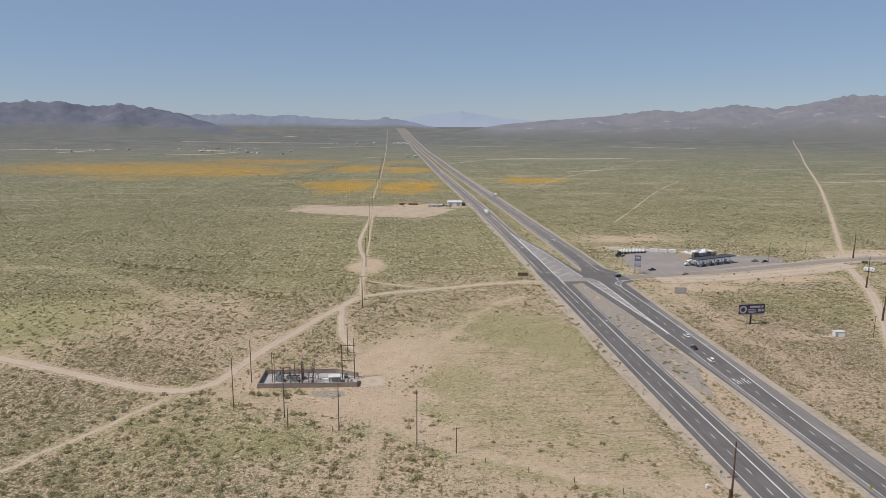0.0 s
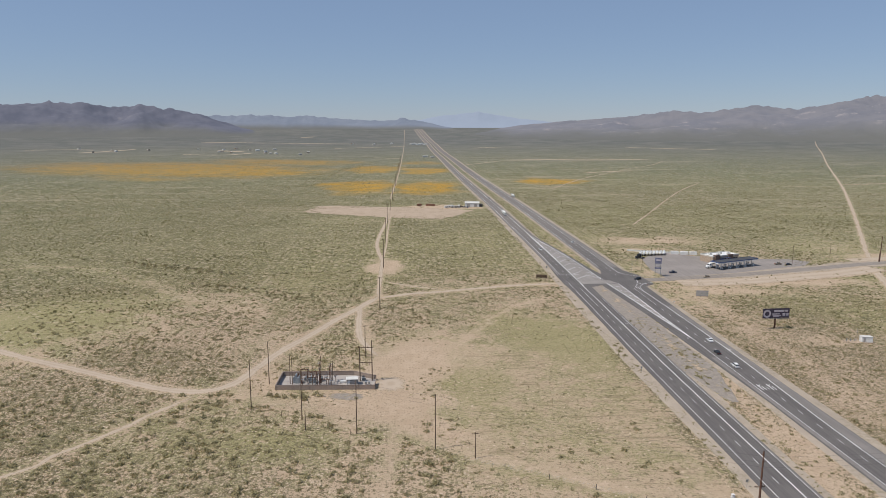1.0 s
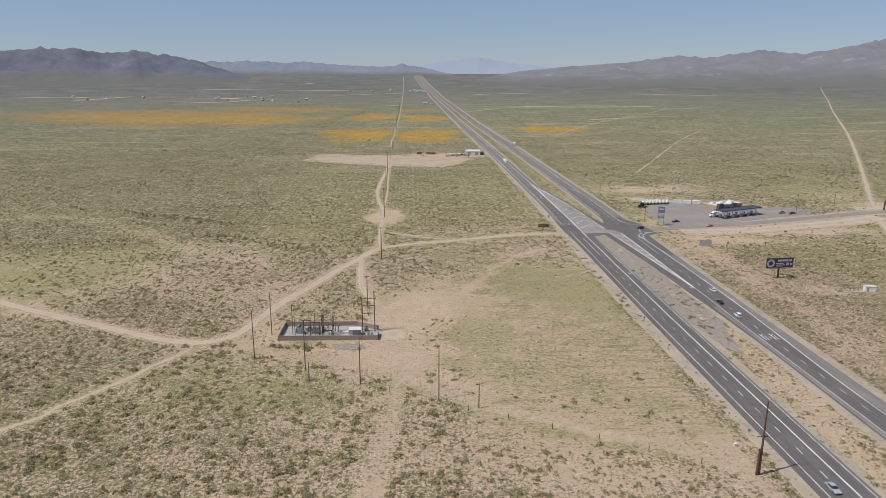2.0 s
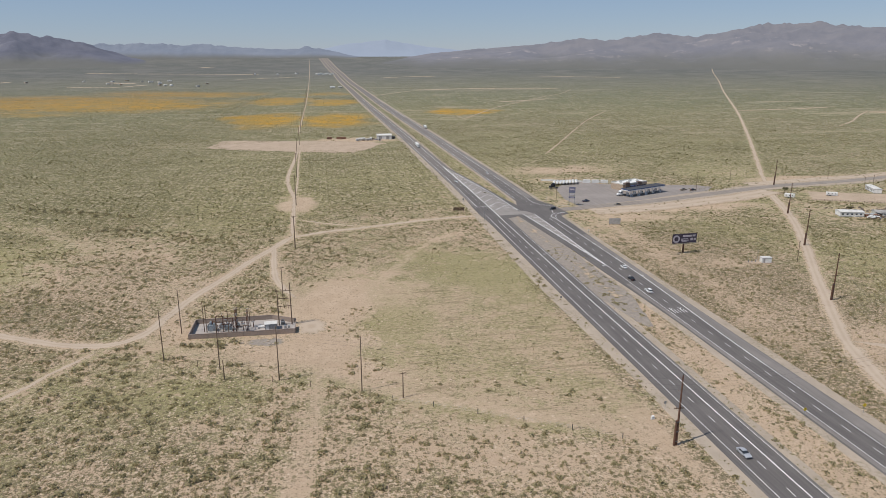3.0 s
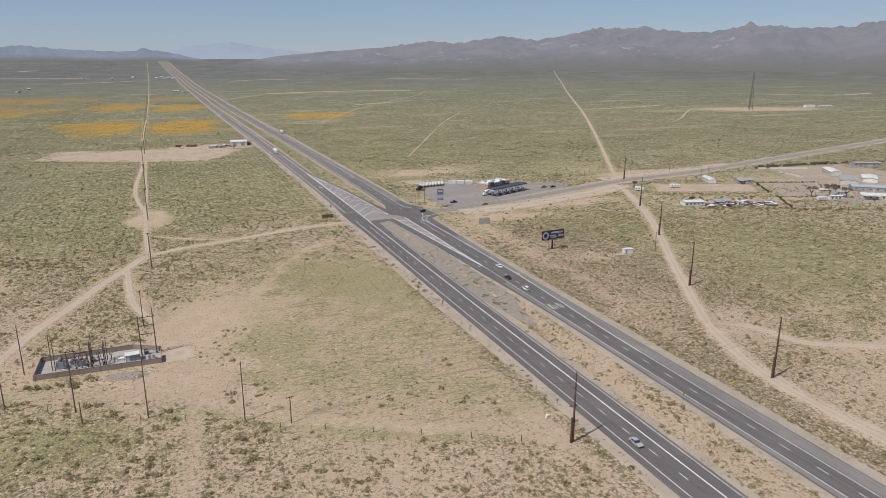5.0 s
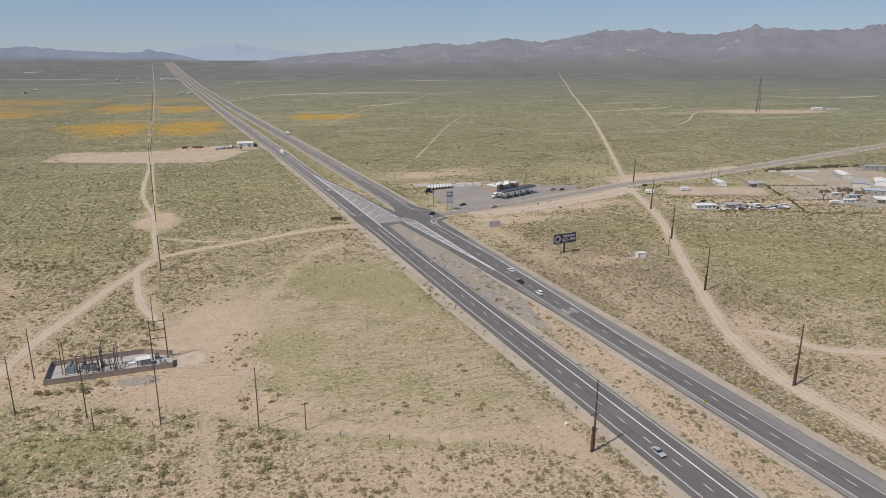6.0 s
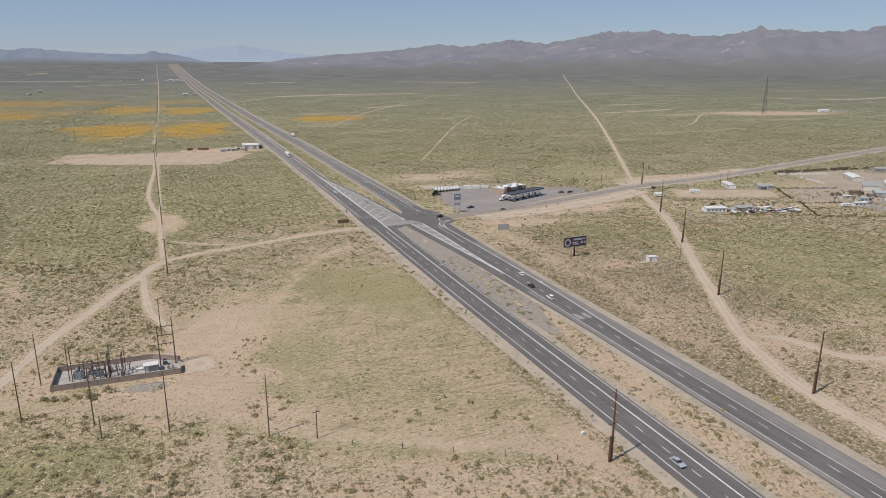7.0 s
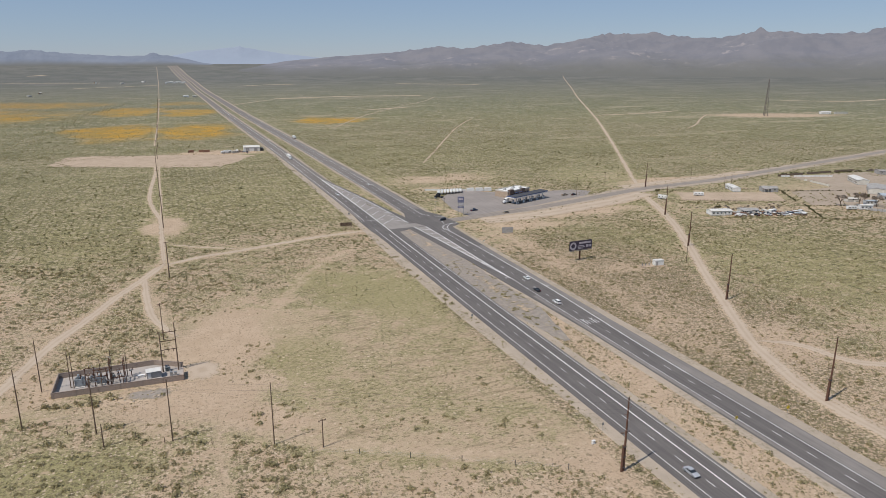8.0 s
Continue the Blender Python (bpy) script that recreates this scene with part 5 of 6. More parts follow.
blank = thing("hoarding", "weathered grey blank sign board on posts", "sign", 71.0, 220.6, -10)
for u in (-3.0, -1.0, 1.0, 3.0):
    part("post", box((u, 0.15, 1.9), (0.16, 0.16, 4.4)), M_PLANK, blank)
for z in (1.1, 2.3, 3.5):
    part("panel", box((0, 0, z), (7.2, 0.08, 1.16)), M_GREYWALL, blank)

pylon = thing("price_sign", "tall blue and white fuel price sign on two posts", "sign", 64.2, 279.2, -22)
for u in (-1.8, 1.8):
    part("post", box((u, 0.15, 6.6), (0.3, 0.3, 13.8)), M_STEEL, pylon)
for z, h, mat, lab in ((11.3, 4.2, M_SIGNBLUE, "faded blue panel"), (7.9, 2.0, M_GREYWALL, "grey price panel"), (6.0, 1.2, M_SIGNBLUE, "small faded blue panel")):
    p = part("panel", box((0, 0, z), (4.4, 0.5, h), bevel=0.05), mat, pylon, lab)
    part("print_bar", box((0, -0.27, z + h * 0.1), (3.0, 0.04, h * 0.26)), M_POSTER, p, "pale bar of lettering")

# ---- vehicles ----
def wheels(t, xs, y, r, w=0.24):
    for x in xs:
        for s in (-1, 1):
            tyre = part("wheel", rod((x, s * (y - w / 2), r), (x, s * (y + w / 2), r), r, r, 14), M_RUBBER, t)
            part("rim", rod((x, s * (y + w / 2 - 0.02), r), (x, s * (y + w / 2 + 0.02), r), r * 0.6, r * 0.6, 10), M_STEEL, tyre)


def car(x, y, rz, mat, label, kind="sedan", z=0.27, group="cars"):
    t = thing("car" if kind != "pickup" else "pickup_truck", label, "car" if kind != "pickup" else "pickup truck", x, y, rz, group, z)
    n = 4.75 if kind != "pickup" else 5.7
    top = {"sedan": 1.42, "suv": 1.72, "pickup": 1.82, "van": 2.0}[kind]
    hood = 0.92 if kind == "sedan" else 1.08
    # lower body, with the nose towards +x
    b = bmesh.new()
    prof = [(-n / 2, 0.38), (-n / 2 + 0.05, hood - 0.06), (-n / 2 + 0.4, hood + 0.02), (n / 2 - 1.1, hood + 0.02), (n / 2 - 0.25, hood - 0.14), (n / 2, 0.66), (n / 2 - 0.03, 0.34), (n / 2 - 0.5, 0.26), (-n / 2 + 0.4, 0.26)]
    bm_prism(b, [(-u, v) for u, v in prof], -0.92, 0.92)
    bmesh.ops.rotate(b, verts=b.verts, matrix=Matrix.Rotation(radians(90), 3, "Z"))
    bmesh.ops.bevel(b, geom=list(b.edges), offset=0.05, segments=1, affect="EDGES")
    body = part("body", b, mat, t)
    x0, x1 = {"sedan": (-1.55, 1.0), "suv": (-2.2, 1.1), "pickup": (-0.5, 1.5), "van": (-2.25, 1.5)}[kind]
    c = bmesh.new()
    lo, hi = [(x0, hood), (x1, hood)], [(x0 + (0.5 if kind == "sedan" else 0.2), top - 0.05), (x1 - 0.75, top - 0.05)]
    vs = [c.verts.new((u, s * w, v)) for (u, v), w in ((lo[0], 0.84), (lo[1], 0.84), (hi[1], 0.66), (hi[0], 0.66)) for s in (-1, 1)]
    for f in ((0, 2, 4, 6), (1, 7, 5, 3), (0, 1, 3, 2), (2, 3, 5, 4), (4, 5, 7, 6), (6, 7, 1, 0)):
        c.faces.new([vs[i] for i in f])
    bmesh.ops.recalc_face_normals(c, faces=c.faces)
    part("window_glass", c, M_GLASS, t, "dark tinted glass")
    part("roof_panel", box(((hi[0][0] + hi[1][0]) / 2, 0, top - 0.02), (hi[1][0] - hi[0][0] + 0.12, 1.36, 0.08), bevel=0.03), mat, t)
    for u, v in ((x0 + 0.3, 0.0), ((x0 + x1) / 2 - 0.1, 0.0)):
        for s in (-1, 1):
            part("pillar", rod((u, s * 0.84, hood), (u + (0.1 if u > x0 + 1 else 0.35), s * 0.68, top - 0.04), 0.05, 0.05, 5), mat, t)
    if kind == "pickup":
        part("bed", box((-1.75, 0, hood + 0.04), (1.9, 1.5, 0.1)), M_DARKSTEEL, t, "dark open load bed")
    for s in (-1, 1):
        part("headlight", box((n / 2 - 0.1, s * 0.62, 0.72), (0.16, 0.36, 0.16), bevel=0.03), M_LAMP, t)
        part("tail_light", box((-n / 2 + 0.03, s * 0.68, 0.76), (0.1, 0.3, 0.18), bevel=0.02), M_TAIL, t)
        part("mirror", box((x1 - 0.25, s * 0.99, hood + 0.1), (0.12, 0.18, 0.14), bevel=0.02), mat, t)
    part("bumper", box((n / 2 - 0.04, 0, 0.42), (0.14, 1.7, 0.2), bevel=0.03), M_DARKSTEEL, t)
    wheels(t, (-n * 0.3, n * 0.31), 0.82, 0.33 if kind == "sedan" else 0.39)
    return t


def semi_truck(x, y, rz, cab, box_mat, label, length=15.5, tank=False, z=0.1, trailer=True):
    t = thing("semi_truck", label, "truck", x, y, rz, "trucks", z)
    part("chassis", box((-1.0, 0, 0.85), (7.2, 0.9, 0.3)), M_DARKSTEEL, t)
    b = bmesh.new()
    bm_box(b, (0.6, 0, 2.2), (2.6, 2.4, 2.6), bevel=0.12)
    part("cab", b, cab, t)
    part("hood", box((2.7, 0, 1.5), (2.0, 2.0, 1.3), bevel=0.15, taper=0.92), cab, t)
    part("windscreen", box((1.92, 0, 2.75), (0.06, 2.0, 0.8)), M_GLASS, t, "dark windscreen")
    for s in (-1, 1):
        part("side_window", box((1.0, s * 1.21, 2.7), (0.9, 0.04, 0.7)), M_GLASS, t)
        part("fuel_tank", rod((-1.6, s * 0.95, 0.75), (-0.2, s * 0.95, 0.75), 0.32, 0.32, 10), M_STEEL, t)
        part("exhaust_stack", rod((-0.9, s * 1.0, 1.2), (-0.9, s * 1.0, 4.1), 0.09, 0.09, 8), M_STEEL, t)
    part("bumper", box((3.72, 0, 0.75), (0.18, 2.3, 0.5), bevel=0.04), M_STEEL, t)
    part("roof_fairing", prism([(-1.1, 3.5), (1.1, 3.5), (0.9, 4.1), (-0.9, 4.1)], -0.6, 0.9), cab, t)
    wheels(t, (2.7, -2.2, -3.4), 1.05, 0.5, 0.36)
    if trailer:
        if tank:
            part("tank", rod((-2.0, 0, 2.35), (-2.0 - length, 0, 2.35), 1.15, 1.15, 18), box_mat, t)
        else:
            part("trailer_box", box((-1.4 - length / 2, 0, 2.65), (length, 2.55, 2.75), bevel=0.04), box_mat, t)
        part("trailer_frame", box((-2.0 - length / 2, 0, 1.1), (length - 1, 1.0, 0.25)), M_DARKSTEEL, t)
        wheels(t, (-length - 0.2, -length + 1.1), 1.05, 0.5, 0.36)
    return t


NORTH, SOUTH = 90, -90
car(37.6, 133.7, NORTH, M_CARWHITE, "white saloon car driving on the highway", z=0.28)
car(33.2, 115.7, NORTH, M_CARBLACK, "black saloon car driving on the highway", z=0.28)
car(33.2, 97.8, NORTH, M_CARWHITE, "white sport utility car driving on the highway", "suv", z=0.28)
car(-1.9, -28.4, SOUTH, M_SILVER, "silver saloon car driving on the highway", z=0.28)
car(1.2, 384, SOUTH, M_CARWHITE, "white pickup driving on the highway", "pickup", z=0.28)
car(37.0, 420, NORTH, M_CARWHITE, "white saloon car driving on the highway", z=0.28)
car(46.5, 268.6, 200, M_CARBLACK, "black car waiting at the junction", "suv", z=0.26)
car(97.0, 274.3, 195, M_CARTAN, "tan saloon car on the side road", z=0.2)
semi_truck(1.5, 612, SOUTH, M_CARWHITE, M_WHITE, "white semi truck with a white box trailer", z=0.25)
semi_truck(42.0, 830, NORTH, M_CARBLUE, M_WHITE, "dark semi truck with a white box trailer", z=0.25)
car(4.0, 800, SOUTH, M_CARWHITE, "white van driving on the highway", "van", z=0.28)

# ---- fuel station ----
lot = bmesh.new()
lot.faces.new([lot.verts.new((x, y, 0.12)) for x, y in ((69, 273), (87, 279.5), (126, 288.5), (163, 303), (188, 310), (201, 325), (189, 335.5), (169, 338), (120, 352), (105, 367), (88, 361), (74, 341), (67, 302))])
bmesh.ops.triangulate(lot, faces=lot.faces)
ob = new("pavement_lot", bpy.data.meshes.new("pavement_lot"))
lot.to_mesh(ob.data)
lot.free()
ob.data.materials.append(M_LOT)
tagged(ob, "worn grey asphalt forecourt of the fuel station", "parking lot", kind="structure")

C0, C1 = Vector((113.5, 300.0)), Vector((151.5, 315.5))
ang = bearing(C0, C1)
canopy = thing("fuel_canopy", "long fuel station canopy with blue and white fascia", "canopy", *((C0 + C1) / 2), ang, z=0.1)
part("deck", box((0, 0, 5.45), (39.6, 7.6, 0.5)), M_DARKSTEEL, canopy, "dark flat canopy roof")
for s in (-1, 1):
    f = part("fascia", box((0, s * 3.9, 5.3), (40.0, 0.2, 1.2)), M_BLUE, canopy, "blue fascia")
    part("fascia_stripe", box((0, s * 4.02, 5.0), (39.8, 0.05, 0.6)), M_WHITE, f, "white stripe")
    f = part("fascia", box((s * 19.9, 0, 5.35), (0.2, 7.6, 1.2)), M_BLUE, canopy, "blue fascia")
    part("fascia_stripe", box((s * 20.02, 0, 5.0), (0.05, 7.5, 0.6)), M_WHITE, f, "white stripe")
for k in range(5):
    for s in (-1, 1):
        part("column", box((-15.6 + 7.8 * k, s * 2.2, 2.5), (0.5, 0.5, 5.2)), M_WHITE, canopy, "white square column")
rot = Matrix.Rotation(radians(ang), 2)
for k in range(5):
    for s in (-1, 1):
        p = (C0 + C1) / 2 + rot @ Vector((-15.6 + 7.8 * k + 1.6, s * 2.2))
        pump = thing("fuel_pump", "blue and white fuel pump under the canopy", "fuel pump", p.x, p.y, ang, "fuel pumps", 0.12)
        part("kerb", box((0, 0, 0.06), (2.4, 1.1, 0.16), bevel=0.03), M_CONCRETE, pump)
        part("cabinet", box((0, 0, 1.0), (1.0, 0.6, 1.8), bevel=0.04), M_WHITE, pump)
        part("display", box((0, -0.31, 1.45), (0.7, 0.03, 0.5)), M_GLASS, pump)
        part("valance", box((0, 0, 2.05), (1.1, 0.66, 0.3)), M_BLUE, pump)

STORE = (133.0, 334.0)
store = thing("convenience_store", "tan and brown fuel station shop with a white roof", "shop", *STORE, ang, z=0.1)
part("wall", box((0, 0, 2.3), (27.0, 13.0, 4.8)), M_TAN, store)
part("roof", box((0, 0, 4.75), (26.6, 12.6, 0.16)), M_WHITE, store, "white flat roof")
for s in (-1, 1):
    part("parapet", box((0, s * 6.4, 5.0), (27.2, 0.35, 0.9)), M_CREAM, store)
    part("parapet", box((s * 13.4, 0, 5.0), (0.35, 13.2, 0.9)), M_CREAM, store)
part("entrance_tower", box((-9.5, -6.3, 3.0), (5.0, 2.6, 6.2), bevel=0.05), M_BROWNWALL, store, "dark brown entrance tower")
part("entrance_tower", box((4.5, -6.3, 2.8), (4.2, 2.2, 5.8), bevel=0.05), M_BROWNWALL, store, "dark brown entrance tower")
for k in range(5):
    w = part("window", box((-5.4 + k * 2.4 + (7.0 if k > 2 else 0), -6.54, 1.7), (2.0, 0.08, 2.4)), M_GLASS, store, "dark shop window")
    part("frame", box((-5.4 + k * 2.4 + (7.0 if k > 2 else 0), -6.6, 2.95), (2.2, 0.1, 0.12)), M_STEEL, w)
d = part("door", box((-9.5, -7.64, 1.3), (2.0, 0.08, 2.4)), M_GLASS, store)
part("handle", box((-9.2, -7.72, 1.2), (0.06, 0.08, 0.6)), M_STEEL, d)
part("awning", box((-1.0, -7.2, 3.3), (10.0, 1.4, 0.2)), M_BLUE, store)
for k in range(4):
    u = part("roof_unit", box((-8 + 5.2 * k, 1.6 * (-1) ** k, 5.4), (2.4, 1.8, 1.3), bevel=0.05), M_ROOF, store, "white rooftop cooling unit")
    part("fan_grille", rod((-8 + 5.2 * k, 1.6 * (-1) ** k, 6.05), (-8 + 5.2 * k, 1.6 * (-1) ** k, 6.12), 0.6, 0.6, 12), M_DARKSTEEL, u)

semi_truck(113.5, 305.5, 198, M_CARWHITE, M_GREYWALL, "white semi truck parked at the fuel canopy", 9.0, trailer=False, z=0.12)
semi_truck(73.0, 344.0, 195, M_CARBLACK, M_WHITE, "black truck tractor parked beside the forecourt", trailer=False, z=0.04)
car(79.0, 289.5, 15, M_CARBLUE, "dark blue pickup parked on the forecourt", "pickup", z=0.13)
car(170.5, 315.5, 10, M_CARTAN, "tan pickup parked beside the forecourt", "pickup", z=0.1)
car(178.0, 314.0, 20, M_CARBLACK, "black saloon parked beside the forecourt", z=0.1)
car(124.0, 322.5, ang, M_CARWHITE, "white car parked by the shop", "suv", z=0.13)
car(127.5, 323.5, ang, M_CARBLACK, "dark car parked by the shop", z=0.13)
for k in range(8):
    x, y = 78.6 + 2.85 * k, 358.5 + 0.25 * k
    tk = thing("tank_trailer", "long white tank trailer parked in a row", "tank trailer", x, y, 68, "white tank trailers", 0.1)
    part("tank", rod((-4.6, 0, 1.9), (4.6, 0, 1.9), 1.0, 1.0, 16), M_WHITE, tk)
    for s in (-1, 1):
        part("dome_end", rod((s * 4.6, 0, 1.9), (s * 5.1, 0, 1.9), 1.0, 0.45, 16), M_WHITE, tk)
    part("frame", box((0, 0, 0.95), (8.6, 0.9, 0.25)), M_DARKSTEEL, tk)
    part("walkway", box((0, 0, 2.92), (5.0, 0.4, 0.06)), M_STEEL, tk)
    wheels(tk, (-3.8, -2.7), 0.9, 0.45, 0.3)
    part("landing_leg", box((3.4, 0, 0.5), (0.2, 1.4, 1.0)), M_DARKSTEEL, tk)
back = thing("boundary_wall", "long low white wall behind the forecourt", "wall", 74.0, 378.5, -22)
for k in range(10):
    part("wall_panel", box((2.5 + 5.2 * k, 0, 0.6), (5.1, 0.25, 1.4)), M_WHITE, back)
for k in range(3):
    c = thing("storage_container", "white storage container behind the forecourt", "container", 108 + 7.0 * k, 361.5 - 2.0 * k, -14, "storage containers", 0.05)
    part("body", box((0, 0, 1.3), (6.0, 2.4, 2.6), bevel=0.04), M_WHITE, c)
    part("door", box((-3.03, 0, 1.3), (0.06, 2.2, 2.4)), M_CREAM, c)

# ---- equipment site beside the dirt road ----
site = thing("equipment_shelter", "white equipment shelter on a concrete pad", "shelter", 113.4, 129.8, -8)
part("pad", box((-3.0, 0, 0.02), (13.0, 5.0, 0.16)), M_GRADED, site)
part("body", box((0.4, 0, 1.45), (5.0, 2.8, 2.6), bevel=0.04), M_WHITE, site)
part("roof", box((0.4, 0, 2.82), (5.3, 3.1, 0.14)), M_ROOF, site)
part("door", box((-1.0, -1.42, 1.25), (0.95, 0.06, 2.0)), M_GREYWALL, site)
part("air_unit", box((3.05, 0, 1.4), (0.35, 1.0, 1.4)), M_STEEL, site)
for u in (-8.4, -6.6, -4.6):
    part("pipe_riser", rod((u, 0.3, 0), (u, 0.3, 1.5), 0.22, 0.22, 8), M_STEEL, site)
part("antenna", rod((-3.2, 1.6, 0), (-3.2, 1.6, 6.5), 0.07, 0.05, 6), M_STEEL, site)

# ---- lattice mast ----
mast = thing("lattice_mast", "tall grey-brown steel lattice radio mast", "radio mast", 975, 884)
MH, MB, MT = 70.0, 4.6, 0.7
for k in range(3):
    a = radians(90 + 120 * k)
    part("leg", rod((MB * math.cos(a), MB * math.sin(a), -0.5), (MT * math.cos(a), MT * math.sin(a), MH), 0.42, 0.22, 8), M_MAST, mast)
for i in range(12):
    z0, z1 = MH * i / 12, MH * (i + 1) / 12
    br = bmesh.new()
    for k in range(3):
        a, b = radians(90 + 120 * k), radians(210 + 120 * k)
        r0, r1 = MB + (MT - MB) * z0 / MH, MB + (MT - MB) * z1 / MH
        bm_rod(br, (r0 * math.cos(a), r0 * math.sin(a), z0), (r1 * math.cos(b), r1 * math.sin(b), z1), 0.14, 0.14, 5)
        bm_rod(br, (r1 * math.cos(a), r1 * math.sin(a), z1), (r1 * math.cos(b), r1 * math.sin(b), z1), 0.14, 0.14, 5)
    part("bracing", br, M_MAST, mast)
part("antenna_tip", rod((0, 0, MH), (0, 0, MH + 4), 0.15, 0.08, 6), M_MAST, mast)


# ---- homes and yards ----
def home(x, y, rz, n, w, h, wall, roof, label, name="mobile_home", pitch=0.7, windows=4, porch=False, z=0.0):
    t = thing(name, label, "house", x, y, rz, "homes", z)
    part("skirting", box((0, 0, 0.25), (n - 0.1, w - 0.1, 0.7)), M_GREYWALL, t)
    part("wall", box((0, 0, h / 2 + 0.3), (n, w, h - 0.3)), wall, t)
    o = w / 2 + 0.35
    r = part("roof", prism([(-o, h + 0.1), (0, h + pitch), (o, h + 0.1), (o, h + 0.25), (0, h + pitch + 0.16), (-o, h + 0.25)], -n / 2 - 0.3, n / 2 + 0.3), roof, t)
    part("roof_vent", rod((n * 0.2, w * 0.2, h + 0.3), (n * 0.2, w * 0.2, h + 0.9), 0.15, 0.15, 8), M_STEEL, r)
    for s in (-1, 1):
        gab = bmesh.new()
        gab.faces.new([gab.verts.new((s * (n / 2 - 0.02), yy, zz)) for yy, zz in ((-w / 2, h + 0.1), (w / 2, h + 0.1), (0, h + pitch))])
        part("gable", gab, wall, t)
        for k in range(windows):
            u = -n / 2 + n * (k + 0.6) / (windows + 0.3)
            win = part("window", box((u, s * (w / 2 + 0.01), 1.75), (1.2, 0.06, 0.95)), M_GLASS, t)
            part("frame", box((u, s * (w / 2 + 0.04), 1.24), (1.35, 0.07, 0.09)), M_WHITE, win)
    d = part("door", box((n * 0.08, -w / 2 - 0.03, 1.35), (0.95, 0.08, 2.0)), M_CREAM, t)
    part("step", box((n * 0.08, -w / 2 - 0.6, 0.22), (1.3, 1.0, 0.5)), M_CONCRETE, d)
    if porch:
        pr = part("porch_roof", box((-n * 0.2, -w / 2 - 1.4, h - 0.1), (n * 0.5, 2.8, 0.12)), roof, t)
        for u in (-0.42, -0.2, 0.02):
            part("porch_post", box((n * u, -w / 2 - 2.7, h / 2 - 0.1), (0.14, 0.14, h)), M_WHITE, pr)
    return t


home(234.0, 214.5, bearing((223, 211.7), (240, 207)), 15.0, 7.6, 3.0, M_WHITE, M_ROOF, "white mobile home with a pale sheet roof", windows=5)
home(256.0, 210.0, -22, 12.5, 7.0, 2.9, M_CREAM, M_ROOFGREY, "cream mobile home with a grey roof and porch", porch=True)
home(313.5, 284.0, 67, 19.0, 5.6, 3.1, M_WHITE, M_ROOF, "long white mobile home with a white roof", windows=6)
home(336.5, 268.5, -26, 12.5, 8.0, 3.0, M_GREYWALL, M_ROOFGREY, "grey wooden house with a porch", "house", 1.4, 3, True)
home(441.0, 269.0, 56, 25.0, 9.0, 4.0, M_CREAM, M_ROOF, "long farm building with a white metal roof", "barn", 1.2, 8)
home(415.0, 232.0, 40, 27.0, 13.0, 4.2, M_CREAM, M_ROOFGREY, "wide farm building with a pale grey metal roof", "barn", 1.0, 6)
home(440.0, 232.0, 40, 22.0, 11.0, 3.6, M_WHITE, M_ROOF, "low farm building with a white metal roof", "barn", 1.0, 5)
home(401.0, 203.0, -40, 27.0, 11.0, 3.4, M_GREYWALL, M_TARP, "dark walled farm shed with a blue-grey roof", "barn", 1.0, 5)
home(376.0, 179.0, -40, 22.0, 10.0, 3.2, M_CREAM, M_ROOF, "low house with a white roof and a porch", "house", 0.9, 5, True)
home(363.5, 198.5, -18, 8.5, 3.8, 2.9, M_WHITE, M_TARP, "white trailer home with a pale blue roof", "mobile_home", 0.5, 3)
home(515.0, 292.0, -25, 26.0, 9.0, 3.2, M_GREYWALL, M_ROOFGREY, "long grey mobile home with a pale blue roof", "mobile_home", 0.8, 6)
home(344.5, 188.0, -22, 9.0, 3.6, 3.0, M_WHITE, M_ROOF, "small white trailer home beside bare trees", "mobile_home", 0.5, 3)
home(361.0, 212.0, -15, 9.0, 5.0, 2.4, M_CREAM, M_CREAM, "small cream shed with a flat roof", "shed", 0.3, 1)


def motor_home(x, y, rz, label, n=7.6, h=3.0, mat=None):
    t = thing("camper", label, "camper", x, y, rz, "campers", 0.05)
    mat = mat or M_WHITE
    part("body", box((0, 0, 0.55 + h / 2 - 0.3), (n, 2.4, h - 0.6), bevel=0.16), mat, t)
    part("stripe", box((0, 0, 1.15), (n - 0.3, 2.43, 0.16)), M_GREYWALL, t, "grey side stripe")
    for s in (-1, 1):
        for u in (-0.3, 0.02, 0.3):
            part("window", box((n * u, s * 1.21, 1.85), (0.9, 0.04, 0.55)), M_GLASS, t)
    part("roof_unit", box((0.4, 0, h + 0.02), (1.0, 0.8, 0.3), bevel=0.05), M_ROOF, t)
    wheels(t, (-n * 0.08, -n * 0.2), 1.05, 0.36)
    part("hitch", rod((n / 2, 0, 0.55), (n / 2 + 1.1, 0, 0.5), 0.07, 0.07, 6), M_DARKSTEEL, t)


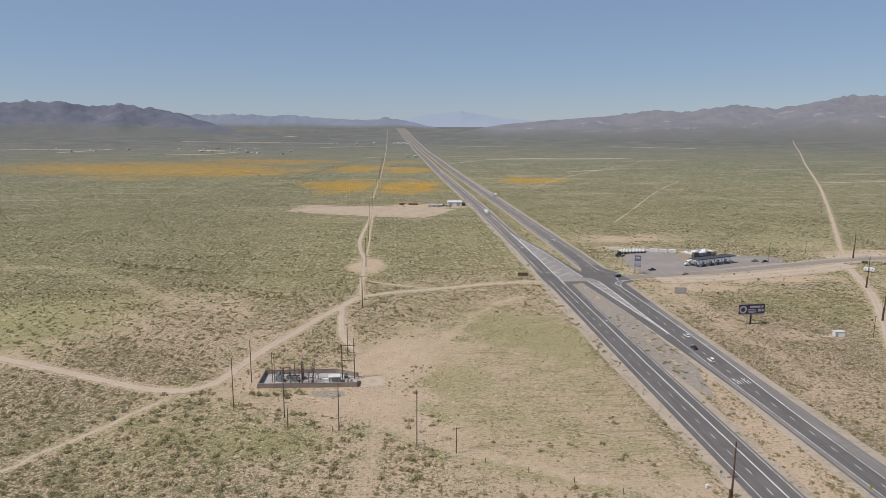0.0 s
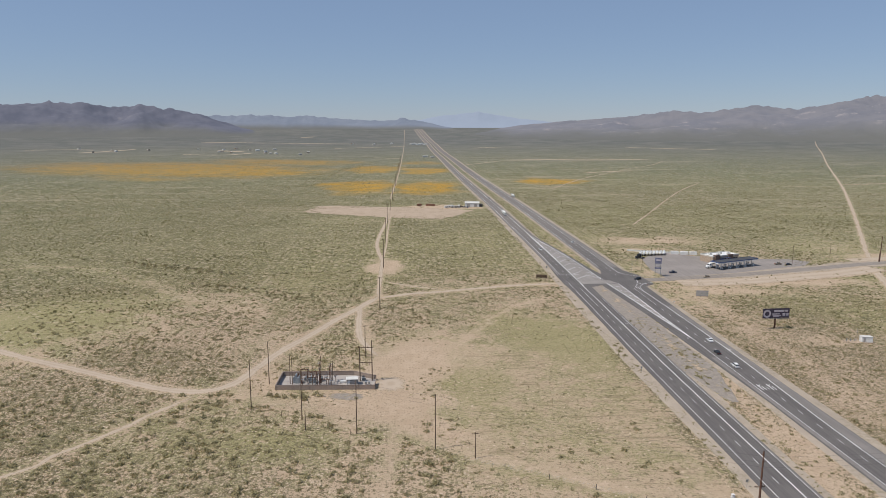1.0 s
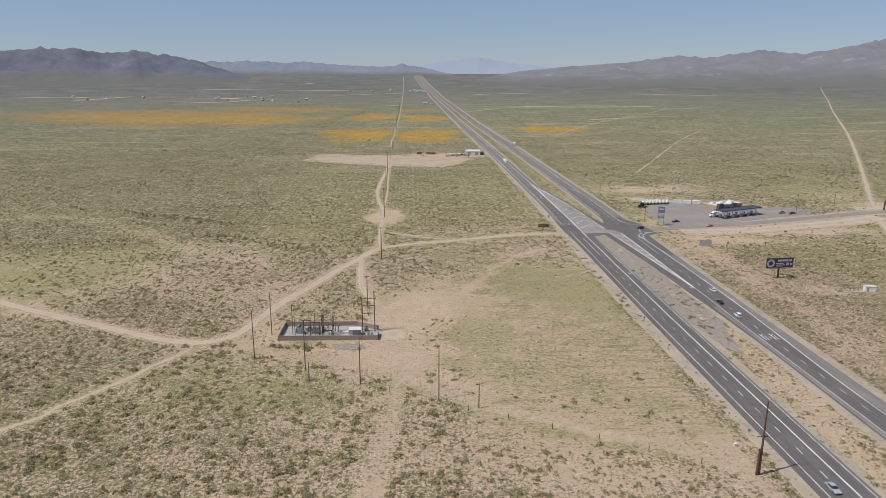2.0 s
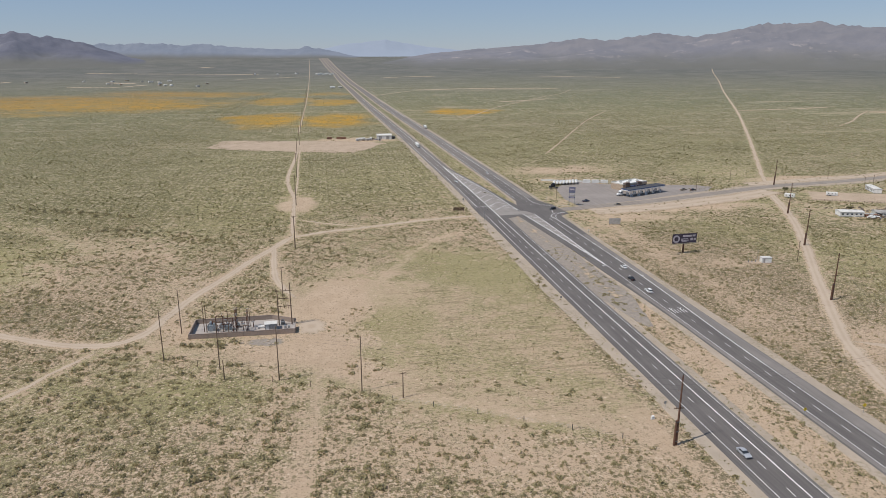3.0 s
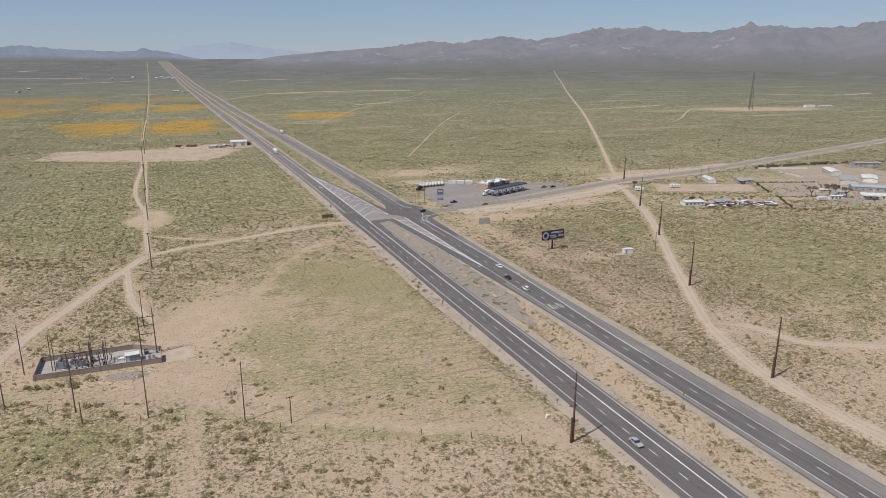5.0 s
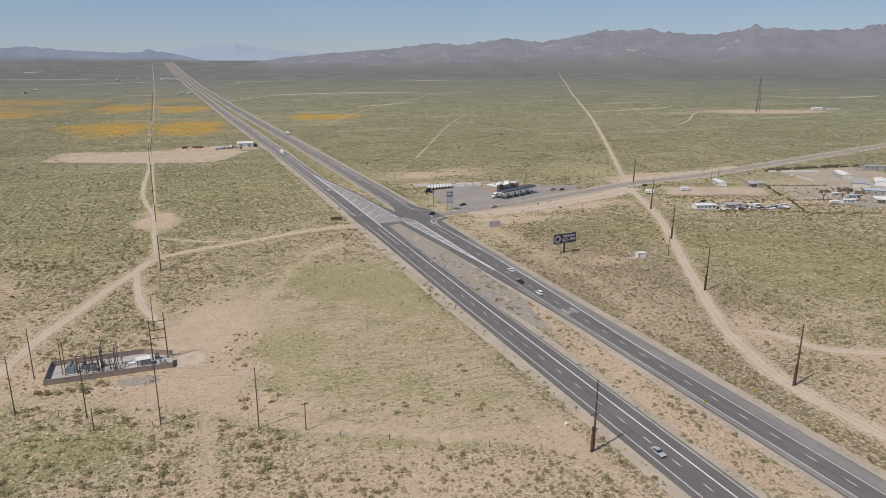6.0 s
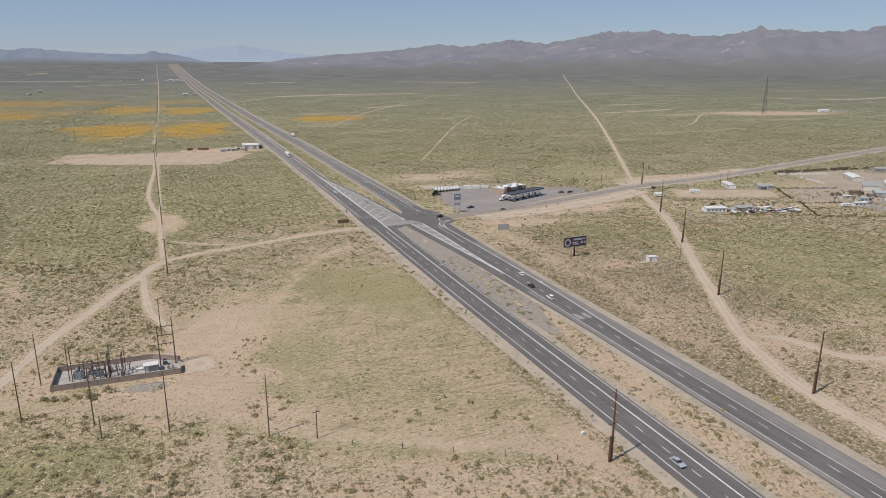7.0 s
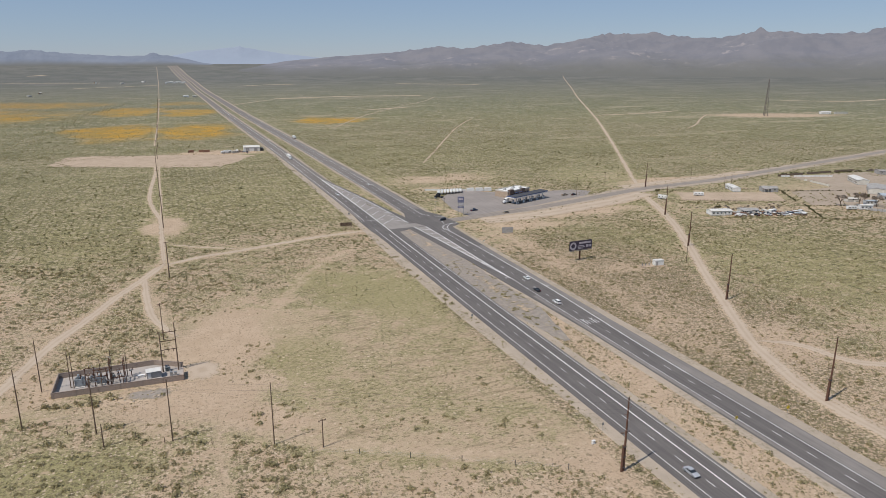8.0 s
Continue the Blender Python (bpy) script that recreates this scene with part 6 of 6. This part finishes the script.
motor_home(268.8, 274.0, -30, "white camper trailer parked on bare soil")
motor_home(233.8, 274.5, -50, "white box trailer beside the dirt road", 7.0, 3.2)
motor_home(272.0, 203.5, 10, "white camper in a cluttered yard", 6.5, 2.8)
motor_home(266.5, 205.0, 75, "cream camper in a cluttered yard", 6.0, 2.7, M_CREAM)
motor_home(334.0, 190.5, -20, "white camper beside bare trees", 7.0, 2.8)
car(292.6, 197.6, -20, M_CARWHITE, "white van parked on bare soil", "van", z=0.05)
rng = random.Random(4)
for k in range(14):
    u = k / 13
    x, y = 243 + 42 * u + rng.uniform(-2, 2), 208.5 - 13.5 * u + rng.uniform(-4.5, 3.5)
    car(x, y, rng.uniform(0, 360), (M_CARWHITE, M_SILVER, M_CARBLUE, M_CARTAN, M_CARBLACK)[k % 5], ("white", "silver", "dark blue", "tan", "black")[k % 5] + " old car standing in a cluttered yard", ("sedan", "pickup", "van")[k % 3], 0.03, "yard cars")
for k in range(22):
    u = rng.random()
    x, y, s = 241 + 44 * u, 208 - 14 * u + rng.uniform(-6, 5), rng.uniform(0.7, 1.8)
    c = thing("crate", "weathered crate of scrap in a cluttered yard", "crate", x, y, rng.uniform(0, 90), "yard scrap")
    part("body", box((0, 0, s * 0.35), (s * 1.3, s, s * 0.8), bevel=0.04), (M_RUST, M_GREYWALL, M_WHITE, M_PLANK)[k % 4], c)
    part("lid", box((0.05, 0, s * 0.78), (s * 1.35, s * 1.05, 0.06), rz=4), (M_RUST, M_GREYWALL, M_PLANK, M_ROOF)[k % 4], c)

for k in range(34):
    u = rng.random()
    x, y, a = 240 + 50 * u, 210 - 15 * u + rng.uniform(-7, 6), rng.uniform(0, 180)
    n, w, h = rng.uniform(2.0, 5.5), rng.uniform(1.4, 3.0), rng.uniform(0.8, 2.0)
    mat, word = ((M_WHITE, "white"), (M_GREYWALL, "grey"), (M_TARP, "blue"), (M_ROOF, "pale"), (M_RUST, "rusty"))[k % 5]
    c = thing("scrap_pile", word + " sheets and boards piled in a cluttered yard", "scrap pile", x, y, a, "yard scrap")
    part("boards", box((0, 0, h * 0.35), (n, w, h * 0.8), bevel=0.05), M_FENCE, c)
    part("sheet", box((n * 0.08, 0.1, h * 0.84), (n * 1.05, w * 1.1, 0.07), rz=rng.uniform(-12, 12)), mat, c)
    part("sheet", box((-n * 0.2, -w * 0.5, h * 0.45), (n * 0.5, 0.07, h), rz=rng.uniform(-20, 20)), mat, c)


def board_fence(a, b, h, mat, label, gap=0.0, n=3.0):
    a, b = Vector(a), Vector(b)
    t = thing("board_fence", label, "fence", a.x, a.y, bearing(a, b), "yard fences")
    count = max(1, int((b - a).length / n))
    for k in range(count):
        if rng.random() < gap:
            continue
        part("panel", box((n * (k + 0.5), 0, h / 2), (n * 0.97, 0.08, h)), mat, t)
        part("post", box((n * k, 0.08, h / 2), (0.14, 0.14, h + 0.5)), M_PLANK, t)


board_fence((404, 321), (501.7, 318.5), 1.9, M_FENCE, "weathered brown board fence along the side road", 0.12, 5.0)
board_fence((404.2, 318.0), (451, 300), 1.7, M_WHITE, "broken white board fence round a yard", 0.35, 4.0)
board_fence((408, 296), (400, 258), 1.7, M_CREAM, "pale board fence round a yard", 0.15, 4.0)
board_fence((342, 184), (352, 170), 2.0, M_GREYWALL, "grey board fence beside bare trees", 0.0, 3.0)


def rail_fence(pts, label):
    t = thing("post_fence", label, "fence", *pts[0], group="post fences")
    o = Vector(pts[0])
    for a, b in zip(pts[:-1], pts[1:]):
        a, b = Vector(a) - o, Vector(b) - o
        count = max(1, int((b - a).length / 5))
        for k in range(count + 1):
            p = a + (b - a) * k / count
            part("post", box((p.x, p.y, 0.55), (0.12, 0.12, 1.5)), M_PLANK, t)
        for z in (0.55, 1.05):
            part("rail", rod((*a, z), (*b, z), 0.035, 0.035, 4), M_PLANK, t)


rail_fence([(228, 283), (271, 300), (330, 278)], "brown post and rail fence round a bare field")
rail_fence([(223, 266), (241, 263), (318, 229)], "brown post and rail fence round a bare field")
rail_fence([(345, 263), (395, 244)], "brown post and rail fence along a hedge")

soil = bmesh.new()
soil.faces.new([soil.verts.new((x, y, 0.05)) for x, y in ((246, 264), (262, 292), (336, 263), (316, 231))])
ob = new("field_soil", bpy.data.meshes.new("field_soil"))
soil.to_mesh(ob.data)
soil.free()
ob.data.materials.append(M_GRADED)
tagged(ob, "bare raked tan soil of a small field", "field", kind="structure")
yard = bmesh.new()
yard.faces.new([yard.verts.new((x, y, 0.045)) for x, y in ((322, 214), (352, 199), (343, 172), (380, 158), (430, 175), (500, 240), (505, 310), (412, 318), (402, 262), (350, 258))])
bmesh.ops.triangulate(yard, faces=yard.faces)
ob = new("farm_yard", bpy.data.meshes.new("farm_yard"))
yard.to_mesh(ob.data)
yard.free()
ob.data.materials.append(M_YARD)
tagged(ob, "bare trodden soil of a farm yard", "yard", kind="structure")

# ---- yard beside the highway, further north ----
graded = bmesh.new()
gp = []
ring = [(-241, 655), (-231, 716), (-212, 724), (-146, 706), (-75, 690), (-30, 662), (-41, 648), (-51, 621), (-62, 601), (-80, 583), (-150, 609), (-209, 636)]
for (ax, ay), (bx, by) in zip(ring, ring[1:] + ring[:1]):
    for k in range(8):
        u = k / 8
        x, y = ax + (bx - ax) * u, ay + (by - ay) * u
        gp.append((x + 5 * noise.noise((x * 0.2, y * 0.2, 3.0)), y + 7 * noise.noise((x * 0.2, y * 0.2, 8.0))))
graded.faces.new([graded.verts.new((x, y, 0.06)) for x, y in gp])
bmesh.ops.triangulate(graded, faces=graded.faces)
ob = new("graded_field", bpy.data.meshes.new("graded_field"))
graded.to_mesh(ob.data)
graded.free()
ob.data.materials.append(M_GRADED)
tagged(ob, "bare graded earth field beside the highway", "field", kind="structure")
shed = thing("metal_shed", "white metal workshop shed with a white roof", "shed", -29, 706, -3)
part("wall", box((0, 0, 2.5), (18.6, 12, 5.2)), M_WHITE, shed)
part("roof", prism([(-6.4, 4.9), (0, 6.4), (6.4, 4.9), (6.4, 5.1), (0, 6.65), (-6.4, 5.1)], -9.6, 9.6), M_ROOF, shed, "white sheet metal roof")
for u in (-5, 4.5):
    part("roller_door", box((u, -6.03, 2.0), (4.0, 0.08, 4.0)), M_GREYWALL, shed, "grey roller door")
part("side_annex", box((11.5, 0, 1.6), (4.4, 8, 3.4)), M_DARKSTEEL, shed)
for k, (x, y, a) in enumerate(((-62, 690, 10), (-56, 694, 60), (-50, 690, 20), (-47, 697, 80), (-58, 699, 5))):
    motor_home(x, y, a, "white trailer parked in a highway yard", 8.0, 3.0, (M_WHITE, M_ROOF, M_CREAM)[k % 3])
for k, (x, y) in enumerate(((-86, 716), (-80, 714), (-98, 717))):
    c = thing("storage_container", "rusty brown storage container in a highway yard", "container", x, y, -6 + 9 * k, "rusty containers")
    part("body", box((0, 0, 1.3), (6.0, 2.4, 2.7), bevel=0.04), M_RUST, c)
    part("door", box((-3.03, 0, 1.3), (0.06, 2.2, 2.4)), M_PLANK, c)
for k, (x, y) in enumerate(((-44, 703), (-40, 695), (-36, 690))):
    car(x, y, 40 * k, (M_CARBLACK, M_SILVER, M_CARBLUE)[k], ("black", "silver", "dark blue")[k] + " pickup parked in a highway yard", "pickup", 0.03, "yard cars")
for k in range(8):
    home(-112 + 10.5 * k, 3050 + 26 * (k % 3), 10 * k, 8 + 2 * (k % 3), 9, 5, M_WHITE, (M_ROOF, M_ROOFGREY)[k % 2], "far white farm shed on the plain", "barn", 1.5, 3)
home(-62, 2130, 5, 16, 9, 4, M_WHITE, M_ROOF, "far white farm shed on the plain", "barn", 1.2, 3)
home(-38, 2110, 5, 12, 8, 3.5, M_CREAM, M_ROOF, "far cream farm house on the plain", "house", 1.0, 3)
home(1120, 870, -20, 20, 9, 4.5, M_WHITE, M_ROOF, "white farm building near a radio mast", "barn", 1.2, 4)
home(1155, 862, -20, 26, 5, 3.0, M_CREAM, M_ROOF, "long cream farm shed near a radio mast", "shed", 0.6, 4)
far_rng = random.Random(8)
for k in range(26):
    cx, cy = ((-700, 2480), (-820, 2620), (-560, 2330), (-1250, 2500), (-400, 3050))[k % 5]
    x, y = far_rng.gauss(cx, 90), far_rng.gauss(cy, 70)
    home(x, y, far_rng.uniform(0, 180), far_rng.uniform(8, 17), far_rng.uniform(6, 9), far_rng.uniform(3, 4.5), (M_WHITE, M_CREAM, M_TAN)[k % 3], (M_ROOF, M_ROOFGREY)[k % 2], "far pale house on the plain", "house", 1.2, 2)


# ---- bushes, hedges and bare trees ----
def tuft(seed, leaves, size, tall=0.75, lift_off=0.0):
    """Corner points of small leaf clumps spread over an uneven dome one metre in radius."""
    r = np.random.RandomState(seed)
    az, up = r.rand(leaves) * 2 * np.pi, r.rand(leaves) ** 0.8
    lobes = 0.72 + 0.28 * np.sin(az * 3 + r.rand() * 6) * r.rand(leaves)
    rad = lobes * (0.55 + 0.45 * r.rand(leaves))
    c = np.stack([np.cos(az) * np.sqrt(1 - up**2) * rad, np.sin(az) * np.sqrt(1 - up**2) * rad, lift_off + up * tall * rad + 0.05], 1)
    a, b = r.randn(leaves, 3), r.randn(leaves, 3)
    a /= np.linalg.norm(a, axis=1)[:, None]
    b -= a * (a * b).sum(1)[:, None]
    b /= np.linalg.norm(b, axis=1)[:, None]
    s = size * (0.6 + 0.8 * r.rand(leaves))[:, None]
    q = np.stack([c - a * s, c - b * s * 0.6, c + a * s, c + b * s * 0.6], 1)
    q[..., 2] = np.maximum(q[..., 2], -0.03)
    return q.reshape(-1, 3)


def scatter(name, xy, radius, kinds, mat, label, category, height=1.0):
    """One object of many bushes, each a turned and scaled copy of a template of leaf clumps."""
    r = np.random.RandomState(len(xy))
    pick, turn, squash = r.randint(len(kinds), size=len(xy)), r.rand(len(xy)) * 2 * np.pi, height * (0.75 + 0.5 * r.rand(len(xy)))
    co = []
    for k, base in enumerate(kinds):
        sel = pick == k
        c, s = np.cos(turn[sel])[:, None], np.sin(turn[sel])[:, None]
        x = (base[None, :, 0] * c - base[None, :, 1] * s) * radius[sel][:, None] + xy[sel][:, :1]
        y = (base[None, :, 0] * s + base[None, :, 1] * c) * radius[sel][:, None] + xy[sel][:, 1:]
        z = base[None, :, 2] * (radius[sel] * squash[sel])[:, None] + lift(xy[sel][:, :1], xy[sel][:, 1:]) - 0.06
        co.append(np.stack([x, y, z], -1).reshape(-1, 3))
    co = np.concatenate(co)
    me = mesh_from(name, co, np.arange(len(co)).reshape(-1, 4), mat)
    return tagged(new(name, me), label, category, kind="stuff")


KEEP_OUT = [(-143, 88, 24, 11, 0), (-112, 112, 14, 30, -20), (115, 325, 62, 52, 10), (290, 262, 50, 22, -25), (420, 260, 80, 60, 0), (-118, 60, 20, 10, 0), (-128, 322, 14, 28, 0), (250, 212, 30, 8, -18), (-120, 655, 110, 40, -10), (-45, 700, 40, 18, 0)]


def growable(x, y):
    ok = ~((x > -8) & (x < 9) | (x > 25) & (x < 48)) & ~((x > -9) & (x < 52) & (y > 180) & (y < 330))
    for pts, w in TRACKS.values():
        ok &= near_line(x, y, pts) > w * 0.5 + 0.8
    ok &= near_line(x, y, SIDE) > 7.0
    for cx, cy, rx, ry, turn in KEEP_OUT:
        ok &= blob(x, y, cx, cy, rx, ry, turn, 0.02) < 0.5
    return ok


def seeds(count, d0, d1, seed, power=1.0, fade=False, big=True):
    """Places within a fan in front of the flight line, between two distances."""
    r = np.random.RandomState(seed)
    az = np.radians(r.uniform(-42, 68, count))
    d = (d0**2 + r.rand(count) * (d1**2 - d0**2)) ** 0.5
    x, y = HOME.x + d * np.sin(az), HOME.y + d * np.cos(az)
    bare, field = np.clip(sandiness(x, y), 0, 1), np.clip(mown(x, y), 0, 1)
    cover = fractal(x, y, 30.0, 71, 3) * 1.3 - 0.4 + 0.6 * scrubbiness(x, y)
    if big:
        cover = np.where(field > 0.3, -0.05, cover) - 0.1 * bare
        cover = np.where((x > -98) & (x < -13) & (y > 22) & (y < 245), cover * 0.2 - 0.03, cover)
        cover = np.where((x < 0) & (y > 250) & (y < 1100), cover * 0.45, cover)
        cover = np.where((x > 50) & (y < 300), cover * 0.5, cover)
        cover = np.where((x > 9) & (x < 25), cover * 0.45 + 0.15, cover)
        cover = np.where((x < -20) & (y < 45), cover + 0.12, cover)
    else:
        cover = cover * (1 - 0.8 * field) - 0.1 * bare
    keep = growable(x, y) & (r.rand(count) < np.clip(cover * power + 0.05, 0, 1))
    if fade:
        keep &= r.rand(count) < np.clip(1.5 * (d1 - d) / (d1 - d0), 0, 1)
    return np.stack([x, y], 1)[keep], r


BIG = [tuft(100 + k, 40, 0.2) for k in range(10)]
SMALL = [tuft(200 + k, 5, 0.52) for k in range(10)]
CLUMP = [tuft(300 + k, 4, 0.62, 0.6) for k in range(10)]
xy, r = seeds(7000, 95, 400, 11, 1.1)
scatter("dark_shrubs", xy, (0.8 + 1.0 * r.rand(len(xy)) ** 1.5) * (1 + 0.3 * (xy[:, 0] < -95) * (xy[:, 1] < 80)), BIG, M_SHRUB_DARK, "dark olive bushes scattered over sandy ground", "bushes", 0.85)
xy, r = seeds(9500, 95, 420, 1, 1.1)
scatter("desert_shrubs", xy, 0.55 + 0.9 * r.rand(len(xy)) ** 2, BIG, M_SHRUB, "olive-brown dry bushes scattered over sandy ground", "bushes", 0.95)
xy, r = seeds(130000, 95, 480, 2, 1.1, big=False)
scatter("low_shrubs", xy, 0.26 + 0.42 * r.rand(len(xy)) ** 2, SMALL, M_SHRUB, "small olive desert shrubs scattered over sandy ground", "bushes", 0.8)
xy, r = seeds(42000, 400, 1300, 13, 1.0, fade=True)
scatter("far_dark_shrubs", xy, 0.7 + 0.7 * r.rand(len(xy)), CLUMP, M_BRUSH, "dark olive bushes covering the plain", "bushes", 0.8)
xy, r = seeds(135000, 400, 1400, 3, 0.9, fade=True, big=False)
scatter("far_shrubs", xy, 0.5 + 0.5 * r.rand(len(xy)), CLUMP, M_BRUSH, "olive desert shrubs covering the plain", "bushes", 0.8)
xy, r = seeds(120000, 800, 2600, 4, 0.8, fade=True, big=False)
scatter("distant_shrubs", xy, 0.8 + 0.8 * r.rand(len(xy)), [c[:8] for c in CLUMP], M_BRUSH, "olive desert shrubs covering the distant plain", "bushes", 0.8)


def hedge(a, b, count, size, label, mat=None, wobble=0.8):
    r = np.random.RandomState(count)
    t = np.linspace(0, 1, count)
    xy = np.array(a)[None] * (1 - t[:, None]) + np.array(b)[None] * t[:, None] + r.randn(count, 2) * wobble * 0.5
    return scatter("hedge", xy, size * (0.7 + 0.6 * r.rand(count)), [tuft(500 + k, 40, 0.26, 1.0) for k in range(5)], mat or M_HEDGE, label, "hedge")


hedge((350, 270), (322, 228), 30, 1.0, "dark hedge along a bare field")
hedge((346, 264), (392, 246), 17, 1.25, "row of round dark bushes along a fence")
hedge((318, 217), (290, 176), 28, 1.0, "dark hedge along a yard edge")
hedge((316, 212), (350, 198), 16, 1.0, "row of small dark bushes")
hedge((288, 174), (345, 151), 44, 1.5, "scrubby hedge along a yard edge", M_SHRUB, 2.5)
hedge((228, 205), (288, 180), 60, 1.2, "scrubby bushes along a yard edge", M_SHRUB, 2.5)
hedge((270, 246), (232, 256), 22, 1.2, "dry dark bushes along a fence", M_SHRUB, 1.5)
hedge((244, 226), (290, 214), 34, 1.4, "dry bushes behind the mobile homes", M_DRYLEAF, 2.5)
hedge((420, 330), (500, 312), 40, 1.6, "dark bushes along a board fence", M_HEDGE, 2.5)
hedge((500, 316), (560, 300), 30, 1.8, "dry bushes along a yard edge", M_DRYLEAF, 4.0)
hedge((-230, 1750), (-310, 860), 230, 1.3, "dark line of bushes along a dry wash", M_SHRUB, 34)
hedge((-130, 1560), (-20, 1540), 90, 1.3, "dark line of bushes across the plain", M_SHRUB, 14)
hedge((-325, 345), (-235, 300), 70, 1.5, "dark bushes along a dry wash", M_SHRUB, 9)
hedge((-250, 270), (-170, 225), 60, 1.4, "dark bushes along a dry wash", M_SHRUB, 8)

hedge((-164, 75.5), (-151, 70.5), 9, 1.3, "olive creosote bushes below the substation wall", M_SHRUB, 2.0)

hedge((300, 196), (345, 180), 30, 1.0, "scrubby bushes in a bare yard", M_SHRUB, 6.0)
hedge((330, 232), (400, 236), 26, 1.1, "scattered bushes on bare yard soil", M_SHRUB, 12.0)
hedge((234, 236), (300, 222), 30, 1.1, "dry bushes along a field track", M_DRYLEAF, 5.0)


def bare_tree(x, y, h, seed, label, mat):
    r = random.Random(seed)
    t = thing("tree", label, "tree", x, y, r.uniform(0, 360), "yard trees")
    part("trunk", rod((0, 0, -0.3), (0.1, 0.05, h * 0.38), h * 0.035, h * 0.024, 8), M_WOOD, t)
    tips = []
    for k in range(7):
        a, up = 2 * math.pi * k / 7 + r.uniform(-0.3, 0.3), r.uniform(0.5, 1.0)
        tip = (math.cos(a) * h * 0.34 * r.uniform(0.7, 1.1), math.sin(a) * h * 0.34 * r.uniform(0.7, 1.1), h * (0.55 + 0.35 * up))
        part("limb", rod((0.1, 0.05, h * (0.3 + 0.02 * k)), tip, h * 0.016, h * 0.006, 6), M_WOOD, t)
        tips.append(tip)
    pts = []
    for k, tip in enumerate(tips):
        pts.append(tuft(seed * 10 + k, 150, 0.17, 1.0) * h * 0.24 + np.array(tip) - np.array((0, 0, h * 0.1)))
    co = np.concatenate(pts)
    ob = new("crown", mesh_from("crown", co, np.arange(len(co)).reshape(-1, 4), mat))
    ob.parent = t


bare_tree(338, 203, 8.5, 3, "bare grey-brown leafless tree in a yard", M_DRYLEAF)
bare_tree(351, 198, 10.0, 5, "bare grey-brown leafless tree in a yard", M_DRYLEAF)
bare_tree(359, 190, 8.5, 13, "bare grey-brown leafless tree beside a trailer", M_DRYLEAF)
bare_tree(241, 290, 5.0, 7, "small dark olive tree beside the side road", M_HEDGE)
bare_tree(366, 205, 7.0, 9, "small green tree beside a farm building", M_HEDGE)
bare_tree(240, 222, 4.5, 11, "small dark tree behind a mobile home", M_HEDGE)
